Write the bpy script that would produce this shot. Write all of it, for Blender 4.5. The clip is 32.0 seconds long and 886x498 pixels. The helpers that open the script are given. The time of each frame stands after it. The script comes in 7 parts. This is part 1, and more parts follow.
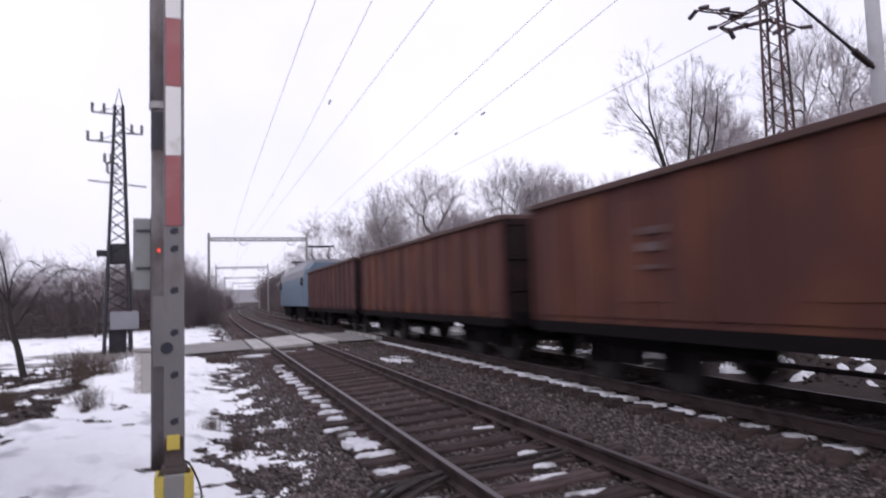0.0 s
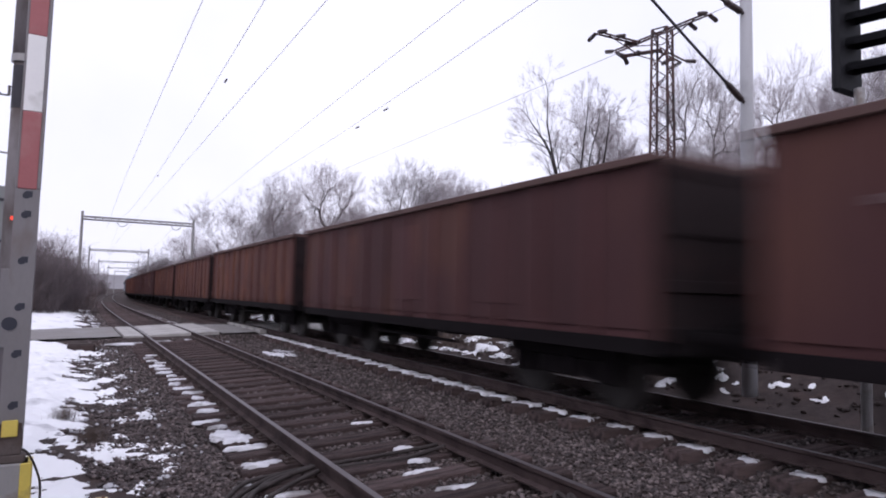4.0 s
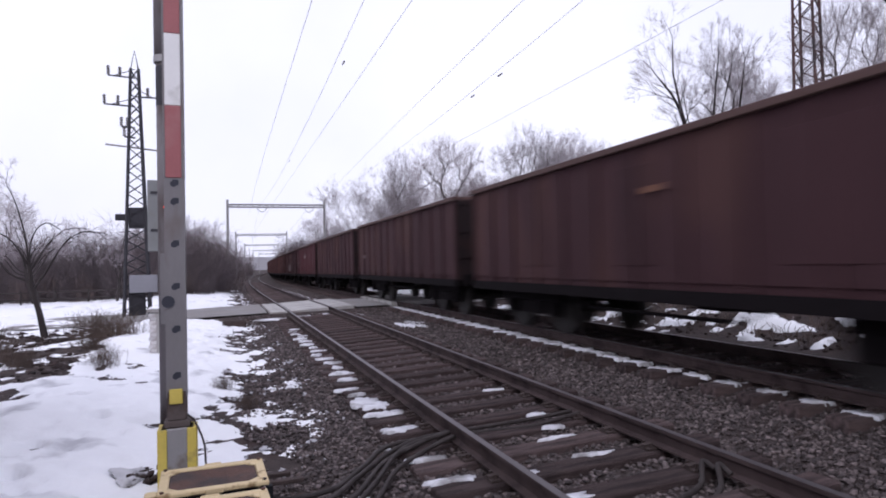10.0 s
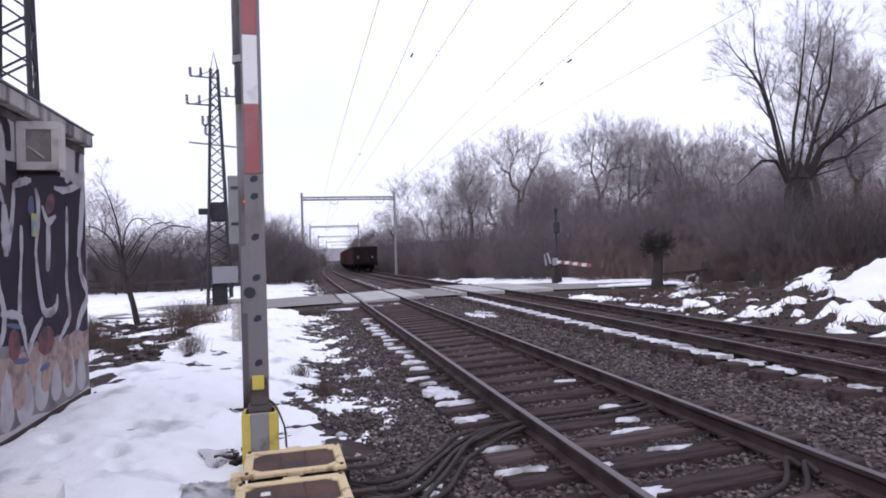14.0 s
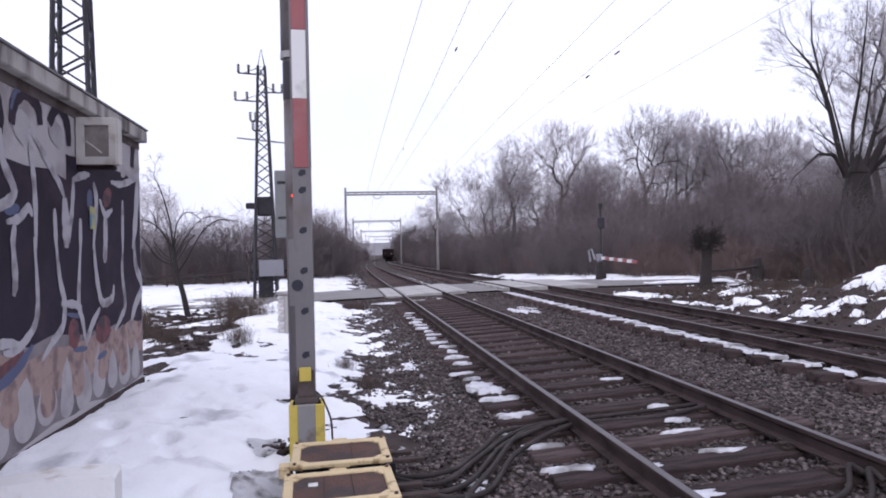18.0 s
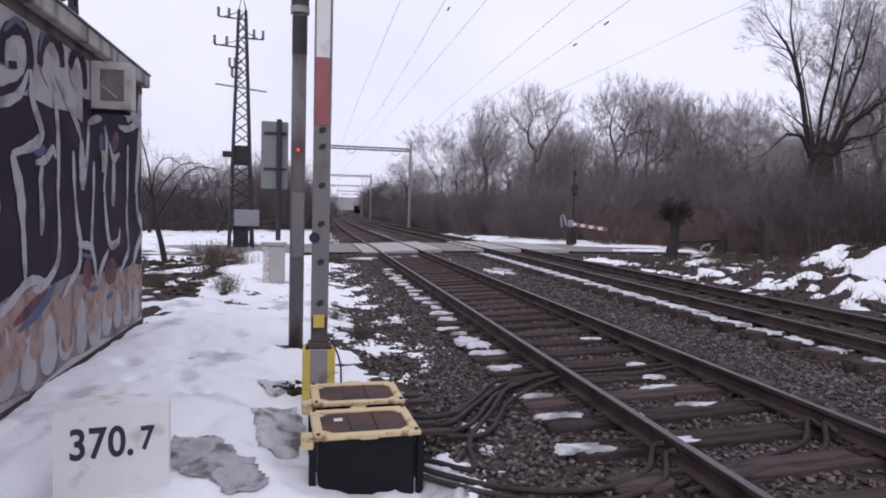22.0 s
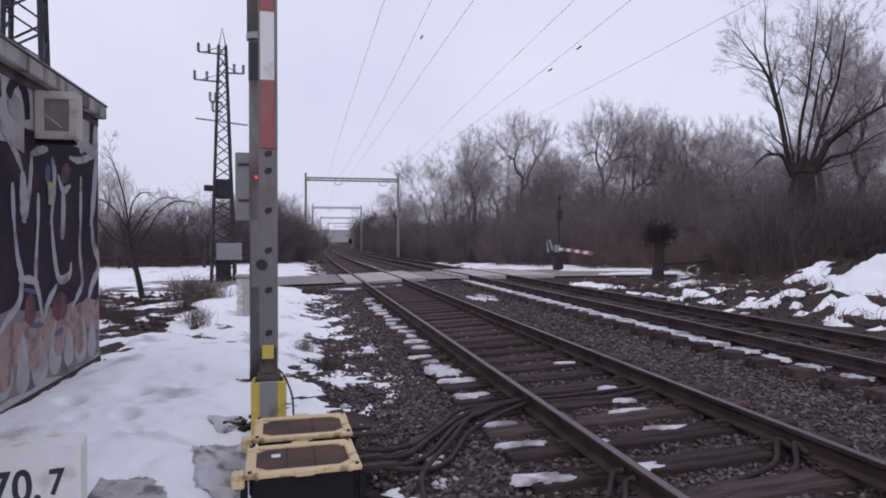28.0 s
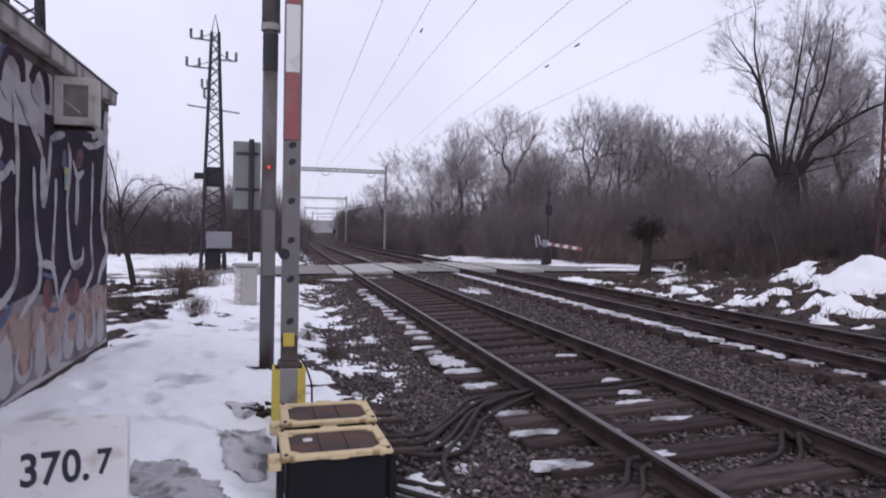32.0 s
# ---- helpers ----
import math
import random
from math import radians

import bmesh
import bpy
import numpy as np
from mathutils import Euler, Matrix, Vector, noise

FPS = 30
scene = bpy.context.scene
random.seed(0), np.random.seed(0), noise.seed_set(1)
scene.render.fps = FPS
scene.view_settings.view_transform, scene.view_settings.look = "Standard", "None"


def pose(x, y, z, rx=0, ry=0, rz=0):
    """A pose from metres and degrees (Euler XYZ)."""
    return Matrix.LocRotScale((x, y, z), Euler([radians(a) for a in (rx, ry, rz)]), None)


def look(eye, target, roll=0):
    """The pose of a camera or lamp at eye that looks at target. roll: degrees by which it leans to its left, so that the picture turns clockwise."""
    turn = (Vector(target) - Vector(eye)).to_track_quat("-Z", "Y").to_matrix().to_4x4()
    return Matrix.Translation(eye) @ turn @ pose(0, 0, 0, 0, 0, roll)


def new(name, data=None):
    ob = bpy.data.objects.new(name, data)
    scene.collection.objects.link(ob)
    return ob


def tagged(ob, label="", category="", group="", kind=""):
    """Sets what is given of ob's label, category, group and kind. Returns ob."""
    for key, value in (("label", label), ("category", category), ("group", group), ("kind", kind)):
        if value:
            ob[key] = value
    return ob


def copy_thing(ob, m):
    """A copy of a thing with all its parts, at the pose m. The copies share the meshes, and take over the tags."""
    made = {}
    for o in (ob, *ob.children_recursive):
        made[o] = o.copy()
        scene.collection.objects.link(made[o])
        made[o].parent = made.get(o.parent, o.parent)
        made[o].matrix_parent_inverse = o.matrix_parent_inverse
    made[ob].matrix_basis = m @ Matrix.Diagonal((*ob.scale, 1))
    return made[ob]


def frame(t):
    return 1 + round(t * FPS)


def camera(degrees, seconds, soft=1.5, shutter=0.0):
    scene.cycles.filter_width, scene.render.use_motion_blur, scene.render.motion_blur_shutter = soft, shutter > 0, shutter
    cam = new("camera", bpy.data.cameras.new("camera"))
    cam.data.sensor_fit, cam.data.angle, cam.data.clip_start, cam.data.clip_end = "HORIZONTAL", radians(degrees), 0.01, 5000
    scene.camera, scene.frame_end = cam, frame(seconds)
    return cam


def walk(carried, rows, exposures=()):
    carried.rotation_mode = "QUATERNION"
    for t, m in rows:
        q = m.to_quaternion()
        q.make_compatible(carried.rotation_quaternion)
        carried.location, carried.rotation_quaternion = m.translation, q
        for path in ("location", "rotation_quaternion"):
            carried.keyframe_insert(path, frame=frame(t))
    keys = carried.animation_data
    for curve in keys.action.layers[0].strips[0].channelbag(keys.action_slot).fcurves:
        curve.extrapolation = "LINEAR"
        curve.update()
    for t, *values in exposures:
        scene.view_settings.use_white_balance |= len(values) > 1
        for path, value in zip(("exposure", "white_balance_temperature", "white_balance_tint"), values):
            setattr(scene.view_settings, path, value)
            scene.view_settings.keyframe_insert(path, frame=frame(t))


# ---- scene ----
cam = camera(70.4, 32.0, soft=1.85, shutter=0.65)
PATH = [
    (0, (-2.296, -0.046, 1.713), (-1.584, 1.817, 1.853), -1.8),
    (0.5, (-2.243, -0.053, 1.661), (-1.458, 1.786, 1.722), -0.0),
    (1, (-2.205, -0.058, 1.648), (-1.287, 1.717, 1.71), -0.2),
    (1.5, (-2.193, -0.069, 1.63), (-1.223, 1.677, 1.724), 1.0),
    (2, (-2.177, -0.078, 1.626), (-1.186, 1.657, 1.721), 1.1),
    (2.5, (-2.176, -0.08, 1.629), (-1.147, 1.627, 1.797), 1.5),
    (3, (-2.187, -0.076, 1.635), (-1.191, 1.65, 1.802), 1.2),
    (3.5, (-2.187, -0.048, 1.634), (-1.185, 1.675, 1.791), 1.0),
    (5.5, (-2.281, 0.047, 1.631), (-1.255, 1.763, 1.697), 3.2),
    (6, (-2.459, -0.016, 1.666), (-1.533, 1.757, 1.687), -0.9),
    (6.5, (-2.512, -0.037, 1.662), (-1.602, 1.743, 1.718), 0.5),
    (7, (-2.518, -0.038, 1.655), (-1.571, 1.723, 1.712), 0.9),
    (7.5, (-2.49, -0.044, 1.639), (-1.567, 1.729, 1.675), 0.8),
    (8, (-2.332, 0.011, 1.613), (-1.583, 1.865, 1.619), -1.5),
    (8.5, (-2.159, 0.055, 1.609), (-1.491, 1.939, 1.667), -2.3),
    (9, (-2.151, 0.068, 1.602), (-1.494, 1.957, 1.617), -2.3),
    (9.5, (-2.141, 0.06, 1.612), (-1.488, 1.95, 1.641), -1.5),
    (10, (-2.141, 0.083, 1.599), (-1.485, 1.972, 1.643), -1.3),
    (10.5, (-2.138, 0.066, 1.605), (-1.468, 1.949, 1.685), -0.7),
    (11, (-2.128, 0.044, 1.606), (-1.475, 1.933, 1.687), -1.8),
    (11.5, (-2.157, 0.062, 1.606), (-1.647, 1.995, 1.66), -2.6),
    (12, (-2.164, 0.052, 1.611), (-1.73, 2.004, 1.672), -2.9),
    (12.5, (-2.174, 0.057, 1.61), (-1.778, 2.017, 1.65), -2.1),
    (13, (-2.175, 0.066, 1.607), (-1.79, 2.028, 1.642), -2.3),
    (13.5, (-2.171, 0.065, 1.61), (-1.78, 2.026, 1.646), -1.7),
    (14, (-2.156, 0.062, 1.606), (-1.712, 2.012, 1.624), -1.7),
    (14.5, (-2.177, 0.067, 1.608), (-1.795, 2.03, 1.631), -1.3),
    (16.5, (-2.184, 0.091, 1.604), (-1.85, 2.063, 1.577), -1.8),
    (17, (-2.201, 0.105, 1.602), (-1.89, 2.08, 1.568), -1.7),
    (17.5, (-2.189, 0.113, 1.598), (-1.867, 2.086, 1.558), -1.7),
    (18, (-2.188, 0.108, 1.6), (-1.874, 2.083, 1.606), -1.3),
    (18.5, (-2.193, 0.093, 1.601), (-1.888, 2.07, 1.598), -0.9),
    (19, (-2.194, 0.089, 1.608), (-1.882, 2.064, 1.597), -1.0),
    (19.5, (-2.197, 0.079, 1.611), (-1.882, 2.054, 1.598), -1.8),
    (20, (-2.273, 0.019, 1.621), (-1.926, 1.988, 1.586), 0.1),
    (20.5, (-2.462, -0.061, 1.64), (-2.118, 1.907, 1.531), -1.8),
    (21, (-2.584, -0.13, 1.626), (-2.145, 1.815, 1.475), -0.5),
    (21.5, (-2.625, -0.157, 1.624), (-2.199, 1.79, 1.464), 0.2),
    (22, (-2.638, -0.171, 1.618), (-2.219, 1.78, 1.493), 1.6),
    (22.5, (-2.64, -0.185, 1.617), (-2.267, 1.776, 1.497), 0.7),
    (23, (-2.624, -0.188, 1.634), (-2.245, 1.775, 1.574), 0.4),
    (23.5, (-2.602, -0.175, 1.628), (-2.207, 1.784, 1.551), -0.5),
    (24, (-2.565, -0.167, 1.621), (-2.164, 1.79, 1.513), -1.6),
    (24.5, (-2.396, -0.092, 1.592), (-1.964, 1.856, 1.457), -3.5),
    (25, (-2.241, -0.039, 1.57), (-1.659, 1.873, 1.506), -1.9),
    (25.5, (-2.187, -0.055, 1.557), (-1.521, 1.827, 1.438), -3.0),
    (26, (-2.203, -0.031, 1.547), (-1.754, 1.917, 1.519), -2.2),
    (26.5, (-2.215, -0.054, 1.552), (-1.796, 1.901, 1.521), -2.4),
    (28.5, (-2.243, -0.063, 1.554), (-1.8, 1.887, 1.515), 0.5),
    (29, (-2.242, -0.074, 1.552), (-1.837, 1.884, 1.482), -0.7),
    (29.5, (-2.243, -0.079, 1.554), (-1.808, 1.871, 1.458), -2.2),
    (30, (-2.245, -0.079, 1.553), (-1.809, 1.872, 1.493), -0.9),
    (30.5, (-2.256, -0.082, 1.553), (-1.868, 1.88, 1.543), -2.3),
    (31, (-2.289, -0.077, 1.549), (-1.996, 1.901, 1.479), -4.3),
    (31.5, (-2.417, -0.095, 1.553), (-1.962, 1.849, 1.431), 0.8),
    (32, (-2.591, -0.119, 1.554), (-2.099, 1.819, 1.501), 1.2),
]
walk(cam, [(t, look(eye, target, roll)) for t, eye, target, roll in PATH],
     [(0, 0.22, 6145, 17.2), (3, 0.25, 6025, 17.2), (6, 0.28, 5965, 17.2), (11, 0.24, 5905, 16.7), (13, 0.30, 5885, 16.7), (18, 0.32, 5865, 16.2), (20, 0.24, 5965, 16.2), (21, 0.24, 6065, 16.2), (22, 0.05, 6015, 16.7), (23, -0.13, 5915, 17.2), (25, -0.23, 5915, 16.7), (30, -0.15, 5945, 16.7), (32, -0.06, 5965, 17.2)])

# ---- world, sky, sun ----
world = bpy.data.worlds.new("overcast_sky")
scene.world = world
world.use_nodes = True
wn = world.node_tree
wn.nodes.clear()
w_out = wn.nodes.new("ShaderNodeOutputWorld")
w_bg = wn.nodes.new("ShaderNodeBackground")
w_sky = wn.nodes.new("ShaderNodeTexSky")
w_sky.sky_type = "NISHITA"
w_sky.sun_disc = False
w_sky.sun_elevation, w_sky.sun_rotation = radians(38), radians(213)
w_sky.air_density, w_sky.dust_density = 1.0, 6.0
w_cloud = wn.nodes.new("ShaderNodeMix")
w_cloud.data_type = "RGBA"
w_tc = wn.nodes.new("ShaderNodeTexCoord")
w_noise = wn.nodes.new("ShaderNodeTexNoise")
w_noise.inputs["Scale"].default_value = 2.2
w_noise.inputs["Detail"].default_value = 5
w_ramp = wn.nodes.new("ShaderNodeValToRGB")
w_ramp.color_ramp.elements[0].position, w_ramp.color_ramp.elements[0].color = 0.3, (8.6, 8.5, 9.3, 1)
w_ramp.color_ramp.elements[1].position, w_ramp.color_ramp.elements[1].color = 0.7, (10.2, 9.95, 10.6, 1)
wn.links.new(w_tc.outputs["Generated"], w_noise.inputs["Vector"])
wn.links.new(w_noise.outputs[0], w_ramp.inputs[0])
w_cloud.inputs["Factor"].default_value = 0.9
wn.links.new(w_sky.outputs[0], w_cloud.inputs["A"])
wn.links.new(w_ramp.outputs[0], w_cloud.inputs["B"])
wn.links.new(w_cloud.outputs["Result"], w_bg.inputs[0])
w_bg.inputs[1].default_value = 0.1
wn.links.new(w_bg.outputs[0], w_out.inputs[0])
sun = new("sun", bpy.data.lights.new("sun", "SUN"))
sun.data.energy, sun.data.angle, sun.data.color = 0.5, radians(25), (1.0, 0.97, 0.93)
sun.matrix_basis = look((0, 0, 30), (9, 14, 16))


# ---- materials ----
def mat(name, color, rough=0.8, metal=0.0, vary=0.25, scale=6.0, fine=60.0, bump=0.15, dirt=None, dirt_amount=0.0, dirt_scale=1.5, rand=0.0, stretch=(1, 1, 1), gloss=0.5):
    """A surface with two scales of colour change, stains of a second colour and fine relief."""
    m = bpy.data.materials.new(name)
    m.use_nodes = True
    nt = m.node_tree
    b = nt.nodes["Principled BSDF"]
    b.inputs["Roughness"].default_value, b.inputs["Metallic"].default_value, b.inputs["Specular IOR Level"].default_value = rough, metal, gloss
    tc = nt.nodes.new("ShaderNodeTexCoord")
    mp = nt.nodes.new("ShaderNodeMapping")
    mp.inputs["Scale"].default_value = stretch
    nt.links.new(tc.outputs["Object"], mp.inputs[0])

    def noise_tex(s, detail=4):
        n = nt.nodes.new("ShaderNodeTexNoise")
        n.inputs["Scale"].default_value, n.inputs["Detail"].default_value = s, detail
        nt.links.new(mp.outputs[0], n.inputs["Vector"])
        return n

    n1, n2 = noise_tex(scale), noise_tex(fine, 3)
    ramp = nt.nodes.new("ShaderNodeValToRGB")
    lo, hi = [c * (1 - vary) for c in color], [min(1, c * (1 + vary)) for c in color]
    ramp.color_ramp.elements[0].position, ramp.color_ramp.elements[0].color = 0.3, (*lo, 1)
    ramp.color_ramp.elements[1].position, ramp.color_ramp.elements[1].color = 0.7, (*hi, 1)
    add = nt.nodes.new("ShaderNodeMath")
    add.operation = "MULTIPLY_ADD"
    add.inputs[1].default_value, add.inputs[2].default_value = 0.45, 0.275
    mixn = nt.nodes.new("ShaderNodeMath")
    nt.links.new(n1.outputs[0], mixn.inputs[0])
    nt.links.new(n2.outputs[0], add.inputs[0])
    mixn.operation = "ADD"
    half = nt.nodes.new("ShaderNodeMath")
    half.operation = "MULTIPLY"
    half.inputs[1].default_value = 0.5
    nt.links.new(add.outputs[0], mixn.inputs[1])
    nt.links.new(mixn.outputs[0], half.inputs[0])
    nt.links.new(half.outputs[0], ramp.inputs[0])
    col = ramp.outputs[0]
    if dirt:
        n3 = noise_tex(dirt_scale, 6)
        r3 = nt.nodes.new("ShaderNodeValToRGB")
        r3.color_ramp.elements[0].position, r3.color_ramp.elements[1].position = 0.62 - 0.4 * dirt_amount, 0.72 - 0.25 * dirt_amount
        nt.links.new(n3.outputs[0], r3.inputs[0])
        mx = nt.nodes.new("ShaderNodeMix")
        mx.data_type = "RGBA"
        nt.links.new(r3.outputs[0], mx.inputs["Factor"])
        nt.links.new(col, mx.inputs["A"])
        mx.inputs["B"].default_value = (*dirt, 1)
        col = mx.outputs["Result"]
    if rand:
        oi = nt.nodes.new("ShaderNodeObjectInfo")
        mr = nt.nodes.new("ShaderNodeMapRange")
        mr.inputs["To Min"].default_value, mr.inputs["To Max"].default_value = 1 - rand, 1 + rand
        hs = nt.nodes.new("ShaderNodeHueSaturation")
        nt.links.new(oi.outputs["Random"], mr.inputs["Value"])
        nt.links.new(mr.outputs[0], hs.inputs["Value"])
        nt.links.new(col, hs.inputs["Color"])
        col = hs.outputs[0]
    nt.links.new(col, b.inputs["Base Color"])
    if bump:
        bp = nt.nodes.new("ShaderNodeBump")
        bp.inputs["Strength"].default_value, bp.inputs["Distance"].default_value = bump, 0.02
        nt.links.new(n2.outputs[0], bp.inputs["Height"])
        nt.links.new(bp.outputs[0], b.inputs["Normal"])
    return m


def island_mat(name, dark, light, rough=0.9, third=None):
    """Loose stones: each island takes its own shade."""
    m = mat(name, dark, rough, 0, 0.2, 30, 90, 0.4)
    nt = m.node_tree
    b = nt.nodes["Principled BSDF"]
    g = nt.nodes.new("ShaderNodeNewGeometry")
    r = nt.nodes.new("ShaderNodeValToRGB")
    r.color_ramp.elements[0].color, r.color_ramp.elements[1].color = (*dark, 1), (*light, 1)
    if third:
        e = r.color_ramp.elements.new(0.55)
        e.color = (*third, 1)
    nt.links.new(g.outputs["Random Per Island"], r.inputs[0])
    mx = nt.nodes.new("ShaderNodeMix")
    mx.data_type, mx.blend_type = "RGBA", "MULTIPLY"
    mx.inputs["Factor"].default_value = 0.5
    n = nt.nodes.new("ShaderNodeTexNoise")
    n.inputs["Scale"].default_value = 25
    nt.links.new(r.outputs[0], mx.inputs["A"])
    nt.links.new(n.outputs[0], mx.inputs["B"])
    nt.links.new(mx.outputs["Result"], b.inputs["Base Color"])
    return m


M_SNOW = mat("old_snow", (0.86, 0.865, 0.89), 0.6, 0, 0.04, 3, 25, 0.25, (0.50, 0.50, 0.53), 0.1, 1.2)
M_SNOWDIRTY = mat("dirty_snow", (0.66, 0.66, 0.70), 0.7, 0, 0.12, 5, 30, 0.3, (0.25, 0.24, 0.24), 0.3, 3)
M_SOIL = mat("bare_soil", (0.052, 0.040, 0.038), 0.95, 0, 0.5, 5, 45, 0.9, (0.062, 0.044, 0.040), 0.3, 2.0, 0, (1, 1, 1), 0.2)
M_STONE = island_mat("ballast_stone", (0.058, 0.046, 0.046), (0.262, 0.212, 0.207), 0.9, (0.114, 0.090, 0.088))
M_RAIL = mat("rail_rust", (0.060, 0.042, 0.041), 0.85, 0.0, 0.35, 6, 120, 0.4, (0.03, 0.02, 0.02), 0.35, 3, 0, (1, 1, 1), 0.2)
M_RAILTOP = mat("rail_head_steel", (0.15, 0.135, 0.138), 0.5, 0.7, 0.12, 3, 200, 0.05)
M_SLEEPER = mat("weathered_oak_sleeper", (0.105, 0.076, 0.074), 0.95, 0, 0.45, 2, 30, 1.0, (0.045, 0.033, 0.033), 0.45, 1.5, 0.3, (1, 7, 7), 0.2)
M_PLATE = mat("rusty_plate", (0.045, 0.03, 0.027), 0.9, 0.0, 0.3, 10, 80, 0.4)
M_PANEL = mat("crossing_concrete", (0.40, 0.385, 0.37), 0.9, 0, 0.12, 2, 50, 0.3, (0.25, 0.24, 0.23), 0.3, 1.5, 0.08)
M_ASPHALT = mat("road_asphalt", (0.22, 0.205, 0.20), 0.92, 0, 0.2, 1.5, 80, 0.5, (0.25, 0.24, 0.24), 0.2, 0.7)
M_WAGON = mat("brown_wagon_paint", (0.083, 0.032, 0.027), 0.8, 0.0, 0.28, 1.2, 25, 0.25, (0.128, 0.050, 0.028), 0.32, 1.3, 0.15, (1, 1.0, 0.30), 0.25)
M_WAGONDARK = mat("maroon_wagon_paint", (0.062, 0.026, 0.027), 0.8, 0.0, 0.24, 1.2, 25, 0.25, (0.088, 0.038, 0.030), 0.28, 1.1, 0.2, (1, 0.9, 0.30), 0.25)
M_WAGONDULL = mat("dull_sooty_wagon_paint", (0.045, 0.021, 0.024), 0.85, 0.0, 0.26, 1.2, 25, 0.25, (0.062, 0.030, 0.028), 0.28, 1.1, 0.2, (1, 0.9, 0.30), 0.2)
M_WAGONRED = mat("dull_red_wagon_paint", (0.078, 0.025, 0.030), 0.8, 0.0, 0.24, 1.2, 25, 0.25, (0.058, 0.024, 0.028), 0.36, 1.2, 0.15, (1, 0.9, 0.30), 0.25)
M_SHADEBLACK = mat("near_black_shade", (0.017, 0.011, 0.012), 0.95, 0.0, 0.3, 2, 25, 0.25, (0.028, 0.014, 0.014), 0.25, 1, 0, (1, 1, 1), 0.2)
# white tail plates, greyed in colour because they hang in shade
M_PLATEWHITE = mat("shade_grey_tail_plate", (0.24, 0.21, 0.20), 0.7, 0, 0.15, 6, 40, 0.05, (0.2, 0.16, 0.15), 0.3, 5)
M_WAGONTOP = mat("bare_rusted_rim", (0.075, 0.04, 0.035), 0.85, 0.0, 0.3, 2, 40, 0.3)
# one near-black colour for all running gear below the floor
M_UNDER = mat("near_black_underframe", (0.010, 0.008, 0.009), 0.95, 0.0, 0.3, 5, 40, 0.3, None, 0, 1, 0, (1, 1, 1), 0.08)
M_WHEEL = mat("wheel_steel", (0.03, 0.026, 0.025), 0.7, 0.4, 0.2, 6, 50, 0.2)
M_LOCO = mat("blue_loco_paint", (0.105, 0.145, 0.195), 0.6, 0, 0.15, 1, 30, 0.05, (0.09, 0.14, 0.2), 0.15)
M_LOCOGREY = mat("loco_roof_grey", (0.24, 0.24, 0.26), 0.7, 0, 0.2, 2, 30, 0.1)
M_GLASS = mat("dark_window_glass", (0.02, 0.024, 0.028), 0.1, 0, 0.1, 2, 10, 0)
M_WHITE = mat("chalky_white_paint", (0.72, 0.71, 0.70), 0.55, 0, 0.06, 3, 40, 0.08, (0.5, 0.49, 0.47), 0.12, 4)
M_RED = mat("faded_red_paint", (0.31, 0.10, 0.105), 0.6, 0, 0.15, 4, 40, 0.08, (0.33, 0.14, 0.14), 0.3, 3)
M_YELLOW = mat("yellow_paint", (0.60, 0.47, 0.09), 0.6, 0, 0.15, 6, 40, 0.1, (0.35, 0.27, 0.08), 0.15, 6)
M_CREAM = mat("cream_yellow_cast_iron", (0.62, 0.49, 0.28), 0.65, 0, 0.12, 8, 60, 0.2, (0.25, 0.16, 0.07), 0.12, 9)
M_RUST = mat("brown_rust", (0.105, 0.055, 0.042), 0.9, 0.05, 0.45, 7, 60, 0.5, (0.055, 0.04, 0.038), 0.45, 4)
M_BLACK = mat("black_bitumen_paint", (0.010, 0.010, 0.013), 0.7, 0, 0.3, 6, 50, 0.15, None, 0, 1, 0, (1, 1, 1), 0.2)
M_GALV = mat("dull_galvanised_steel", (0.30, 0.29, 0.29), 0.6, 0.35, 0.12, 4, 60, 0.12, (0.2, 0.17, 0.15), 0.2, 5)
M_POST = mat("grey_painted_post", (0.19, 0.18, 0.185), 0.7, 0.1, 0.15, 3, 50, 0.12, (0.14, 0.11, 0.10), 0.2, 3, 0, (1, 1, 0.4))
M_POSTDARK = mat("stained_grey_post", (0.155, 0.140, 0.145), 0.8, 0.05, 0.2, 3, 50, 0.15, (0.07, 0.053, 0.048), 0.3, 2.5, 0, (1, 1, 0.4))
M_NECK = mat("neck_rust_and_roof_shade", (0.10, 0.08, 0.075), 0.85, 0.1, 0.25, 5, 50, 0.2, (0.05, 0.03, 0.025), 0.4, 4)
M_HOLLOWSHADE = mat("wet_snow_hollow_shade", (0.54, 0.535, 0.56), 0.55, 0, 0.15, 5, 40, 0.4, (0.16, 0.15, 0.15), 0.25, 5)
M_ICE = mat("gritty_wet_ice", (0.42, 0.41, 0.43), 0.5, 0, 0.35, 6, 40, 0.6, (0.10, 0.09, 0.09), 0.4, 6)
M_DARKSTEEL = mat("dark_lattice_steel", (0.040, 0.038, 0.045), 0.7, 0.3, 0.25, 4, 40, 0.2)
M_RUSTSTEEL = mat("rusty_lattice_steel", (0.085, 0.045, 0.042), 0.85, 0.1, 0.3, 4, 40, 0.2, (0.045, 0.035, 0.038), 0.35, 2)
M_BOXGREY = mat("grey_sheet_box", (0.26, 0.26, 0.29), 0.6, 0.1, 0.1, 3, 40, 0.05)
M_BOARD = mat("grey_green_sheet", (0.19, 0.195, 0.195), 0.6, 0.1, 0.1, 3, 40, 0.05, (0.18, 0.18, 0.17), 0.2, 4)
M_SNOWGREY = mat("grey_gritty_snow", (0.50, 0.50, 0.53), 0.8, 0, 0.14, 6, 35, 0.4, (0.22, 0.2, 0.2), 0.25, 5)
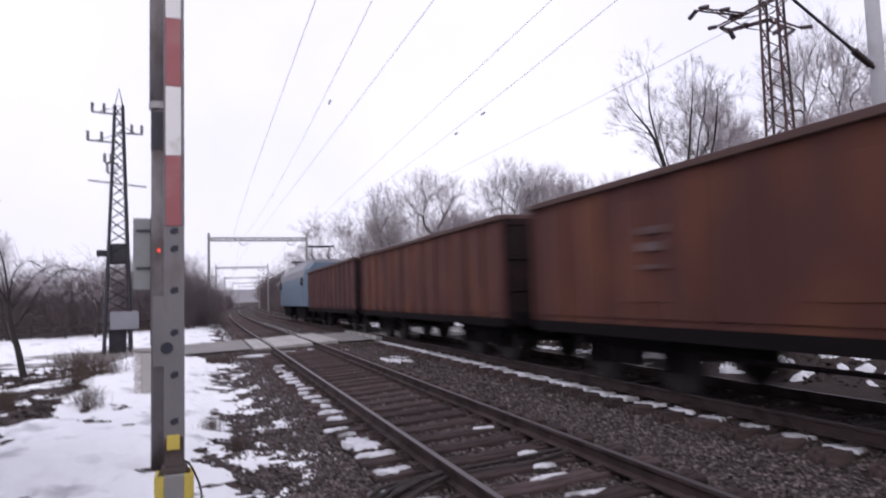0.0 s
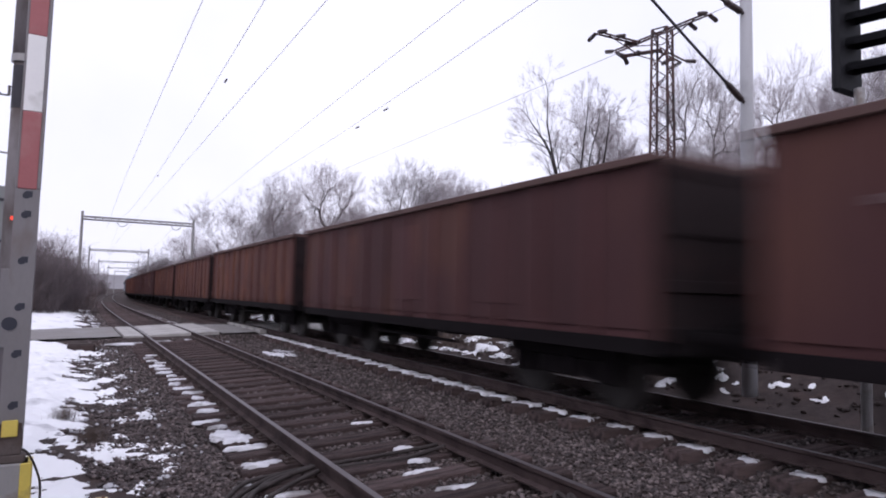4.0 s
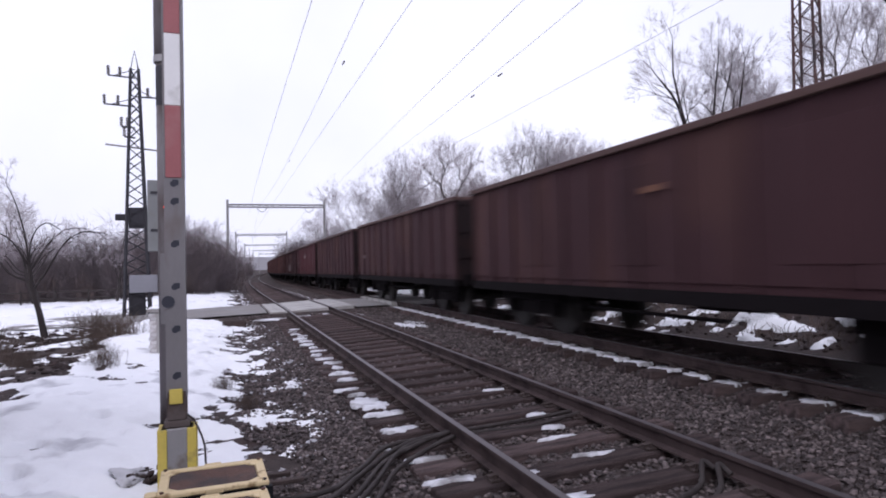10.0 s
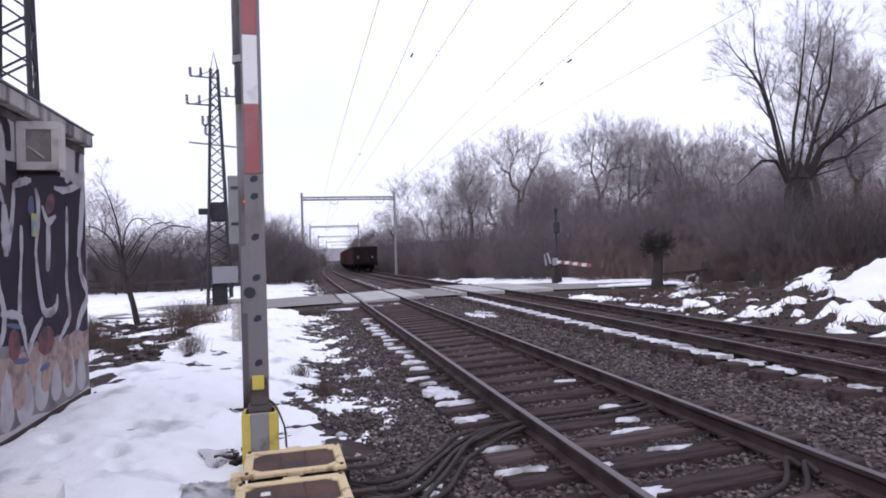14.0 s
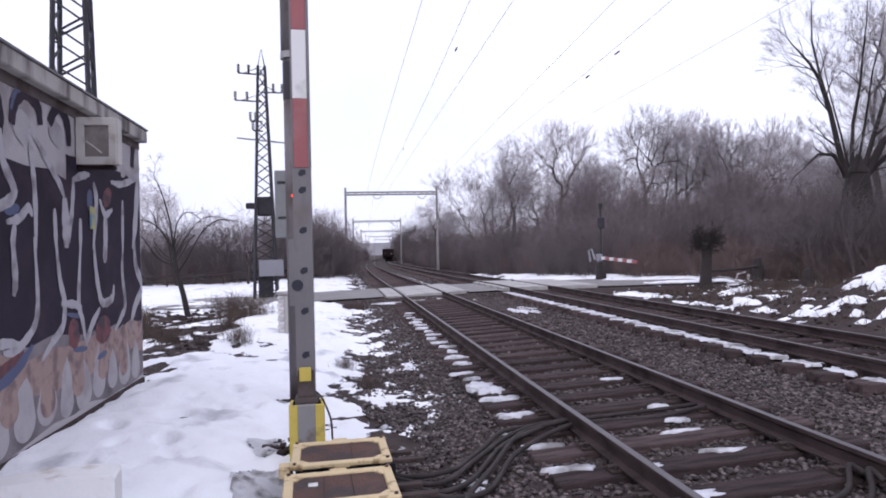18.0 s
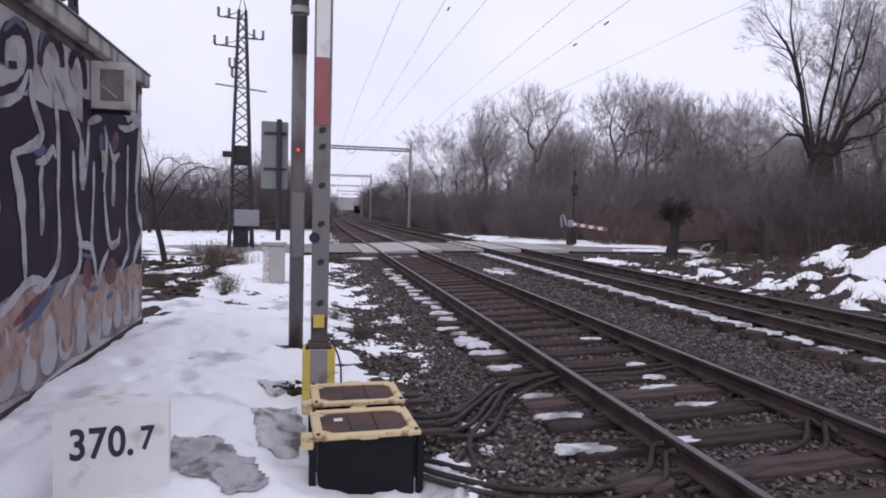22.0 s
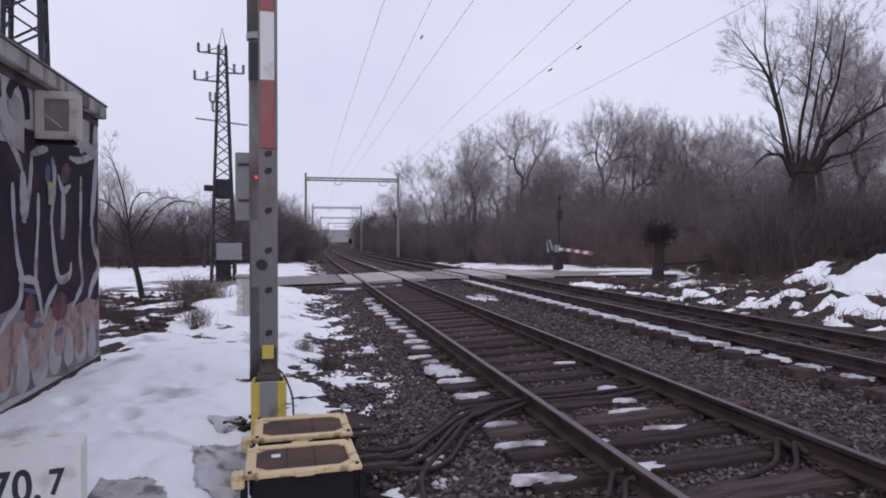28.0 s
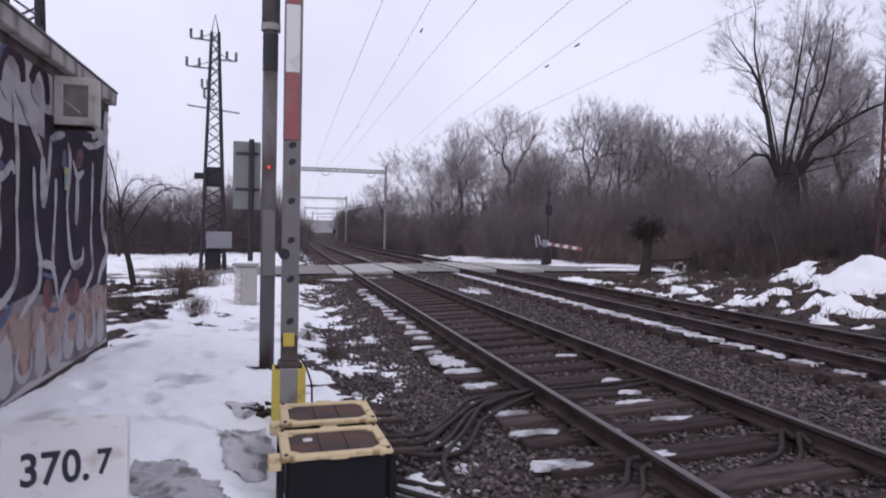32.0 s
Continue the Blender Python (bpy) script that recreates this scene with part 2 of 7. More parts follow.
M_CONCRETE = mat("weathered_concrete", (0.36, 0.34, 0.33), 0.92, 0, 0.15, 2.5, 50, 0.4, (0.2, 0.18, 0.17), 0.25, 2)
M_CORNICE = mat("streaked_cornice_concrete", (0.42, 0.39, 0.37), 0.92, 0, 0.15, 2.5, 50, 0.4, (0.12, 0.10, 0.095), 0.32, 1.6, 0, (1, 2.2, 0.5))
M_CASING = mat("yellowed_white_sheet", (0.50, 0.47, 0.44), 0.6, 0, 0.08, 3, 40, 0.05, (0.34, 0.29, 0.25), 0.2, 5)
M_GAUZE = mat("dusty_brown_gauze", (0.21, 0.18, 0.17), 0.95, 0, 0.2, 6, 150, 0.4, (0.28, 0.25, 0.24), 0.3, 5)
M_MAST = mat("spun_concrete_mast", (0.40, 0.40, 0.42), 0.9, 0, 0.08, 2, 60, 0.2, (0.3, 0.3, 0.31), 0.2, 1.5)
M_PLASTER = mat("pale_render", (0.41, 0.38, 0.392), 0.92, 0, 0.15, 1.5, 60, 0.4, (0.24, 0.205, 0.21), 0.25, 1.2)
M_MILE = mat("white_enamelled_stone", (0.74, 0.73, 0.72), 0.6, 0, 0.05, 4, 50, 0.1, (0.5, 0.44, 0.38), 0.1, 5)
M_INK = mat("black_numerals", (0.02, 0.022, 0.035), 0.6, 0, 0.1, 5, 30, 0)
M_BRICKW = mat("whitewashed_brick", (0.58, 0.56, 0.56), 0.9, 0, 0.12, 8, 60, 0.4, (0.35, 0.31, 0.3), 0.2, 6, 0.12)
M_BARK = mat("grey_brown_bark", (0.11, 0.092, 0.088), 0.95, 0, 0.3, 3, 40, 0.6)
M_BARKDARK = mat("dark_wet_bark", (0.035, 0.028, 0.027), 0.95, 0, 0.3, 3, 40, 0.6)
# twigs far paler than the bark: the mist is put into their colour
M_TWIG = mat("haze_pale_winter_twigs", (0.36, 0.32, 0.335), 0.95, 0, 0.25, 0.6, 20, 0.2, None, 0, 1, 0.25)
M_SCRUB = mat("dark_winter_scrub", (0.16, 0.132, 0.138), 0.95, 0, 0.3, 0.8, 20, 0.2, (0.19, 0.14, 0.125), 0.2, 0.5, 0.3)
M_REDSCRUB = mat("reddish_winter_scrub", (0.175, 0.128, 0.12), 0.95, 0, 0.3, 0.8, 20, 0.2, (0.19, 0.14, 0.115), 0.2, 0.5, 0.25)
M_BIRCH = mat("pale_birch_bark", (0.42, 0.40, 0.40), 0.9, 0, 0.2, 3, 30, 0.3, (0.1, 0.09, 0.09), 0.25, 4)
M_GRASS = mat("dead_grass", (0.105, 0.076, 0.062), 0.95, 0, 0.35, 2, 30, 0.2)
M_CABLE = mat("black_rubber_cable", (0.036, 0.029, 0.028), 0.75, 0, 0.35, 10, 60, 0.2, (0.055, 0.045, 0.044), 0.25, 5, 0, (1, 1, 1), 0.3)
M_WIRE = mat("weathered_copper_wire", (0.20, 0.17, 0.185), 0.6, 0.2, 0.1, 5, 40, 0)
M_INSUL = mat("dark_brown_porcelain", (0.05, 0.035, 0.035), 0.3, 0, 0.15, 5, 40, 0)
# mist over the far wood is painted in as pale grey
M_FAR = mat("distant_wood_painted_haze", (0.42, 0.41, 0.44), 1.0, 0, 0.2, 0.05, 0.6, 0)
g_red = bpy.data.materials.new("red_lamp_glow")
g_red.use_nodes = True
g_red.node_tree.nodes["Principled BSDF"].inputs["Base Color"].default_value = (0.5, 0.03, 0.02, 1)
g_red.node_tree.nodes["Principled BSDF"].inputs["Emission Color"].default_value = (1, 0.08, 0.03, 1)
g_red.node_tree.nodes["Principled BSDF"].inputs["Emission Strength"].default_value = 0.8


# ---- mesh helpers ----
def box(bm, x0, y0, z0, x1, y1, z1, bevel=0.0, m=None):
    r = bmesh.ops.create_cube(bm, size=1.0)
    vs = r["verts"]
    bmesh.ops.scale(bm, vec=(x1 - x0, y1 - y0, z1 - z0), verts=vs)
    bmesh.ops.translate(bm, vec=((x0 + x1) / 2, (y0 + y1) / 2, (z0 + z1) / 2), verts=vs)
    if bevel:
        es = list({e for v in vs for e in v.link_edges})
        r2 = bmesh.ops.bevel(bm, geom=es, offset=bevel, segments=1, affect="EDGES")
        vs = list({v for v in vs if v.is_valid} | set(r2["verts"]))
    if m is not None:
        bmesh.ops.transform(bm, matrix=m, verts=vs)
    return vs


def tube(bm, p, q, r0, r1=None, n=8, caps=True):
    r1 = r0 if r1 is None else r1
    p, q = Vector(p), Vector(q)
    d = (q - p).normalized()
    a = d.orthogonal().normalized()
    b = d.cross(a)
    rings = []
    for c, r in ((p, r0), (q, r1)):
        rings.append([bm.verts.new(c + r * (math.cos(2 * math.pi * i / n) * a + math.sin(2 * math.pi * i / n) * b)) for i in range(n)])
    for i in range(n):
        bm.faces.new((rings[0][i], rings[0][(i + 1) % n], rings[1][(i + 1) % n], rings[1][i]))
    if caps:
        bm.faces.new(rings[0][::-1])
        bm.faces.new(rings[1])


def sweep(bm, pts, r, n=6):
    """A bent tube in one piece."""
    pts = [Vector(p) for p in pts]
    rings, a = [], None
    for k, c in enumerate(pts):
        d = (pts[min(k + 1, len(pts) - 1)] - pts[max(k - 1, 0)]).normalized()
        a = d.orthogonal() if a is None else a - d * a.dot(d)
        a.normalize()
        b = d.cross(a)
        rings.append([bm.verts.new(c + r * (math.cos(2 * math.pi * i / n) * a + math.sin(2 * math.pi * i / n) * b)) for i in range(n)])
    for u, v in zip(rings, rings[1:]):
        for i in range(n):
            bm.faces.new((u[i], u[(i + 1) % n], v[(i + 1) % n], v[i]))
    bm.faces.new(rings[0][::-1])
    bm.faces.new(rings[-1])


def flat(bm, pts):
    return bm.faces.new([bm.verts.new(p) for p in pts])


def prism(bm, profile, axis_pts):
    """Sweep a closed profile of (side, up) through a list of (point, side vector, up vector)."""
    rings = [[bm.verts.new(c + s * u + t * v) for s, t in profile] for c, u, v in axis_pts]
    n = len(profile)
    for a, b in zip(rings, rings[1:]):
        for i in range(n):
            bm.faces.new((a[i], a[(i + 1) % n], b[(i + 1) % n], b[i]))
    bm.faces.new(rings[0][::-1])
    bm.faces.new(rings[-1])


def data(name, bm, *mats, smooth=False):
    bmesh.ops.recalc_face_normals(bm, faces=bm.faces)
    me = bpy.data.meshes.new(name)
    bm.to_mesh(me)
    bm.free()
    for m in mats:
        me.materials.append(m)
    if smooth:
        me.polygons.foreach_set("use_smooth", [True] * len(me.polygons))
    return me


def part(name, bm, material, parent, label="", smooth=False):
    """Link a bmesh, or a mesh that is there already, as one mesh object under a thing or a part."""
    me = bm if isinstance(bm, bpy.types.Mesh) else data(name, bm, material, smooth=smooth)
    ob = new(name, me)
    ob.parent = parent
    if label:
        ob["label"] = label
    return ob


def thing(name, label, category, group="", kind="", m=None):
    ob = new(name)
    ob.empty_display_size = 0.2
    if m is not None:
        ob.matrix_basis = m
    return tagged(ob, label, category, group, kind)


def solid(name, bm, material, label, category="", group="", kind="", m=None, smooth=False):
    ob = new(name, data(name, bm, material, smooth=smooth))
    if m is not None:
        ob.matrix_basis = m
    return tagged(ob, label, category, group, kind)


def raw_mesh(name, verts, faces, material, smooth=False):
    me = bpy.data.meshes.new(name)
    v, f = np.asarray(verts, np.float32), np.asarray(faces, np.int32)
    me.vertices.add(len(v))
    me.vertices.foreach_set("co", v.ravel())
    k = f.shape[1]
    me.loops.add(f.size)
    me.loops.foreach_set("vertex_index", f.ravel())
    me.polygons.add(len(f))
    me.polygons.foreach_set("loop_start", np.arange(0, f.size, k, dtype=np.int32))
    me.polygons.foreach_set("loop_total", np.full(len(f), k, np.int32))
    if smooth:
        me.polygons.foreach_set("use_smooth", np.ones(len(f), bool))
    me.materials.append(material)
    me.update(calc_edges=True)
    return me


def fbm(x, y, scale=1.0, octaves=4, seed=0):
    """Smooth value noise for arrays, about -1 to 1."""
    x, y = np.asarray(x, float) * scale, np.asarray(y, float) * scale
    total, amp = np.zeros(np.broadcast(x, y).shape), 1.0
    for o in range(octaves):
        xi, yi = np.floor(x).astype(np.int64), np.floor(y).astype(np.int64)
        fx, fy = x - xi, y - yi
        fx, fy = fx * fx * (3 - 2 * fx), fy * fy * (3 - 2 * fy)

        def corner(a, b):
            h = (a * 374761393 + b * 668265263 + (seed + o) * 1442695041) & 0x7FFFFFFF
            h = ((h ^ (h >> 13)) * 1274126177) & 0x7FFFFFFF
            return ((h ^ (h >> 16)) & 0xFFFF) / 32767.5 - 1

        v = (corner(xi, yi) * (1 - fx) + corner(xi + 1, yi) * fx) * (1 - fy) + (corner(xi, yi + 1) * (1 - fx) + corner(xi + 1, yi + 1) * fx) * fy
        total, amp, x, y = total + amp * v, amp * 0.5, x * 2.03, y * 2.03
    return total


# ---- the line's course ----
GRADE_Y = [-400, 25, 55, 100, 185, 340, 900]
GRADE_Z = [0, 0, -0.22, -0.55, -0.85, -1.15, -1.3]


def bend(y):
    """Sideways shift of the line: straight to the crossing, then a wide curve to the right, then straight."""
    y = np.asarray(y, float)
    c = np.clip(y - 24, 0, 176)
    return 0.5 * 4.6e-4 * c**2 + 0.081 * np.clip(y - 200, 0, None)


def grade(y):
    return np.interp(y, GRADE_Y, GRADE_Z)


def on_line(x, y, z=0.0):
    return Vector((x + float(bend(y)), y, z + float(grade(y))))


def heading(y):
    return math.degrees(math.atan2(float(bend(y + 0.5) - bend(y - 0.5)), 1.0))


NEAR, FAR = (0.755, 0.04), (4.865, 0.18)
CANT = 3.0  # the near track leans; the far one is level


def smooth_step(a, b, v):
    t = np.clip((np.asarray(v, float) - a) / (b - a), 0, 1)
    return t * t * (3 - 2 * t)


def ground_z(x, y):
    """Height of the ground: ballast bed, snow-covered verge, bank beyond the far track."""
    x, y = np.asarray(x, float), np.asarray(y, float)
    u = x - bend(y)
    z = np.interp(u, [-60, -20, -7, -4.8, -2.6, -1.6, -0.9, 0.0, 1.6, 2.6, 3.4, 4.1, 5.7, 6.4, 7.2, 9, 30, 80],
                  [-0.6, -0.5, -0.25, -0.08, -0.20, -0.30, -0.285, -0.245, -0.165, -0.17, -0.15, -0.07, -0.05, -0.08, -0.22, -0.12, -0.1, -0.1])
    bank = smooth_step(7.6, 11.5, u) * smooth_step(19, 12, y) * smooth_step(1, 6, y)
    z = z + 1.15 * bank * (0.75 + 0.4 * fbm(x, y, 0.7, 3, 5)) + 0.14 * bank * fbm(x, y, 2.2, 4, 6)
    for cx, cy in ((-2.98, 5.55), (-2.86, 4.55), (-2.82, 7.0)):
        z = z - 0.10 * np.exp(-(((x - cx) / 0.3) ** 2 + ((y - cy) / 0.36) ** 2) ** 2)
    z = z - 0.13 * np.exp(-(((x + 2.25) / 0.55) ** 4 + ((y - 4.4) / 0.95) ** 4))
    off = np.clip(np.abs(u - 2.7) - 4, 0, 6) / 6
    z = z + 0.08 * off * fbm(x, y, 0.5, 4, 3) + 0.012 * fbm(x, y, 4, 3, 9)
    road = smooth_step(22.3, 23.0, y) * smooth_step(30.2, 29.5, y)
    flat_z = np.interp(u, [-30, -6, -0.8, 2.4, 7.2, 30], [-0.35, -0.2, -0.03, 0.05, 0.1, 0.1])
    z = z * (1 - road) + (flat_z - 0.06) * road
    lane_side = smooth_step(29.5, 30.2, y) * smooth_step(46, 36, y) * smooth_step(6.6, 8.0, u)
    z = z * (1 - lane_side) + (0.10 + 0.05 * fbm(x, y, 0.8, 3, 14)) * lane_side
    return z + grade(y)

# ---- ground, snow, road ----
def grid_mesh(name, xs, ys, height, material, keep=None, smooth=True):
    gx, gy = np.meshgrid(xs, ys, indexing="ij")
    gz = height(gx, gy)
    nx, ny = len(xs), len(ys)
    idx = np.arange(nx * ny).reshape(nx, ny)
    f = np.stack([idx[:-1, :-1], idx[1:, :-1], idx[1:, 1:], idx[:-1, 1:]], -1).reshape(-1, 4)
    if keep is not None:
        k = keep(gx, gy).ravel()
        f = f[k[f].any(1)]
    return raw_mesh(name, np.stack([gx, gy, gz], -1).reshape(-1, 3), f, material, smooth)


def spread(lo, a, b, hi, fine, coarse):
    left = lo + (a - lo) * (1 - np.geomspace(1, 0.001, coarse)) if lo < a else np.array([])
    right = b + (hi - b) * np.geomspace(0.001, 1, coarse)
    return np.unique(np.round(np.concatenate([left, np.arange(a, b, fine), right]), 3))


ground = new("ground", grid_mesh("ground", spread(-900, -16, 26, 900, 0.2, 30), spread(-420, -4, 60, 1500, 0.25, 40), ground_z, M_SOIL))
tagged(ground, "dark bare soil and trodden gravel with thawing snow", "ground", kind="structure")


# streaks of snow left on the bank: x, y, half length, half width, direction, depth
BANK_SNOW = ((12.0, 27.6, 3.2, 1.0, 0, 2.2), (12.2, 24.2, 2.4, 0.5, 0, 2.2), (12.0, 21.0, 2.2, 0.40, 41, 1.6), (15.9, 22.2, 0.8, 0.5, 20, 1.5), (8.15, 21.2, 1.5, 0.32, -76, 1.7), (8.15, 17.5, 1.2, 0.2, -84, 1.5), (9.0, 16.1, 1.0, 0.24, -101, 1.6), (9.7, 16.1, 0.55, 0.12, -114, 1.5), (8.3, 14.5, 0.35, 0.18, -62, 1.5), (9.4, 14.4, 0.5, 0.18, 38, 1.5),
             (10.8, 14.3, 0.3, 0.12, -63, 1.5), (10.7, 13.3, 1.1, 0.24, -105, 1.8), (9.4, 12.5, 0.95, 0.24, -61, 1.8), (10.2, 11.3, 1.3, 0.42, -84, 2.2), (9.75, 11.3, 0.6, 0.32, -83, 2.0), (10.9, 11.3, 1.4, 0.5, -60, 2.0), (8.5, 11.45, 0.34, 0.10, -14, 1.6), (8.95, 11.5, 0.3, 0.15, 16, 1.7), (9.05, 10.9, 0.45, 0.26, -93, 1.9), (9.1, 10.3, 0.3, 0.26, -54, 1.8),
             (8.3, 8.8, 0.42, 0.17, 14, 1.6), (8.1, 10.4, 0.34, 0.10, -66, 1.5), (8.3, 9.7, 0.25, 0.15, -36, 1.5), (8.3, 13.2, 0.42, 0.13, -78, 1.5), (8.5, 12.7, 0.27, 0.15, -47, 1.6), (9.8, 9.5, 0.9, 0.14, -136, 1.7), (8.6, 11.95, 0.16, 0.10, -49, 1.5), (10.6, 8.2, 0.9, 0.3, 45, 1.4), (13.4, 16.2, 1.2, 0.3, 30, 1.2), (12.0, 17.8, 0.5, 0.2, 0, 1.1))


def snow_depth(x, y):
    """Thawing snow: thick on the verge, broken into patches towards the ballast and among the bushes."""
    u = x - bend(y)
    patchy = fbm(x, y, 1.1, 5, 11)
    small = fbm(x, y * 0.8, 3.3, 4, 21)
    left = np.interp(u, [-60, -14, -6, -5.0, -4.4, -2.7, -2.1, -1.5, -1.1, -0.8], [0.2, 0.3, 0.5, 0.15, 0.95, 0.75, 0.15, -0.22, -0.5, -1.6])
    left = left - 0.62 * smooth_step(9.5, 11.5, y) * smooth_step(-2.3, -3.4, u) * smooth_step(17.5, 15, y) * 0.7
    left = left - 0.5 * smooth_step(14, 16, y) * smooth_step(24, 21, y) * smooth_step(-3.5, -6, u)
    left = left + 0.55 * np.exp(-(((x + 4.0) / 0.8) ** 2 + ((y - 6.9) / 2.6) ** 2) ** 2)
    left = left + 0.5 * smooth_step(26, 34, y) * smooth_step(-5, -8, u)
    right = np.interp(u, [6.4, 7.0, 8.5, 11, 16, 24], [-2, -0.85, -0.7, -0.55, -0.5, -0.7])
    for sx, sy, a, b, ang, k in BANK_SNOW:
        c, s = math.cos(radians(ang)), math.sin(radians(ang))
        p, q = (x - sx) * c + (y - sy) * s, (y - sy) * c - (x - sx) * s
        right = right + k * np.exp(-(((p / a) ** 2 + (q / b) ** 2) ** 2))
    right = right + 2.3 * smooth_step(29.0, 29.8, y) * smooth_step(36, 33, y) * smooth_step(7.0, 8.0, u) * smooth_step(18, 15, u)
    d = np.where(u < 2.7, left, right) + 0.42 * patchy + (0.28 + 0.22 * smooth_step(-2.9, -2.2, u) + 0.2 * smooth_step(7, 9, u)) * small + 0.24 * fbm(x, y, 7.5, 3, 41) * smooth_step(-4.5, -2.6, u)
    right_line = smooth_step(29.2, 30.2, y) * smooth_step(58, 46, y) * smooth_step(6.9, 7.4, u) * smooth_step(9.0, 8.2, u)
    d = d + 1.1 * right_line + 0.45 * fbm(x * 0.6 + y * 0.5, y * 2.0 - x * 1.4, 2.0, 3, 71) * smooth_step(7.6, 8.6, u) * smooth_step(22, 18, y)
    d = d + 0.34 * fbm(x, y, 4.6, 4, 61) * smooth_step(7.0, 8.0, u)
    road = smooth_step(22.6, 23.4, y) * smooth_step(29.8, 29.2, y) * smooth_step(-7.5, -5.5, u + 0.5 * patchy) * smooth_step(10.2, 9.0, u)
    d = d - 1.6 * road
    d = d - 3 * smooth_step(60, 80, y)
    d = d - 0.9 * np.exp(-(((x + 1.72) / 0.34) ** 2 + ((y - 5.0) / 0.5) ** 2) ** 2)
    d = d - 0.9 * np.exp(-(((x + 1.45) / 0.36) ** 2 + ((y - 5.75) / 0.5) ** 2) ** 2)
    for fx, fy, r in ((-2.74, 6.05, 0.24), (-2.80, 7.95, 0.27)):
        d = d - 0.85 * np.exp(-(((x - fx) / r) ** 2 + ((y - fy) / r) ** 2))
    return d


fr = random.Random(17)
STEPS = [(-4.38, 6.47, 0.10, 0.5), (-3.93, 7.05, 0.12, -0.3), (-3.78, 6.02, 0.095, 0.4), (-4.47, 8.87, 0.10, 0.2), (-3.96, 9.43, 0.10, -0.4), (-4.2, 5.2, 0.11, 0.2), (-3.5, 8.1, 0.1, 0.3)]
FOOTPRINTS = [(-3.9 + 0.95 * math.sin(k * 2.1) * 0.35 + 0.14 * (k % 2) + 0.06 * k * 0.6 + fr.uniform(-0.1, 0.1), 4.4 + 0.42 * k + fr.uniform(-0.1, 0.1), fr.uniform(0.065, 0.085), fr.uniform(-0.6, 0.3)) for k in range(13)]
FOOTPRINTS += [(fr.uniform(-4.4, -2.9), fr.uniform(4.2, 10), fr.uniform(0.05, 0.09), fr.uniform(-1, 1)) for _ in range(16)]


def snow_z(x, y):
    d = snow_depth(x, y)
    z = ground_z(x, y) + np.clip(0.10 * d, -0.06, 0.125) + 0.012 * fbm(x, y, 1.6, 4, 31)
    for fx, fy, r, a in FOOTPRINTS:
        dx, dy = (x - fx) * math.cos(a) + (y - fy) * math.sin(a), (y - fy) * math.cos(a) - (x - fx) * math.sin(a)
        q = (dx / r) ** 2 + (dy / (1.9 * r)) ** 2
        z = z - 0.03 * np.exp(-(q**2) * 1.5) + 0.006 * np.exp(-((q - 1.9) ** 2) * 2)
    hole = np.zeros_like(z)
    for fx, fy, r, a in STEPS:
        dx, dy = (x - fx) * math.cos(a) + (y - fy) * math.sin(a), (y - fy) * math.cos(a) - (x - fx) * math.sin(a)
        q = (dx / r) ** 2 + (dy / (1.6 * r)) ** 2
        z = z - 0.09 * np.exp(-(q**3)) + 0.010 * np.exp(-((q - 2.2) ** 2) * 1.5)
        hole = np.maximum(hole, np.exp(-((((dx + 0.03) / (0.55 * r)) ** 2 + ((dy - 0.04) / (1.1 * r)) ** 2) ** 3)))
    return np.where(d > 0.2, np.maximum(z, ground_z(x, y) + 0.006), z) - 0.05 * hole


def snow_here(x, y):
    return snow_depth(x, y) > -0.45


for label, xs, ys in (("thin white thawing snow with footprints beside the track", np.arange(-9, -0.3, 0.05), np.arange(-9, 22.6, 0.06)),
                      ("broken crust of old snow over the field", np.concatenate([np.arange(-60, -9, 0.4), np.arange(-9, -0.4, 0.2)]), np.arange(22.6, 80, 0.25)),
                      ("broken crust of old snow on the orchard ground", np.arange(-60, -9, 0.3), np.arange(-12, 22.6, 0.3)),
                      ("dirty broken snow on the earth bank", np.arange(6.5, 26, 0.09), np.arange(2, 50, 0.09))):
    tagged(new("snow_cover", grid_mesh("snow_cover", xs, ys, snow_z, M_SNOW, snow_here)), label, "snow", kind="stuff")

road = thing("road", "worn grey asphalt lane over the railway crossing", "road", kind="structure")
for x0, x1, name in ((-9, -0.75, "left_lane"), (2.45, 3.75, "middle_lane"), (7.6, 13.2, "right_lane")):
    xs = np.linspace(x0, x1, 24)
    ys = np.linspace(23.2, 29.1, 10)
    hz = lambda gx, gy: np.interp(gx - bend(gy), [-30, -6, -0.8, 2.4, 7.2, 30], [-0.35, -0.2, -0.03, 0.05, 0.1, 0.1]) + grade(gy) + 0.01 * fbm(gx, gy, 0.8, 3, 2)
    part("asphalt", grid_mesh("asphalt", xs, ys, hz, M_ASPHALT), None, road)

# ---- the two tracks ----
RAIL_PROFILE = [(-0.036, 0.0), (0.036, 0.0), (0.036, -0.03), (0.012, -0.045), (0.010, -0.125), (0.070, -0.14), (0.070, -0.155), (-0.070, -0.155), (-0.070, -0.14), (-0.010, -0.125), (-0.012, -0.045), (-0.036, -0.03)]
RUN = list(np.arange(-306, -6, 20.0)) + list(np.arange(-6, 60, 2.0)) + list(np.arange(60, 210, 6.0)) + list(np.arange(210, 620, 20.0))


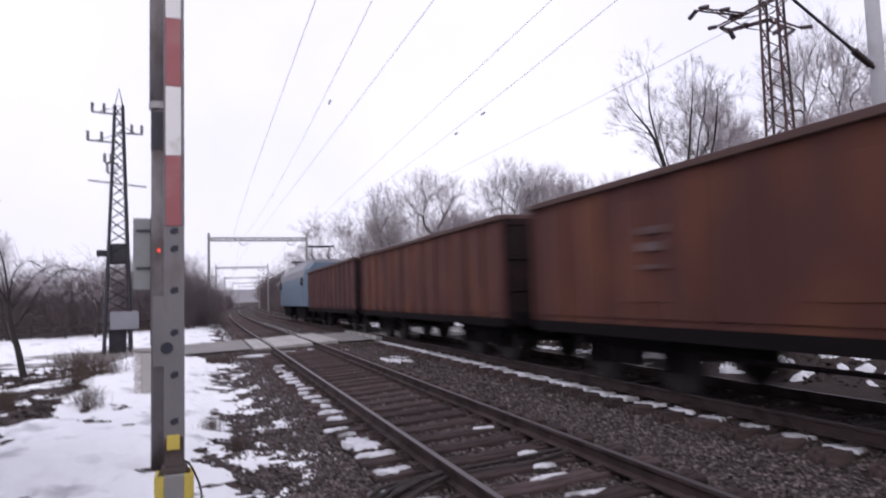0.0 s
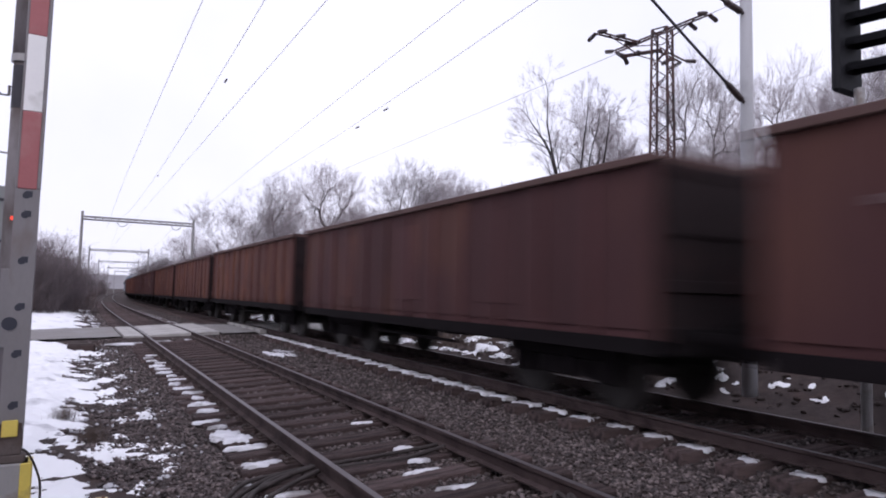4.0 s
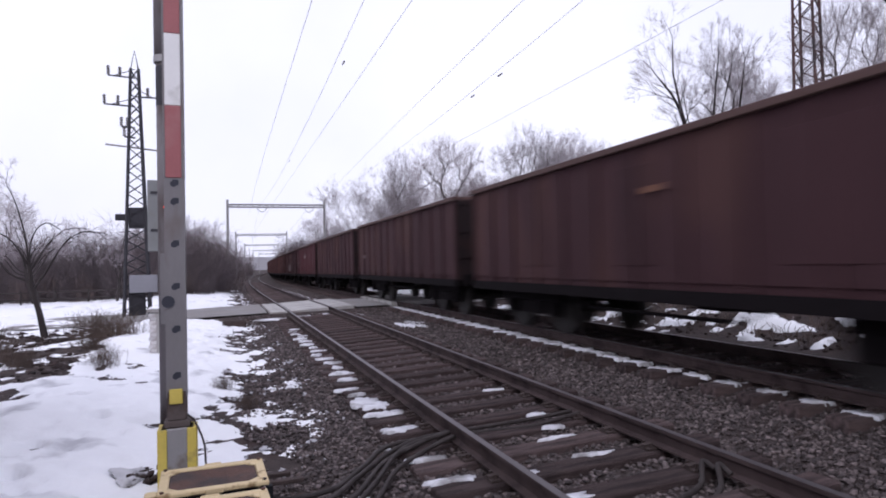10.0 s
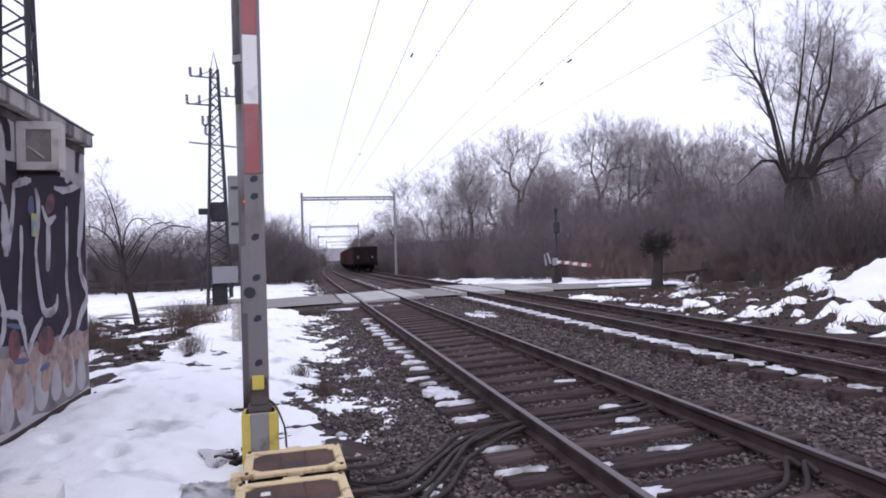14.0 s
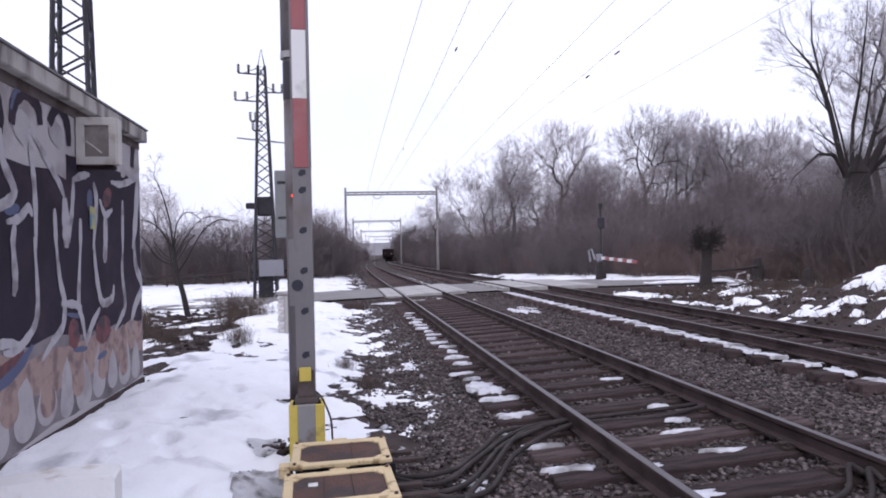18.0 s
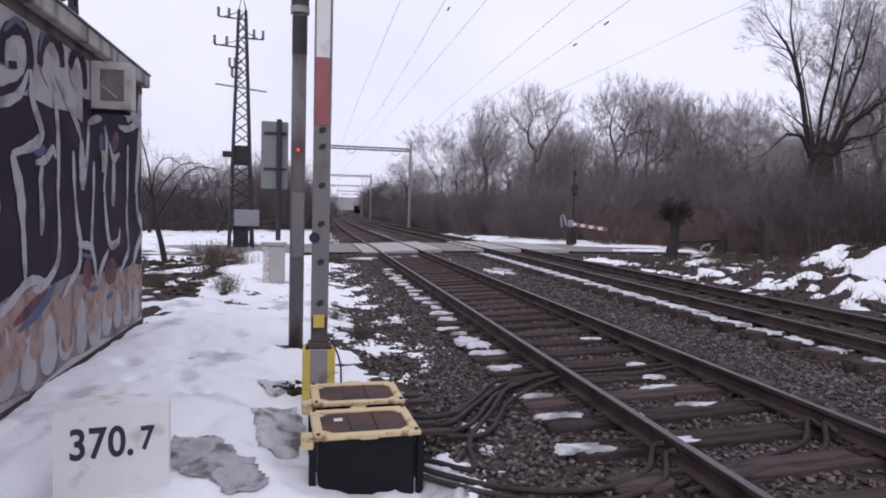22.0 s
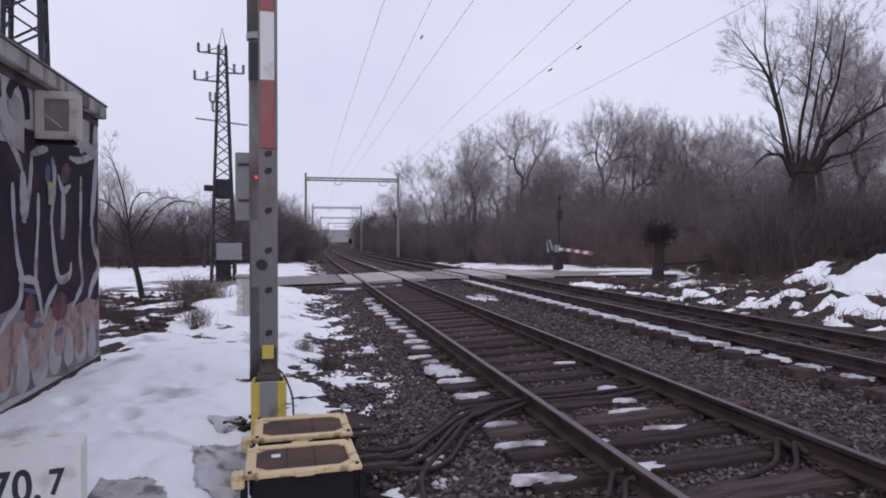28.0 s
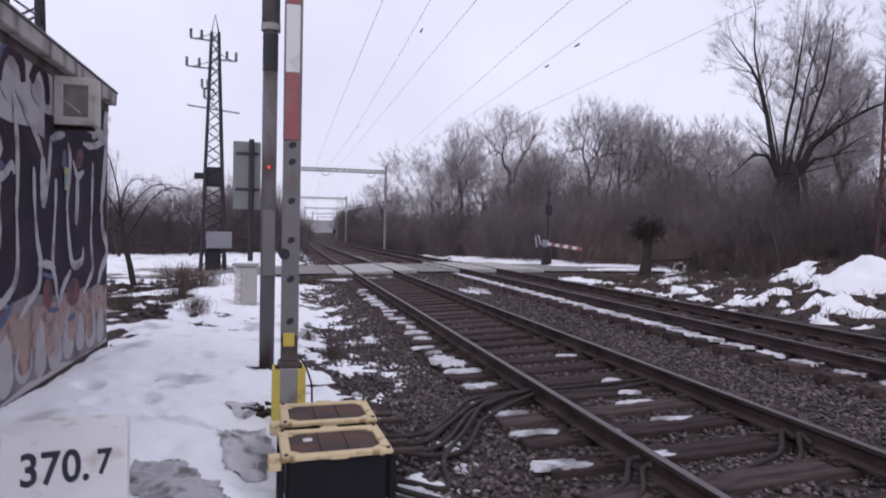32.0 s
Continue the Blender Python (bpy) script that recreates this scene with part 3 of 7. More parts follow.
def rail(parent, x, z, label):
    bm = bmesh.new()
    prism(bm, RAIL_PROFILE, [(on_line(x, y, z - 0.001), Vector((math.cos(radians(heading(y))), -math.sin(radians(heading(y))), 0)), Vector((0, 0, 1))) for y in RUN])
    ob = part("rail", bm, M_RAIL, parent, label)
    bm = bmesh.new()
    prism(bm, [(-0.030, 0.002), (0.030, 0.002), (0.030, -0.004), (-0.030, -0.004)], [(on_line(x, y, z), Vector((1, 0, 0)), Vector((0, 0, 1))) for y in RUN])
    part("running_surface", bm, M_RAILTOP, ob, "polished steel running surface")


bm = bmesh.new()
box(bm, -1.375, -0.13, -0.15, 1.34, 0.13, 0.0, 0.012)
SLEEPER = data("sleeper", bm, M_SLEEPER)
bm = bmesh.new()
box(bm, -0.17, -0.08, 0.0, 0.17, 0.08, 0.022, 0.004)
for sx in (-0.12, 0.12):
    tube(bm, (sx, -0.05, 0.02), (sx, -0.05, 0.06), 0.016, n=6)
    tube(bm, (sx, 0.05, 0.02), (sx, 0.05, 0.06), 0.016, n=6)
    box(bm, sx - 0.05, -0.03, 0.02, sx + 0.05, 0.03, 0.045)
PLATE = data("baseplate", bm, M_PLATE)
for (cx, cz), lean, step, phase, last, name, label in ((NEAR, CANT, 0.60, -2.95, 95, "railway_track", "rusty rails on dark weathered wooden sleepers in brown ballast"),
                                                 (FAR, 0.0, 0.60, -2.55, 95, "railway_track", "rusty rails on dark sleepers with snow lying along the sleeper ends")):
    track = thing(name, label, "railway track", "railway tracks", "structure")
    for side in (-1, 1):
        rail(track, cx + side * 0.755, cz + side * (0.04 if lean else 0.0), "brown rusted rail with bright worn head")
    rnd = random.Random(3)
    y = phase
    while y < last:
        if not 22.9 < y < 29.3:
            ob = part("sleeper", SLEEPER, None, track)
            p = on_line(cx + rnd.uniform(-0.03, 0.03), y, cz - 0.178)
            ob.matrix_basis = pose(*p, 0, -lean, -heading(y) + rnd.uniform(-0.8, 0.8))
            if y < 26:
                for side in (-1, 1):
                    pl = part("baseplate", PLATE, None, ob)
                    pl.matrix_basis = pose(side * 0.756, 0, 0.0)
        y += step

# crossing panels
crossing = thing("level_crossing_panels", "pale concrete crossing slabs between and beside the rails", "crossing", kind="structure")
bm = bmesh.new()
box(bm, -0.5, -0.5, -0.14, 0.5, 0.5, 0, 0.006)
SLAB = data("slab", bm, M_PANEL)
for x0, x1, zc in ((-0.66, -0.06, -0.025), (0.07, 1.43, 0.03), (1.58, 2.36, 0.085), (3.78, 4.03, 0.145), (4.18, 5.54, 0.165), (5.70, 7.55, 0.165)):
    for k in range(5):
        y0 = 23.25 + 1.16 * k
        ob = part("slab", SLAB, None, crossing)
        tilt = CANT if 0 < x1 < 3 else 0
        ob.matrix_basis = pose((x0 + x1) / 2 + float(bend(y0)), y0 + 0.575, zc + float(grade(y0)), 0, -tilt, 0) @ Matrix.Diagonal((x1 - x0 - 0.02, 1.14, 1, 1))


# ballast stones
def stones(name, n, x0, x1, y0, y1, rmin, rmax, seed, avoid, material=M_STONE):
    rs = np.random.RandomState(seed)
    x, y = rs.uniform(x0, x1, n), rs.uniform(y0, y1, n)
    k = ~avoid(x, y)
    x, y = x[k], y[k]
    n = len(x)
    base = np.array([(1, 0, 0), (-1, 0, 0), (0, 1, 0), (0, -1, 0), (0, 0, 1), (0, 0, -1), (.62, .62, .5), (-.62, .62, .5), (.62, -.62, .5), (-.62, -.62, .5)], float)
    faces = np.array([(0, 6, 8), (0, 2, 6), (2, 7, 6), (2, 1, 7), (1, 9, 7), (1, 3, 9), (3, 8, 9), (3, 0, 8), (4, 8, 6), (4, 6, 7), (4, 7, 9), (4, 9, 8), (5, 2, 0), (5, 1, 2), (5, 3, 1), (5, 0, 3)])
    r = rs.uniform(rmin, rmax, (n, 1, 1))
    pts = base[None] * rs.uniform(0.45, 1.3, (n, len(base), 1)) * r
    pts[:, :, 2] *= 0.75
    a = rs.uniform(0, 6.28, (n, 1))
    b = rs.uniform(-0.6, 0.6, (n, 1))
    px, py, pz = pts[:, :, 0], pts[:, :, 1], pts[:, :, 2]
    px, pz = px * np.cos(b) - pz * np.sin(b), px * np.sin(b) + pz * np.cos(b)
    px, py = px * np.cos(a) - py * np.sin(a), px * np.sin(a) + py * np.cos(a)
    z = ground_z(x, y) + rs.uniform(-0.012, 0.022, n)
    v = np.stack([px + x[:, None], py + y[:, None], pz + z[:, None]], -1).reshape(-1, 3)
    f = (faces[None] + (np.arange(n) * len(base))[:, None, None]).reshape(-1, 3)
    return raw_mesh(name, v, f, material)


def off_bed(x, y):
    u = x - bend(y)
    edge = -1.75 + 0.55 * fbm(x, y, 0.9, 3, 77)
    on_sleeper = (np.abs((y + 2.95 + 0.30) % 0.60 - 0.30) < 0.14) & (u > -0.63) & (u < 2.1)
    on_sleeper |= (np.abs((y + 2.55 + 0.30) % 0.60 - 0.30) < 0.14) & (u > 3.6) & (u < 6.1)
    return on_sleeper | (u < edge) | (u > 6.9) | ((y > 22.9) & (y < 29.4))


for n, ys, r, seed in ((14000, (-6, 1.5), (0.018, 0.044), 4), (50000, (1.5, 9), (0.012, 0.036), 1), (36000, (9, 22.9), (0.016, 0.042), 2), (14000, (22.9, 60), (0.03, 0.07), 3)):
    tagged(new("ballast", stones("ballast", n, -2.2, 7.2, *ys, *r, seed, off_bed)), "brown and grey crushed stone track ballast", "ballast", kind="stuff")
tagged(new("rubble", stones("rubble", 2600, -9, -1.4, 2, 22, 0.015, 0.05, 8, lambda x, y: (snow_depth(x, y) > 0.02) | (x < -5.5))), "dark clods and grit showing through the snow", "rubble", kind="stuff")


tagged(new("rubble", stones("rubble", 1500, -13, -4.6, 10.5, 23, 0.03, 0.12, 9, lambda x, y: (snow_depth(x, y) > 0.28) | (fbm(x, y, 0.9, 3, 33) < 0.05), M_SOIL)), "dark clods and tussocks breaking through the orchard snow", "rubble", kind="stuff")
tagged(new("rubble", stones("rubble", 90, -2.98, -2.62, 5.62, 6.35, 0.02, 0.06, 88, lambda x, y: ((x + 2.8) / 0.18) ** 2 + ((y - 6.0) / 0.36) ** 2 > 1, M_SOIL)), "black clods of earth at the foot of the barrier", "rubble", kind="stuff")


def off_verge(x, y):
    u = x - bend(y)
    return (snow_depth(x, y) > 0.1) | (snow_depth(x, y) < -1.1) | (u > -0.75) | (fbm(x, y, 2.2, 3, 91) < -0.1)


tagged(new("snow_crumbs", stones("snow_crumbs", 3200, -4.5, -0.7, 2, 22.6, 0.012, 0.045, 18, off_verge, M_SNOWGREY)), "crumbs of grey snow over the gritty verge", "snow", kind="stuff")
tagged(new("clods", stones("clods", 5200, 7.6, 19, 4, 34, 0.025, 0.085, 28, lambda x, y: (x - bend(y) < 7.9) | ((y > 22.5) & (y < 29.7)) | (snow_depth(x, y) > 0.3), M_SOIL)), "lumpy dark earth clods on the bank", "earth", kind="stuff")


# snow lying on and beside the sleepers
def snow_blob(bm, cx, cy, cz, lx, ly, h, rnd, tilt=0.0, rot=0.0, jag=1.0):
    n = 30
    ph = [rnd.uniform(0, 6.28) for _ in range(5)]
    out, inn = [], []
    for i in range(n):
        a = 2 * math.pi * i / n
        w = 1 + jag * (0.22 * math.sin(2 * a + ph[0]) + 0.18 * math.sin(3 * a + ph[1]) + 0.16 * math.sin(5 * a + ph[2]) + 0.16 * math.sin(8 * a + ph[3]) + 0.14 * math.sin(11 * a + ph[4]))
        sq = (abs(math.cos(a)) ** 3.2 + abs(math.sin(a)) ** 3.2) ** (-1 / 3.2)
        dx, dy = lx * w * sq * math.cos(a), ly * w * sq * math.sin(a)
        dx, dy = dx * math.cos(rot) - dy * math.sin(rot), dx * math.sin(rot) + dy * math.cos(rot)
        out.append(bm.verts.new((cx + dx, cy + dy, cz + dx * tilt - 0.03)))
        inn.append(bm.verts.new((cx + 0.92 * dx, cy + 0.92 * dy, cz + 0.92 * dx * tilt + h * rnd.uniform(0.7, 1.1))))
    for i in range(n):
        bm.faces.new((out[i], out[(i + 1) % n], inn[(i + 1) % n], inn[i]))
    bm.faces.new(inn)

rnd = random.Random(5)
for label, spots in (
    ("small snow patches on the sleepers and ends of the near track",
     [(-0.46, 8.25, 0.17, 0.20, 0.0), (-0.36, 7.92, 0.15, 0.17, 0.0), (-0.33, 7.47, 0.19, 0.10, 0.0), (-0.38, 6.70, 0.18, 0.09, 0.0), (-0.5, 9.15, 0.15, 0.07, 0.0), (-0.66, 6.22, 0.10, 0.04, 0.0), (-0.36, 9.95, 0.13, 0.08, 0), (-0.44, 8.75, 0.1, 0.05, 0)]
     + [(-0.34 + rnd.uniform(-0.10, 0.06), 10.5 + 0.6 * k + rnd.uniform(-0.06, 0.06), 0.13 + rnd.uniform(-0.06, 0.03), 0.11 + rnd.uniform(-0.06, 0.05), 0.0) for k in range(14)]
     + [(1.12, 6.42, 0.11, 0.045, 0.0), (1.25, 7.82, 0.12, 0.05, 0.0), (0.14, 4.82, 0.13, 0.05, 0.0), (0.12, 5.42, 0.10, 0.04, 0.0), (0.12, 6.05, 0.10, 0.05, 0.0), (0.95, 4.95, 0.14, 0.04, 0), (0.25, 4.2, 0.17, 0.055, 0),
        (0.9, 5.55, 0.17, 0.03, 0), (1.05, 5.9, 0.1, 0.035, 0), (-0.38, 5.0, 0.17, 0.06, 0), (-0.42, 5.62, 0.16, 0.05, 0), (0.1, 7.3, 0.08, 0.05, 0), (-0.52, 4.25, 0.2, 0.09, 0)]),
    ("scalloped line of snow on the sleeper ends of the far track",
     [(3.87 + rnd.uniform(-0.025, 0.025), -2.55 + 0.60 * k, 0.15 * rnd.uniform(0.8, 1.15), (0.19 + 0.10 * min(1, (k - 16) / 7)) * rnd.uniform(0.9, 1.1), 0.2 + rnd.uniform(-0.08, 0.08)) for k in range(16, 43)]),
    ("thin grey snow on the nearer sleeper ends of the far track",
     [(3.88 + rnd.uniform(-0.03, 0.03), -2.55 + 0.60 * k, (0.10 + 0.005 * (k - 8)) * rnd.uniform(0.7, 1.1), (0.09 + 0.009 * (k - 8)) * rnd.uniform(0.8, 1.15), 0.15 + rnd.uniform(-0.15, 0.15)) for k in range(8, 16)]),
    ("thin lines of snow along the tracks beyond the crossing",
     [(2.35 + rnd.uniform(-0.1, 0.1), 30.5 + 1.7 * k, 0.16, 0.8 * rnd.uniform(0.6, 1.1), 0.0) for k in range(16)] + [(-1.25 + rnd.uniform(-0.15, 0.15), 31.0 + 2.1 * k, 0.18, 0.8 * rnd.uniform(0.6, 1.1), 0.0) for k in range(14)]),
    ("thin snow patches lying on the crossing edges",
     [(-0.55, 22.5, 0.5, 0.4, 0), (0.45, 22.75, 0.28, 0.2, 0), (1.15, 22.8, 0.25, 0.2, 0), (2.0, 21.8, 0.3, 0.6, 0), (2.9, 17.5, 0.35, 0.9, 0), (6.6, 20.5, 0.35, 1.2, 0), (6.9, 15, 0.3, 1.0, 0), (6.8, 11, 0.3, 0.6, 0)]),
):
    bm = bmesh.new()
    for cx, cy, lx, ly, lift in spots:
        u = cx
        z = 0.05 * u - 0.166 if -0.62 < u < 2.0 else (0.004 if 3.5 < u < 4 else float(ground_z(u + float(bend(cy)), cy)) + 0.02)
        snow_blob(bm, cx + float(bend(cy)), cy, z, lx, ly, 0.007, rnd, 0.0, lift, 0.8 if 3.5 < u < 4 else 1.0)
    solid("snow_patches", bm, M_SNOWGREY if "grey" in label else M_SNOWDIRTY, label, "snow", kind="stuff", smooth=True)

def wet_sheet(cx, cy, lx, ly, turn, material, label, seed):
    """A wet grey patch on the snow: a thin sheet with a ragged rim that follows the surface."""
    c, q = math.cos(turn), math.sin(turn)

    def inside(x, y):
        a, b = ((x - cx) * c + (y - cy) * q) / lx, ((y - cy) * c - (x - cx) * q) / ly
        return a * a + b * b + 0.45 * fbm(x, y, 5, 4, seed) < 1

    r = max(lx, ly) * 1.2
    me = grid_mesh("slush", np.arange(cx - r, cx + r, 0.025), np.arange(cy - r, cy + r, 0.025), lambda x, y: snow_z(x, y) + 0.014 + 0.005 * fbm(x, y, 9, 3, seed + 1), material, inside)
    tagged(new("slush", me), label, "slush", kind="stuff")


# wet snow whose grey also paints the shade inside the hollows
for k, (cx, cy, lx, ly, turn) in enumerate(((-2.95, 6.12, 0.15, 0.24, 0.2), (-2.86, 5.0, 0.20, 0.40, 0.0), (-2.86, 7.8, 0.14, 0.16, 0.0), (-1.72, 3.9, 0.12, 0.28, 0.0))):
    wet_sheet(cx, cy, lx, ly, turn, M_HOLLOWSHADE, "wet snow beside the boxes with the shade of hollows painted grey", 200 + 7 * k)
wet_sheet(-3.24, 4.15, 0.22, 0.54, 0.62, M_ICE, "dark wet ice and grit beside the kilometre stone", 300)

# cables looping from the bond boxes to the rails
cables = [
    [(-2.0, 5.0, -0.13), (-1.72, 4.92, -0.2), (-1.5, 4.75, -0.2), (-1.2, 5.05, -0.23), (-0.8, 5.7, -0.2), (-0.35, 6.0, -0.15), (-0.05, 6.1, -0.1)],
    [(-2.0, 5.1, -0.13), (-1.72, 5.02, -0.2), (-1.45, 5.0, -0.22), (-1.1, 5.45, -0.22), (-0.7, 5.95, -0.2), (-0.3, 6.15, -0.15), (0.3, 6.3, -0.16), (1.1, 6.3, -0.12), (1.44, 6.2, -0.06)],
    [(-2.0, 4.9, -0.13), (-1.72, 4.82, -0.2), (-1.4, 4.65, -0.21), (-1.1, 4.85, -0.24), (-0.75, 5.45, -0.2), (-0.3, 5.8, -0.14), (-0.05, 5.9, -0.1)],
    [(-2.0, 5.2, -0.13), (-1.72, 5.12, -0.2), (-1.35, 5.2, -0.2), (-1.0, 5.7, -0.22), (-0.6, 6.15, -0.18), (0.25, 6.15, -0.16), (0.9, 6.05, -0.13), (1.44, 6.05, -0.05)],
    [(-2.0, 4.2, -0.18), (-1.68, 4.05, -0.25), (-1.3, 3.75, -0.24), (-0.8, 3.6, -0.22), (-0.3, 3.75, -0.2), (-0.12, 3.95, -0.1), (-0.06, 3.9, -0.05)],
    [(-2.0, 4.1, -0.2), (-1.68, 3.92, -0.26), (-1.2, 3.55, -0.24), (-0.7, 3.45, -0.22), (-0.25, 3.6, -0.2), (-0.1, 3.8, -0.1), (-0.06, 3.75, -0.05)],
    [(-2.0, 4.3, -0.18), (-1.7, 4.25, -0.24), (-1.45, 4.1, -0.24), (-1.35, 4.6, -0.22), (-1.0, 5.2, -0.2), (-0.55, 5.95, -0.17), (-0.05, 6.02, -0.09)],
    [(-0.2, 3.5, -0.18), (0.35, 3.7, -0.17), (0.9, 3.85, -0.15), (1.25, 4.0, -0.13), (1.40, 4.15, -0.02), (1.44, 4.05, -0.05)],
    [(-0.2, 3.4, -0.18), (0.4, 3.55, -0.17), (1.0, 3.7, -0.15), (1.3, 3.85, -0.12), (1.42, 4.0, 0.0), (1.45, 3.9, -0.05)],
]


def curve_points(pts, n=7):
    v = [Vector(p) for p in pts]
    v = [2 * v[0] - v[1]] + v + [2 * v[-1] - v[-2]]
    out = []
    for a, b, c, d in zip(v, v[1:], v[2:], v[3:]):
        for k in range(n):
            t = k / n
            out.append(0.5 * (2 * b + (c - a) * t + (2 * a - 5 * b + 4 * c - d) * t * t + (3 * b - a - 3 * c + d) * t**3))
    out.append(v[-2])
    return out


for pts in cables:
    bm = bmesh.new()
    sweep(bm, curve_points(pts), 0.022, 8)
    solid("traction_cable", bm, M_CABLE, "thick black rubber cable snaking over the ballast", "cable", "traction cables", smooth=True)

# ---- impedance bond boxes ----
def bond_box(x, y, turn, z_top, label, lid_material):
    t = thing("bond_box", label, "electrical box", "bond boxes", m=pose(x, y, z_top, 0, 0, turn))
    bm = bmesh.new()
    box(bm, -0.325, -0.245, -0.62, 0.325, 0.245, -0.035, 0.012)
    part("body", bm, M_BLACK, t, "black painted steel body")
    for sx in (-0.365, 0.365):
        bm = bmesh.new()
        box(bm, sx - 0.022, -0.25, -0.6, sx + 0.022, -0.19, -0.052, 0.004)
        part("leg", bm, M_BLACK, t)
    bm = bmesh.new()
    for x0, y0, x1, y1 in ((-0.36, -0.28, 0.36, -0.215), (-0.36, 0.215, 0.36, 0.28), (-0.36, -0.215, -0.295, 0.215), (0.295, -0.215, 0.36, 0.215)):
        box(bm, x0, y0, -0.034, x1, y1, 0.0, 0.008)
    box(bm, -0.06, -0.30, -0.034, 0.06, -0.28, 0.005, 0.006)
    box(bm, -0.06, 0.28, -0.05, 0.06, 0.30, 0.005, 0.006)
    for sx in (-1, 1):
        for sy in (-1, 1):
            box(bm, -0.042, -0.042, -0.046, 0.042, 0.042, -0.003, 0.004, pose(sx * 0.288, sy * 0.208, 0, 0, 0, 45))
    part("lid_frame", bm, M_CREAM, t, "cream yellow cast lid frame")
    bm = bmesh.new()
    box(bm, -0.293, -0.213, -0.04, 0.293, 0.213, -0.014)
    lid = part("lid", bm, lid_material, t, "rusty brown sheet lid")
    for sx in (-0.09, 0.09):
        bm = bmesh.new()
        box(bm, sx - 0.008, -0.2, -0.014, sx + 0.008, 0.2, -0.006)
        part("rib", bm, M_RUST, lid)
    for sx in (-0.33, 0.33):
        for sy in (-0.25, 0.25):
            bm = bmesh.new()
            tube(bm, (sx, sy, -0.01), (sx, sy, 0.012), 0.014, n=6)
            part("bolt", bm, M_RUST, t)
    bm = bmesh.new()
    box(bm, -0.44, -0.27, -0.09, -0.36, -0.14, -0.01, 0.01)
    part("cable_gland", bm, M_CREAM, t)
    bm = bmesh.new()
    box(bm, 0.36, -0.12, -0.10, 0.62, -0.06, -0.07, 0.004)
    box(bm, 0.36, 0.06, -0.10, 0.55, 0.12, -0.07, 0.004)
    part("connection_bar", bm, M_PLATE, t, "dark rusty connection bar")
    return t


b1 = bond_box(-2.24, 4.21, 3, 0.115, "black bond box with cream framed rusty lid, standing in snow", M_RUST)
bm = bmesh.new()
box(bm, -0.20, 0.04, -0.0135, -0.14, 0.10, -0.010)
part("sticker", bm, M_WHITE, b1, "small white square sticker")
bond_box(-2.24, 4.93, 2, 0.11, "black bond box with cream framed rusty lid beside the barrier", M_RUST)

# ---- kilometre stone ----
stone = thing("kilometre_stone", "white painted kilometre stone with black numerals, half sunk in snow", "distance marker", m=pose(-3.735, 3.72, -0.25, 0, 0, 9))
bm = bmesh.new()
prism(bm, [(-0.30, 0.0), (-0.30, 0.655)] + [(-0.285 + 0.057 * k, 0.67 + 0.022 * math.sin(math.pi * (0.08 + 0.84 * k / 10))) for k in range(11)] + [(0.30, 0.655), (0.30, 0.0)], [(Vector((0, y, 0)), Vector((1, 0, 0)), Vector((0, 0, 1))) for y in (0.20, 0.19, -0.012, -0.02)])
part("block", bm, M_MILE, stone)


def text_mesh(text, size, name, depth=0.002):
    c = bpy.data.curves.new(name, "FONT")
    c.body, c.size, c.extrude, c.align_x, c.space_character, c.offset = text, size, depth, "CENTER", 1.16, 0.005
    o = bpy.data.objects.new(name, c)
    scene.collection.objects.link(o)
    me = bpy.data.meshes.new_from_object(o.evaluated_get(bpy.context.evaluated_depsgraph_get()))
    bpy.data.objects.remove(o)
    return me


for body, size, px, pz, sx in (("3", 0.25, -0.176, 0.39, 0.76), ("7", 0.25, -0.077, 0.39, 0.76), ("0", 0.25, 0.024, 0.39, 0.76), (".", 0.25, 0.094, 0.39, 0.8), ("7", 0.195, 0.183, 0.415, 0.76)):
    me = text_mesh(body, size, "numeral")
    me.materials.append(M_INK)
    ob = part("numeral", me, None, stone, "black painted numeral")
    ob.matrix_basis = pose(px, -0.0225, pz, 90, 0, 0) @ Matrix.Diagonal((sx, 1.0, 1, 1))

# ---- raised barrier ----
bar = thing("barrier_boom", "raised red and white striped barrier on a yellow pedestal", "barrier", m=pose(-2.53, 5.75, 0, 0, 0, 0))
bm = bmesh.new()
box(bm, -0.13, -0.10, -0.35, 0.13, 0.10, 0.30, 0.01)
part("pedestal", bm, M_GALV, bar, "dull grey steel pedestal")
for sx in (-1, 1):
    bm = bmesh.new()
    box(bm, sx * 0.112 - 0.036, -0.112, -0.35, sx * 0.112 + 0.036, 0.112, 0.30, 0.004)
    part("flange", bm, M_YELLOW, bar, "yellow painted flange")
bm = bmesh.new()
for k, (w, z0, z1) in enumerate(((0.10, 0.30, 0.36), (0.075, 0.36, 0.60))):
    box(bm, -w, -0.075, z0, w, 0.075, z1, 0.01)
part("neck", bm, M_NECK, bar, "rust-stained grey neck")
bm = bmesh.new()
box(bm, -0.055, -0.10, 0.50, 0.045, -0.076, 0.62, 0.006)
part("tag", bm, M_YELLOW, bar, "yellow reflective tag")
bm = bmesh.new()
rings = [[bm.verts.new((x, y, z)) for x, y in ((-0.078, 0.05), (-0.078, -0.07), (0.078, -0.07), (0.078, 0.05), (0.070, 0.05), (0.070, -0.062), (-0.070, -0.062), (-0.070, 0.05))] for z in (0.55, 2.36)]
for i in range(8):
    bm.faces.new((rings[0][i], rings[0][(i + 1) % 8], rings[1][(i + 1) % 8], rings[1][i]))
part("channel", bm, M_POST, bar, "grey steel channel with punched holes")
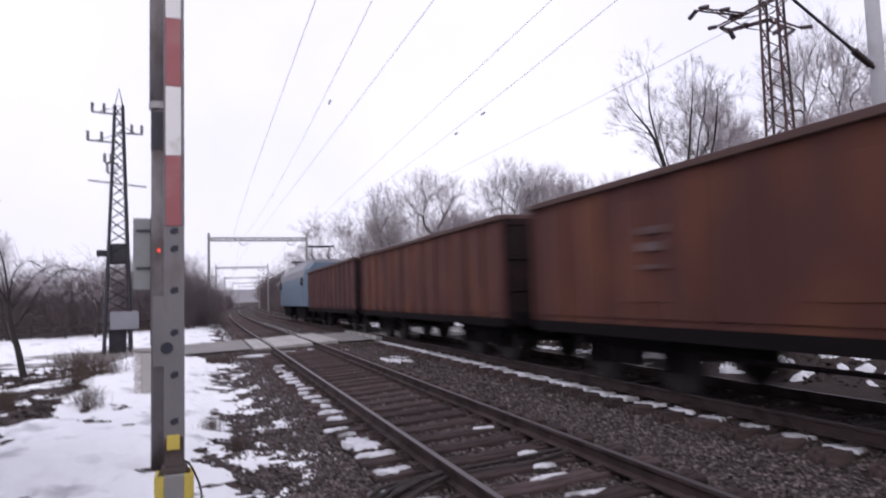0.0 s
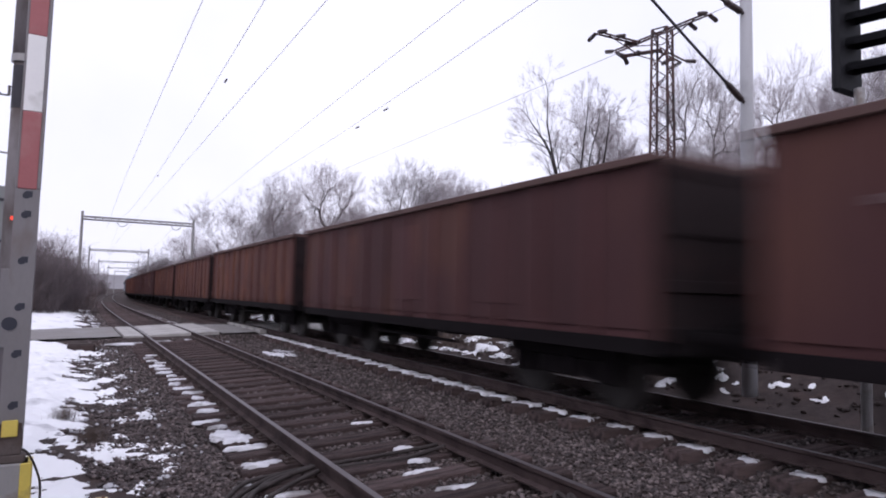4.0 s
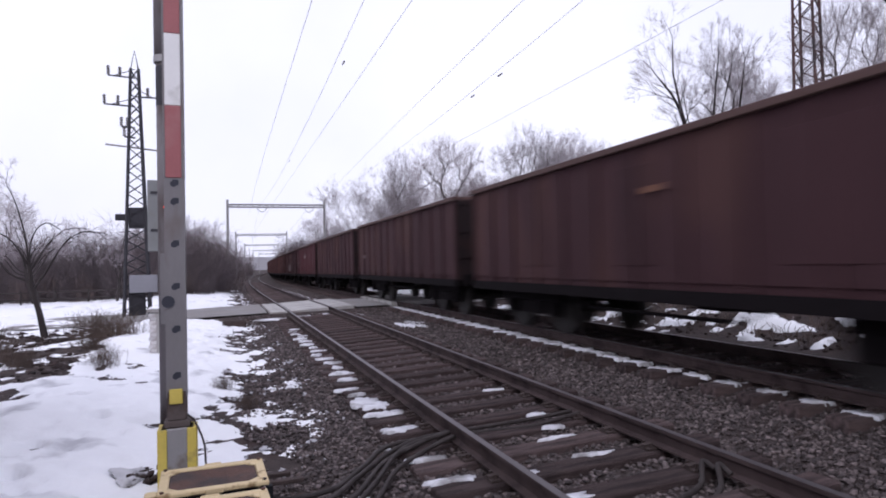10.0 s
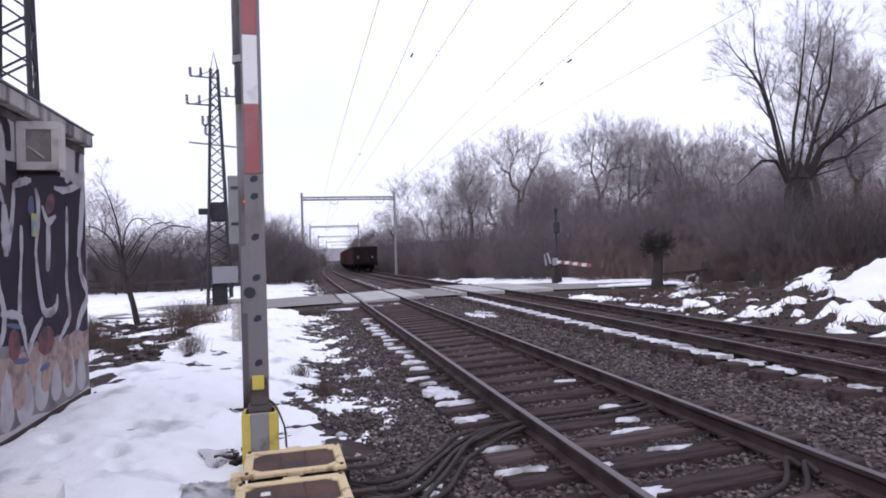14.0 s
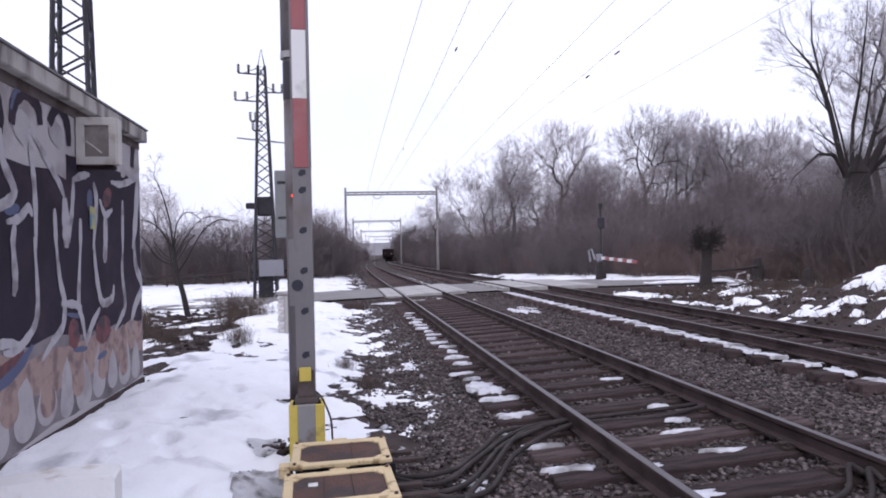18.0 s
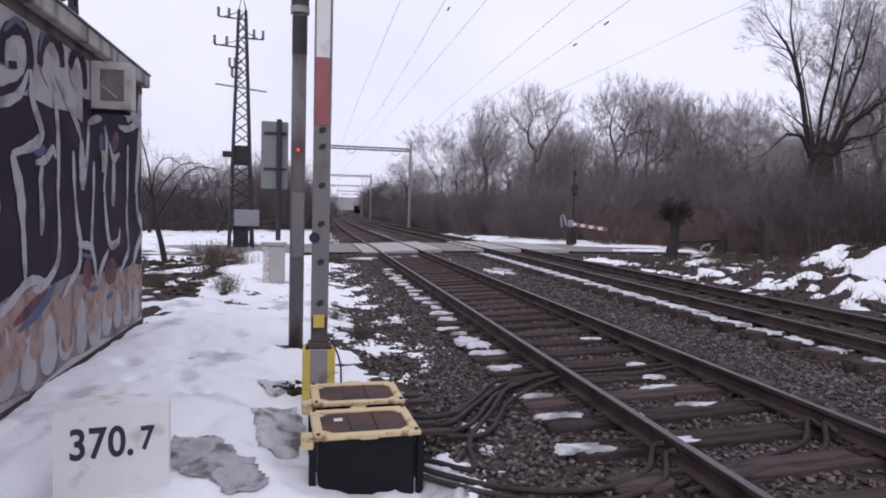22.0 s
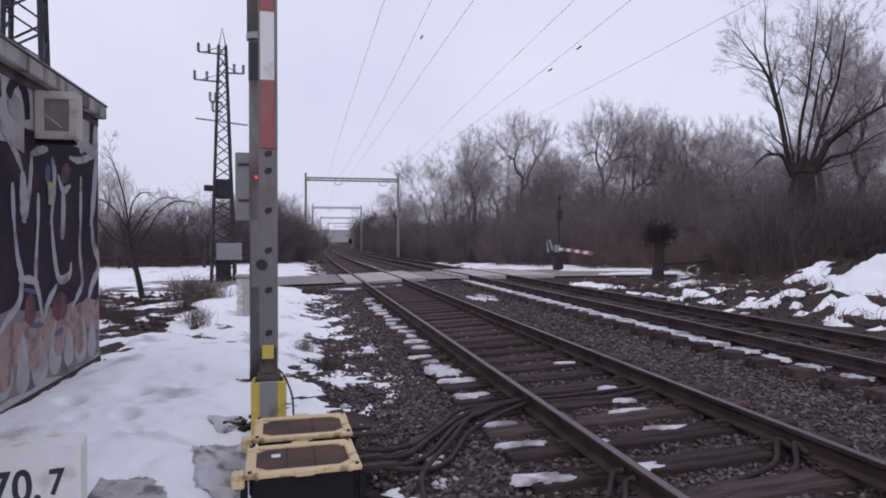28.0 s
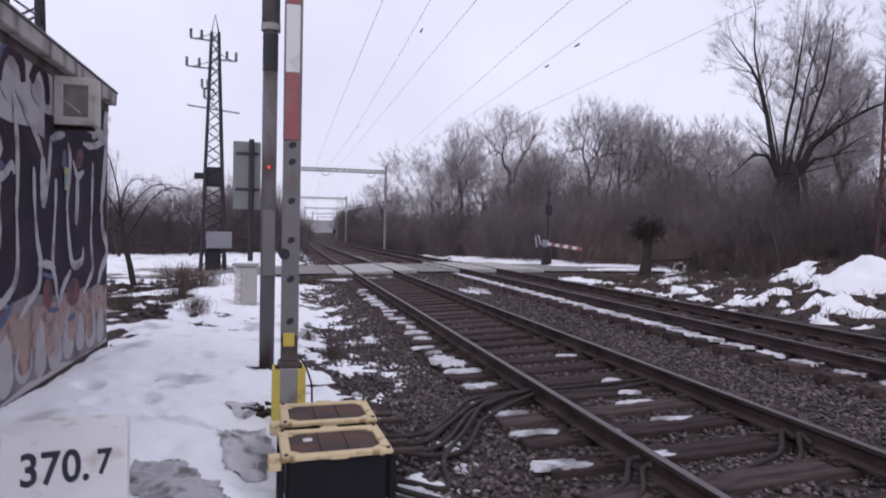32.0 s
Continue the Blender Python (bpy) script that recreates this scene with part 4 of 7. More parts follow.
for z in (0.72, 1.10, 1.45, 1.80, 2.15, 2.30):
    bm = bmesh.new()
    tube(bm, (-0.005, -0.073, z), (-0.005, -0.0655, z), 0.026, n=10)
    box(bm, -0.012, -0.074, z - 0.012, 0.034, -0.068, z + 0.034)
    part("hole", bm, M_INK, bar, "dark punched hole")
bm = bmesh.new()
tube(bm, (-0.055, -0.079, 1.33), (-0.055, -0.066, 1.33), 0.05, n=14)
part("hole", bm, M_INK, bar, "large dark round hole")
z = 2.35
for k in range(12):
    bm = bmesh.new()
    box(bm, -0.064, -0.078, z, 0.058, 0.04, z + 0.60 - 0.002, 0.003)
    part("stripe", bm, M_RED if k % 2 == 0 else M_WHITE, bar, "faded red stripe" if k % 2 == 0 else "white stripe")
    z += 0.60
for x0, x1 in ((-0.080, -0.064), (0.058, 0.080)):
    bm = bmesh.new()
    box(bm, x0, -0.074, 2.36, x1, 0.045, 9.55, 0.003)
    part("edge_flange", bm, M_POST, bar, "bare grey edge of the boom")
bm = bmesh.new()
sweep(bm, curve_points([(0.03, -0.05, 0.42), (0.12, -0.06, 0.36), (0.2, -0.02, 0.15), (0.22, 0.02, -0.08), (0.3, 0.1, -0.2)]), 0.009, 6)
part("hose", bm, M_CABLE, bar, "thin black cable")

# ---- grey signal post behind it ----
gp = thing("crossing_signal_post", "tall grey tubular post with dark band and small red lamp", "post", m=pose(-2.78, 8.0, 0))
bm = bmesh.new()
tube(bm, (0, 0, -0.3), (0, 0, 4.02), 0.090, 0.090, 20)
tube(bm, (0, 0, 4.02), (0, 0, 5.8), 0.110, 0.110, 20)
part("tube", bm, M_POSTDARK, gp, smooth=True)
bm = bmesh.new()
tube(bm, (0, 0, 3.49), (0, 0, 3.95), 0.0935, 0.0935, 20)
part("band", bm, M_DARKSTEEL, gp, "dark band")
bm = bmesh.new()
box(bm, -0.065, -0.120, 0.97, 0.08, -0.06, 1.78, 0.006)
part("cover_plate", bm, M_POST, gp)
bm = bmesh.new()
tube(bm, (0, 0, 3.99), (0, 0, 4.07), 0.116, 0.116, 20)
part("collar", bm, M_GALV, gp)
bm = bmesh.new()
tube(bm, (0.0, -0.106, 2.31), (0.0, -0.085, 2.31), 0.020, n=10)
part("lamp", bm, g_red, gp, "small red light")

# ---- warning sign seen from behind ----
sg = thing("crossing_sign", "back of a grey sheet crossing signal board on a dark post", "sign", m=pose(-3.45, 15.6, 0))
bm = bmesh.new()
box(bm, -0.33, -0.02, 2.0, 0.30, 0.05, 3.62, 0.02)
part("board", bm, M_BOARD, sg)
for z in (2.45, 3.3):
    bm = bmesh.new()
    box(bm, -0.26, -0.05, z, 0.26, -0.02, z + 0.06)
    part("bracket", bm, M_DARKSTEEL, sg)
bm = bmesh.new()
tube(bm, (0.09, -0.10, -0.4), (0.09, -0.10, 3.66), 0.06, 0.06, 10)
part("pole", bm, M_DARKSTEEL, sg)

# ---- whitewashed brick pillar with a cap ----
pil = thing("brick_pillar", "small whitewashed brick pillar with snowy cap", "pillar", m=pose(-3.38, 14.2, -0.25))
bm = bmesh.new()
box(bm, -0.20, -0.14, 0.0, 0.20, 0.14, 0.98)
part("mortar_core", bm, M_CONCRETE, pil)
bm = bmesh.new()
box(bm, -0.125, -0.06, -0.034, 0.125, 0.06, 0.034, 0.005)
BRICK = data("brick", bm, M_BRICKW)
for c in range(12):
    for sx in (-1, 1):
        for sy in (-1, 1):
            ob = part("brick", BRICK, None, pil)
            if c % 2:
                ob.matrix_basis = pose(sx * 0.113, sy * 0.095, 0.045 + 0.08 * c)
            else:
                ob.matrix_basis = pose(sx * 0.158, sy * 0.035, 0.045 + 0.08 * c, 0, 0, 90)
bm = bmesh.new()
box(bm, -0.09, -0.168, 0.02, 0.235, 0.0, 0.96, 0.012)
part("front_panel", bm, M_PANEL, pil, "plain pale front panel")
bm = bmesh.new()
box(bm, -0.27, -0.2, 0.98, 0.27, 0.2, 1.04, 0.01)
part("cap", bm, M_CONCRETE, pil)
bm = bmesh.new()
box(bm, -0.25, -0.18, 1.04, 0.25, 0.18, 1.075, 0.015)
part("snow", bm, M_SNOW, pil)


# ---- lattice pylons ----
def pylon(name, label, x, y, z0, h, base, turn, arms, kit=False, top=0.17, thick=1.5, steel=M_DARKSTEEL, beams=()):
    t = thing(name, label, "pylon", "lattice pylons", m=pose(x, y, z0, 0, 0, turn))

    def leg(sx, sy, z):
        w = base / 2 + (top - base / 2) * min(1, z / (h * 0.93))
        return Vector((sx * w, sy * w, z))

    for sx in (-1, 1):
        for sy in (-1, 1):
            bm = bmesh.new()
            tube(bm, leg(sx, sy, 0), leg(sx, sy, h * 0.93), 0.035 * thick, 0.03 * thick, 5)
            part("leg", bm, steel, t)
    n = int(h / 0.48)
    for face, (a, b) in enumerate((((-1, -1), (1, -1)), ((1, -1), (1, 1)), ((1, 1), (-1, 1)), ((-1, 1), (-1, -1)))):
        for k in range(n):
            z, z2 = h * 0.93 * k / n, h * 0.93 * (k + 1) / n
            p, q = (a, b) if k % 2 else (b, a)
            bm = bmesh.new()
            tube(bm, leg(*p, z), leg(*q, z2), 0.016 * thick, 0.016 * thick, 4)
            part("brace", bm, steel, t)
    bm = bmesh.new()
    for sx in (-1, 1):
        for sy in (-1, 1):
            if beams:
                tube(bm, leg(sx, sy, h * 0.93), leg(sy, -sx, h * 0.93), 0.03, 0.03, 4)
            else:
                tube(bm, leg(sx, sy, h * 0.93), (0, 0, h), 0.02, 0.01, 4)
    part("top_frame" if beams else "peak", bm, steel, t)
    for z, side, reach in arms:
        bm = bmesh.new()
        tube(bm, (0, 0, z), (side * reach, 0, z + 0.02), 0.035, 0.03, 5)
        tube(bm, (0, 0, z + 0.35), (side * reach * 0.75, 0, z + 0.03), 0.018, 0.018, 4)
        arm = part("arm", bm, steel, t)
        for r in (0.55, 0.98):
            bm = bmesh.new()
            for j in range(4):
                tube(bm, (side * reach * r, 0, z + 0.06 + 0.09 * j), (side * reach * r, 0, z + 0.12 + 0.09 * j), 0.07, 0.045, 8)
            part("insulator", bm, M_INSUL, arm, "dark porcelain insulator")
    for z, start, head, reach in beams:
        d = Vector((math.cos(radians(head)), math.sin(radians(head)), 0))
        p0, side = Vector((start[0], start[1], z)), Vector((-d.y, d.x, 0))
        bm = bmesh.new()
        for w in (-0.09, 0.09):
            tube(bm, p0 + side * w, p0 + d * reach + side * w, 0.04, 0.035, 5)
        tube(bm, p0 - Vector((0, 0, 0.45)), p0 + d * reach * 0.7, 0.022, 0.022, 4)
        beam = part("arm", bm, steel, t)
        for r, sgn in ((0.55, 1), (0.97, 1), (0.97, -1)):
            bm = bmesh.new()
            for j in range(4):
                q = p0 + d * reach * r + side * sgn * (0.14 + 0.1 * j) - Vector((0, 0, 0.02 + 0.03 * j))
                tube(bm, q, q + side * sgn * 0.07, 0.085, 0.05, 8)
            part("insulator", bm, M_INSUL, beam, "dark porcelain strain insulator")
    if kit:
        bm = bmesh.new()
        tube(bm, (-1.05, -0.1, h * 0.645), (1.0, -0.1, h * 0.63), 0.035, 0.035, 5)
        part("crossbar", bm, M_GALV, t)
        bm = bmesh.new()
        box(bm, -0.28, -0.5, 1.15, 0.72, -0.38, 1.84, 0.015)
        part("meter_box", bm, M_BOXGREY, t, "pale grey switch box")
        bm = bmesh.new()
        box(bm, -0.28, -0.3, 3.7, 0.32, 0.3, 4.5, 0.05)
        box(bm, -0.75, -0.1, 4.0, -0.3, 0.1, 4.25, 0.02)
        part("transformer", bm, M_DARKSTEEL, t, "dark pole transformer")
        bm = bmesh.new()
        box(bm, -0.30, -0.30, -0.5, 0.30, 0.30, 1.5, 0.04)
        part("plinth", bm, M_DARKSTEEL, t)
    return t


pylon("lattice_pylon", "dark steel lattice pylon with insulator arms and grey switch box", -5.45, 27.6, -0.45, 10.8, 0.95, 8, [(9.7, -1, 0.95), (8.55, -1, 1.1), (8.95, 1, 0.85), (7.7, -1, 0.5), (7.3, -1, 0.4)], True, 0.14, 2.0)
pylon("lattice_pylon", "dark steel lattice pylon rising behind the painted hut", -8.42, 16.2, -0.3, 11.0, 1.0, 10, [(9.6, -1, 1.2), (8.8, 1, 1.2)], False, 0.28, 2.0)
pylon("lattice_pylon", "rust-brown steel lattice pylon with double insulator arms", 15.6, 15.1, 0.2, 11.9, 0.78, 20, [], False, 0.27, 1.5, M_RUSTSTEEL,
      [(11.0, (0, 0), -108, 1.9), (11.0, (0, 0), 72, 2.3), (10.95, (0.3, 1.0), 155, 2.0), (10.3, (0, 0), -10, 1.5), (10.35, (0, 0), 100, 1.4)])



# ---- painted hut ----
hut = thing("utility_hut", "flat-roofed rendered hut covered in graffiti", "building", m=pose(0, 0, 0))
bm = bmesh.new()
box(bm, -9.2, 0.6, -0.4, -4.85, 9.0, 3.13)
part("wall", bm, M_PLASTER, hut, "pale rendered wall")
bm = bmesh.new()
box(bm, -9.3, 0.5, 3.13, -4.75, 9.03, 3.29, 0.012)
part("roof_slab", bm, M_CORNICE, hut, "weathered concrete roof slab")
bm = bmesh.new()
box(bm, -9.32, 0.48, 3.29, -4.735, 9.045, 3.312, 0.004)
part("roof_edge", bm, M_POST, hut, "dull metal roof edging")
bm = bmesh.new()
box(bm, -9.25, 0.55, -0.42, -4.835, 9.02, 0.02, 0.01)
part("plinth", bm, M_SOIL, hut, "dark damp plinth")
# shadow line below the roof slab, laid on as a dark strip
bm = bmesh.new()
box(bm, -4.86, 0.62, 3.03, -4.842, 9.0, 3.129)
part("stained_band", bm, M_NECK, hut, "dark band laid on for the shade under the roof slab")
M_PDARK = mat("black_violet_spray_paint", (0.032, 0.024, 0.036), 0.85, 0, 0.35, 2, 40, 0.1, (0.05, 0.036, 0.05), 0.3, 1.6, 0, (1, 1, 1), 0.15)
M_PSILVER = mat("silver_spray_paint", (0.40, 0.38, 0.41), 0.7, 0.1, 0.14, 4, 60, 0.1, (0.2, 0.175, 0.19), 0.3, 4)
M_PBLUE = mat("slate_blue_spray_paint", (0.07, 0.085, 0.16), 0.7, 0, 0.2, 4, 50, 0.1)
M_PPEACH = mat("peach_spray_paint", (0.30, 0.212, 0.19), 0.8, 0, 0.2, 4, 50, 0.1, (0.16, 0.11, 0.11), 0.35, 6)
M_PRED = mat("dull_red_spray_paint", (0.15, 0.05, 0.055), 0.8, 0, 0.2, 4, 50, 0.1, (0.05, 0.03, 0.04), 0.4, 6)
M_PPALE = mat("pale_grey_spray_paint", (0.35, 0.33, 0.345), 0.8, 0, 0.15, 4, 50, 0.1, (0.28, 0.25, 0.265), 0.3, 3)
layer = [0]


def stroke(pts, width, material, label, taper=0.6):
    """A sprayed line on the wall, along (y, z) points, with rounded, narrowing ends."""
    c = [(p.y, p.z) for p in curve_points([(0, a, b) for a, b in pts], 6)] if len(pts) > 2 else [tuple(np.array(pts[0]) + (np.array(pts[1]) - np.array(pts[0])) * k / 6) for k in range(7)]
    layer[0] += 1
    x = -4.849 + 0.0012 + 0.0001 * layer[0]
    bm = bmesh.new()
    rows = []
    for k, (a, b) in enumerate(c):
        a2, b2 = c[min(k + 1, len(c) - 1)]
        a1, b1 = c[max(k - 1, 0)]
        d = Vector((a2 - a1, b2 - b1))
        n = Vector((-d.y, d.x)).normalized()
        e = min(k, len(c) - 1 - k) / (len(c) * 0.25)
        w = width / 2 * (taper + (1 - taper) * min(1, e)) * (1 + 0.1 * math.sin(k * 1.7))
        zc = lambda v: max(0.05, min(3.12, v))
        yc = lambda v: min(8.995, v)
        rows.append((bm.verts.new((x, yc(a + n.x * w), zc(b + n.y * w))), bm.verts.new((x, yc(a - n.x * w), zc(b - n.y * w)))))
    for u, v in zip(rows, rows[1:]):
        bm.faces.new((u[0], u[1], v[1], v[0]))
    ob = part("paint_stroke", bm, material, hut, label)


def fill(y0, y1, z0, z1, material, label, ragged=0.12, seed=1):
    layer[0] += 1
    x = -4.849 + 0.0012 + 0.0001 * layer[0]
    r = random.Random(seed)
    n = 18
    bm = bmesh.new()
    lo = [bm.verts.new((x, y0 + (y1 - y0) * k / n, z0 + r.uniform(-ragged, ragged))) for k in range(n + 1)]
    hi = [bm.verts.new((x, y0 + (y1 - y0) * k / n, z1 + r.uniform(-ragged, ragged))) for k in range(n + 1)]
    for k in range(n):
        bm.faces.new((lo[k], lo[k + 1], hi[k + 1], hi[k]))
    part("paint_field", bm, material, hut, label)


M_PMURK = mat("murky_violet_grey_overspray", (0.20, 0.175, 0.185), 0.85, 0, 0.25, 3, 50, 0.1, (0.10, 0.085, 0.095), 0.4, 2.2)


def drop(y, w, z0, z1, material, label):
    """A sprayed drip with a rounded lower end and a pointed upper one."""
    layer[0] += 1
    x = -4.849 + 0.0012 + 0.0001 * layer[0]
    bm = bmesh.new()
    n = 9
    low = [(y + 0.5 * w * math.cos(math.pi * (1 + k / n)), z0 + 0.45 * w + 0.45 * w * math.sin(math.pi * (1 + k / n))) for k in range(n + 1)]
    flat(bm, [(x, min(8.99, a), max(0.04, b)) for a, b in low + [(y + 0.36 * w, z0 + 0.7 * (z1 - z0)), (y + 0.04 * w, z1), (y - 0.30 * w, z0 + 0.75 * (z1 - z0))]])
    part("paint_drip", bm, material, hut, label)


fill(1.2, 8.98, 0.07, 0.95, M_PMURK, "murky violet-grey overspray", 0.06, 9)
fill(1.2, 8.98, 0.86, 2.38, M_PDARK, "dark violet-black letter field", 0.07, 3)
fill(6.75, 8.98, 0.80, 2.60, M_PDARK, "dark violet-black letter field", 0.04, 5)
fill(1.2, 4.75, 0.8, 2.75, M_PDARK, "dark violet-black letter field", 0.1, 4)
ARCH = [(0.08, [(5.06, 2.59), (5.09, 2.8), (5.29, 2.92), (5.49, 2.91), (5.55, 2.71), (5.43, 2.52), (5.07, 2.38), (4.79, 2.37)]),
        (0.13, [(5.73, 2.72), (5.79, 2.92), (5.97, 3.04), (6.18, 2.97), (6.23, 2.81)]),
        (0.14, [(6.4, 2.86), (6.59, 3.07), (6.78, 2.94), (6.82, 2.72)]),
        (0.13, [(4.75, 2.84), (4.88, 2.71), (4.99, 2.57)]),
        (0.16, [(8.24, 3.17), (8.72, 3.21), (8.7, 2.76)]),
        (0.09, [(6.8, 2.58), (7.4, 2.59), (8.28, 2.6)])]
EYE = [(0.22, [(5.16, 2.74), (5.27, 2.63)]),
       (0.25, [(5.84, 2.61), (5.96, 2.85)]),
       (0.28, [(6.58, 2.9), (6.51, 2.69)]),
       (0.14, [(4.84, 2.67), (4.86, 2.46)])]
PUPIL = [(0.15, [(5.23, 2.65), (5.24, 2.59)])]
SILVER_A = [(0.1, [(6.01, 2.74), (6.06, 2.46), (6.1, 2.11), (6.1, 1.7)]),
            (0.07, [(6.07, 1.8), (6.11, 1.26), (6.04, 1.03), (5.82, 0.9), (5.65, 0.86), (5.53, 0.87)]),
            (0.09, [(6.04, 2.74), (6.36, 2.5), (6.59, 2.32), (6.69, 2.2)]),
            (0.2, [(6.69, 2.2), (6.71, 1.92), (6.71, 1.71)]),
            (0.04, [(6.87, 2.39), (7.1, 2.46), (7.31, 2.5)]),
            (0.09, [(6.9, 2.4), (6.87, 2.17), (6.77, 1.76)]),
            (0.08, [(6.47, 2.08), (6.49, 1.7)]),
            (0.11, [(6.48, 1.81), (6.55, 1.42), (6.64, 1.2), (6.6, 0.97), (6.37, 0.84), (6.16, 0.71)]),
            (0.05, [(6.57, 1.18), (6.87, 1.15), (7.04, 1.1)])]
SILVER_B = [(0.09, [(7.05, 2.02), (7.04, 1.7)]),
            (0.1, [(7.05, 1.82), (6.97, 1.19), (7.05, 0.98), (7.13, 0.73)]),
            (0.12, [(7.41, 2.43), (7.48, 2.22), (7.37, 1.7)]),
            (0.12, [(7.38, 1.82), (7.43, 1.49), (7.54, 1.17), (7.68, 1.1), (7.91, 1.15), (7.96, 1.29)]),
            (0.08, [(7.57, 2.26), (7.73, 2.1), (7.96, 2.17)]),
            (0.16, [(7.74, 2.1), (7.72, 1.7)]),
            (0.15, [(7.73, 1.83), (7.69, 1.55)]),
            (0.11, [(8.31, 2.31), (8.28, 1.71)]),
            (0.11, [(8.3, 1.84), (8.25, 1.42), (8.33, 1.04), (8.19, 0.9), (7.97, 0.76)]),
            (0.06, [(7.93, 2.49), (8.27, 2.5), (8.81, 2.64), (8.99, 2.8)]),
            (0.2, [(8.9, 2.7), (8.81, 2.21), (8.66, 1.71)])]
SILVER_C = [(0.16, [(8.71, 1.85), (8.75, 1.51), (8.98, 1.22), (8.69, 0.98), (8.46, 0.7)]),
            (0.11, [(7.53, 1.06), (7.28, 0.89), (7.13, 0.71)]),
            (0.06, [(5.61, 1.91), (5.81, 1.95), (5.97, 2.05), (6.04, 1.98)]),
            (0.07, [(5.74, 1.9), (5.69, 1.7)]),
            (0.11, [(5.7, 1.79), (5.73, 1.45), (5.7, 1.31)]),
            (0.05, [(4.76, 2.32), (5.03, 2.31), (5.34, 2.43), (5.5, 2.64)]),
            (0.12, [(5.54, 2.65), (5.57, 2.41), (5.74, 2.17), (5.57, 2.05), (5.19, 1.95)]),
            (0.17, [(5.19, 1.95), (5.32, 1.67), (5.36, 1.38)]),
            (0.07, [(4.69, 1.8), (4.88, 1.7), (4.95, 1.55), (4.9, 1.4)])]
SILVER_D = [(0.06, [(4.63, 0.71), (5.05, 0.79), (5.39, 0.93), (5.6, 0.94), (5.87, 0.88)]),
            (0.09, [(5.39, 0.96), (5.36, 1.46)]),
            (0.09, [(4.95, 1.47), (4.83, 1.09), (4.72, 0.76)]),
            (0.13, [(4.92, 0.72), (4.83, 0.52), (4.84, 0.39)])]
PEACH = [(0.36, [(5.19, 0.53), (5.26, 0.3)]),
         (0.22, [(5.1, 0.55), (5.54, 0.64), (6.0, 0.69)])]
REDS = [(0.12, [(5.18, 0.64), (5.63, 0.75), (5.86, 0.83)]),
        (0.26, [(6.82, 1.01), (6.88, 0.71)]),
        (0.45, [(7.61, 0.96), (7.63, 0.66)]),
        (0.30, [(7.76, 2.38), (7.87, 2.22)])]
BLUES = [(0.1, [(5.25, 0.57), (5.72, 0.7), (6.01, 0.87)]),
         (0.06, [(6.83, 0.7), (7.17, 0.67)]),
         (0.07, [(7.43, 0.52), (7.71, 0.55)]),
         (0.1, [(5.59, 2.0), (5.83, 2.04)]),
         (0.15, [(7.32, 2.34), (7.29, 2.12)]),
         (0.05, [(6.69, 1.07), (7.05, 1.01)])]
fill(1.2, 8.97, 0.42, 0.80, M_PPEACH, "peach sprayed band", 0.07, 12)
for k in range(19):
    y = 1.4 + 0.405 * k
    w = 0.36 + 0.06 * math.sin(2.3 * k)
    drop(min(8.7, y), w, 0.08 + 0.03 * math.sin(1.7 * k), 0.62 + 0.09 * math.sin(3.1 * k), M_PPALE, "pale grey sprayed drip")
for k in range(6):
    drop(4.95 + 0.66 * k, 0.30, 0.22 + 0.05 * math.sin(2.1 * k), 0.80, M_PPEACH, "peach sprayed drip")
for w, pts in PEACH:
    stroke(pts, 1.05 * w, M_PPEACH, "peach sprayed band", 0.35)
for w, pts in REDS:
    stroke(pts, w, M_PRED, "dull red sprayed patch", 0.3)
for w, pts in BLUES:
    stroke(pts, w, M_PBLUE, "slate blue sprayed edge", 0.3)
for w, pts in EYE:
    stroke(pts, 1.1 * w, M_PPALE, "pale grey sprayed letter tip", 0.5)
for w, pts in ARCH:
    stroke(pts, max(0.12, w), M_PDARK, "dark arched stroke", 0.7)
for w, pts in ((0.05, [(5.10, 2.84), (5.29, 2.97), (5.46, 2.95)]), (0.05, [(5.72, 2.84), (5.80, 3.0), (5.97, 3.09)])):
    stroke(pts, w, M_PBLUE, "slate blue sprayed edge")
for w, pts in PUPIL:
    stroke(pts, w, M_PDARK, "dark sprayed dot", 0.8)
for w, pts in SILVER_A + SILVER_B + SILVER_C + SILVER_D:
    stroke(pts, max(0.085, 0.85 * w), M_PSILVER, "silver sprayed outline", 0.45)
for k in range(5):
    stroke([(1.5 + 0.62 * k, 2.5 - 0.2 * (k % 2)), (1.42 + 0.64 * k, 1.6), (1.7 + 0.6 * k, 0.92 + 0.1 * (k % 2))], 0.13, M_PSILVER, "silver sprayed outline", 0.45)
bm = bmesh.new()
box(bm, -4.838, 7.28, 1.92, -4.832, 7.42, 2.16)
part("sticker", bm, mat("sun_bleached_sticker", (0.40, 0.36, 0.12), 0.6, 0, 0.3, 9, 40, 0, (0.1, 0.2, 0.3), 0.5, 6), hut, "small yellow and blue sticker")
ac = thing("wall_ventilator", "boxy off-white ventilation unit on the hut wall", "ventilator", m=pose(0, 0, 0))
bm = bmesh.new()
box(bm, -4.85, 6.99, 2.56, -4.45, 7.13, 3.04, 0.012)
part("casing", bm, M_CASING, ac)
for x0, z0, x1, z1 in ((-4.84, 2.56, -4.46, 2.64), (-4.84, 2.96, -4.46, 3.04), (-4.84, 2.64, -4.76, 2.96), (-4.53, 2.64, -4.46, 2.96)):
    bm = bmesh.new()
    box(bm, x0, 6.965, z0, x1, 6.995, z1, 0.004)
    part("front_frame", bm, M_CASING, ac)
bm = bmesh.new()
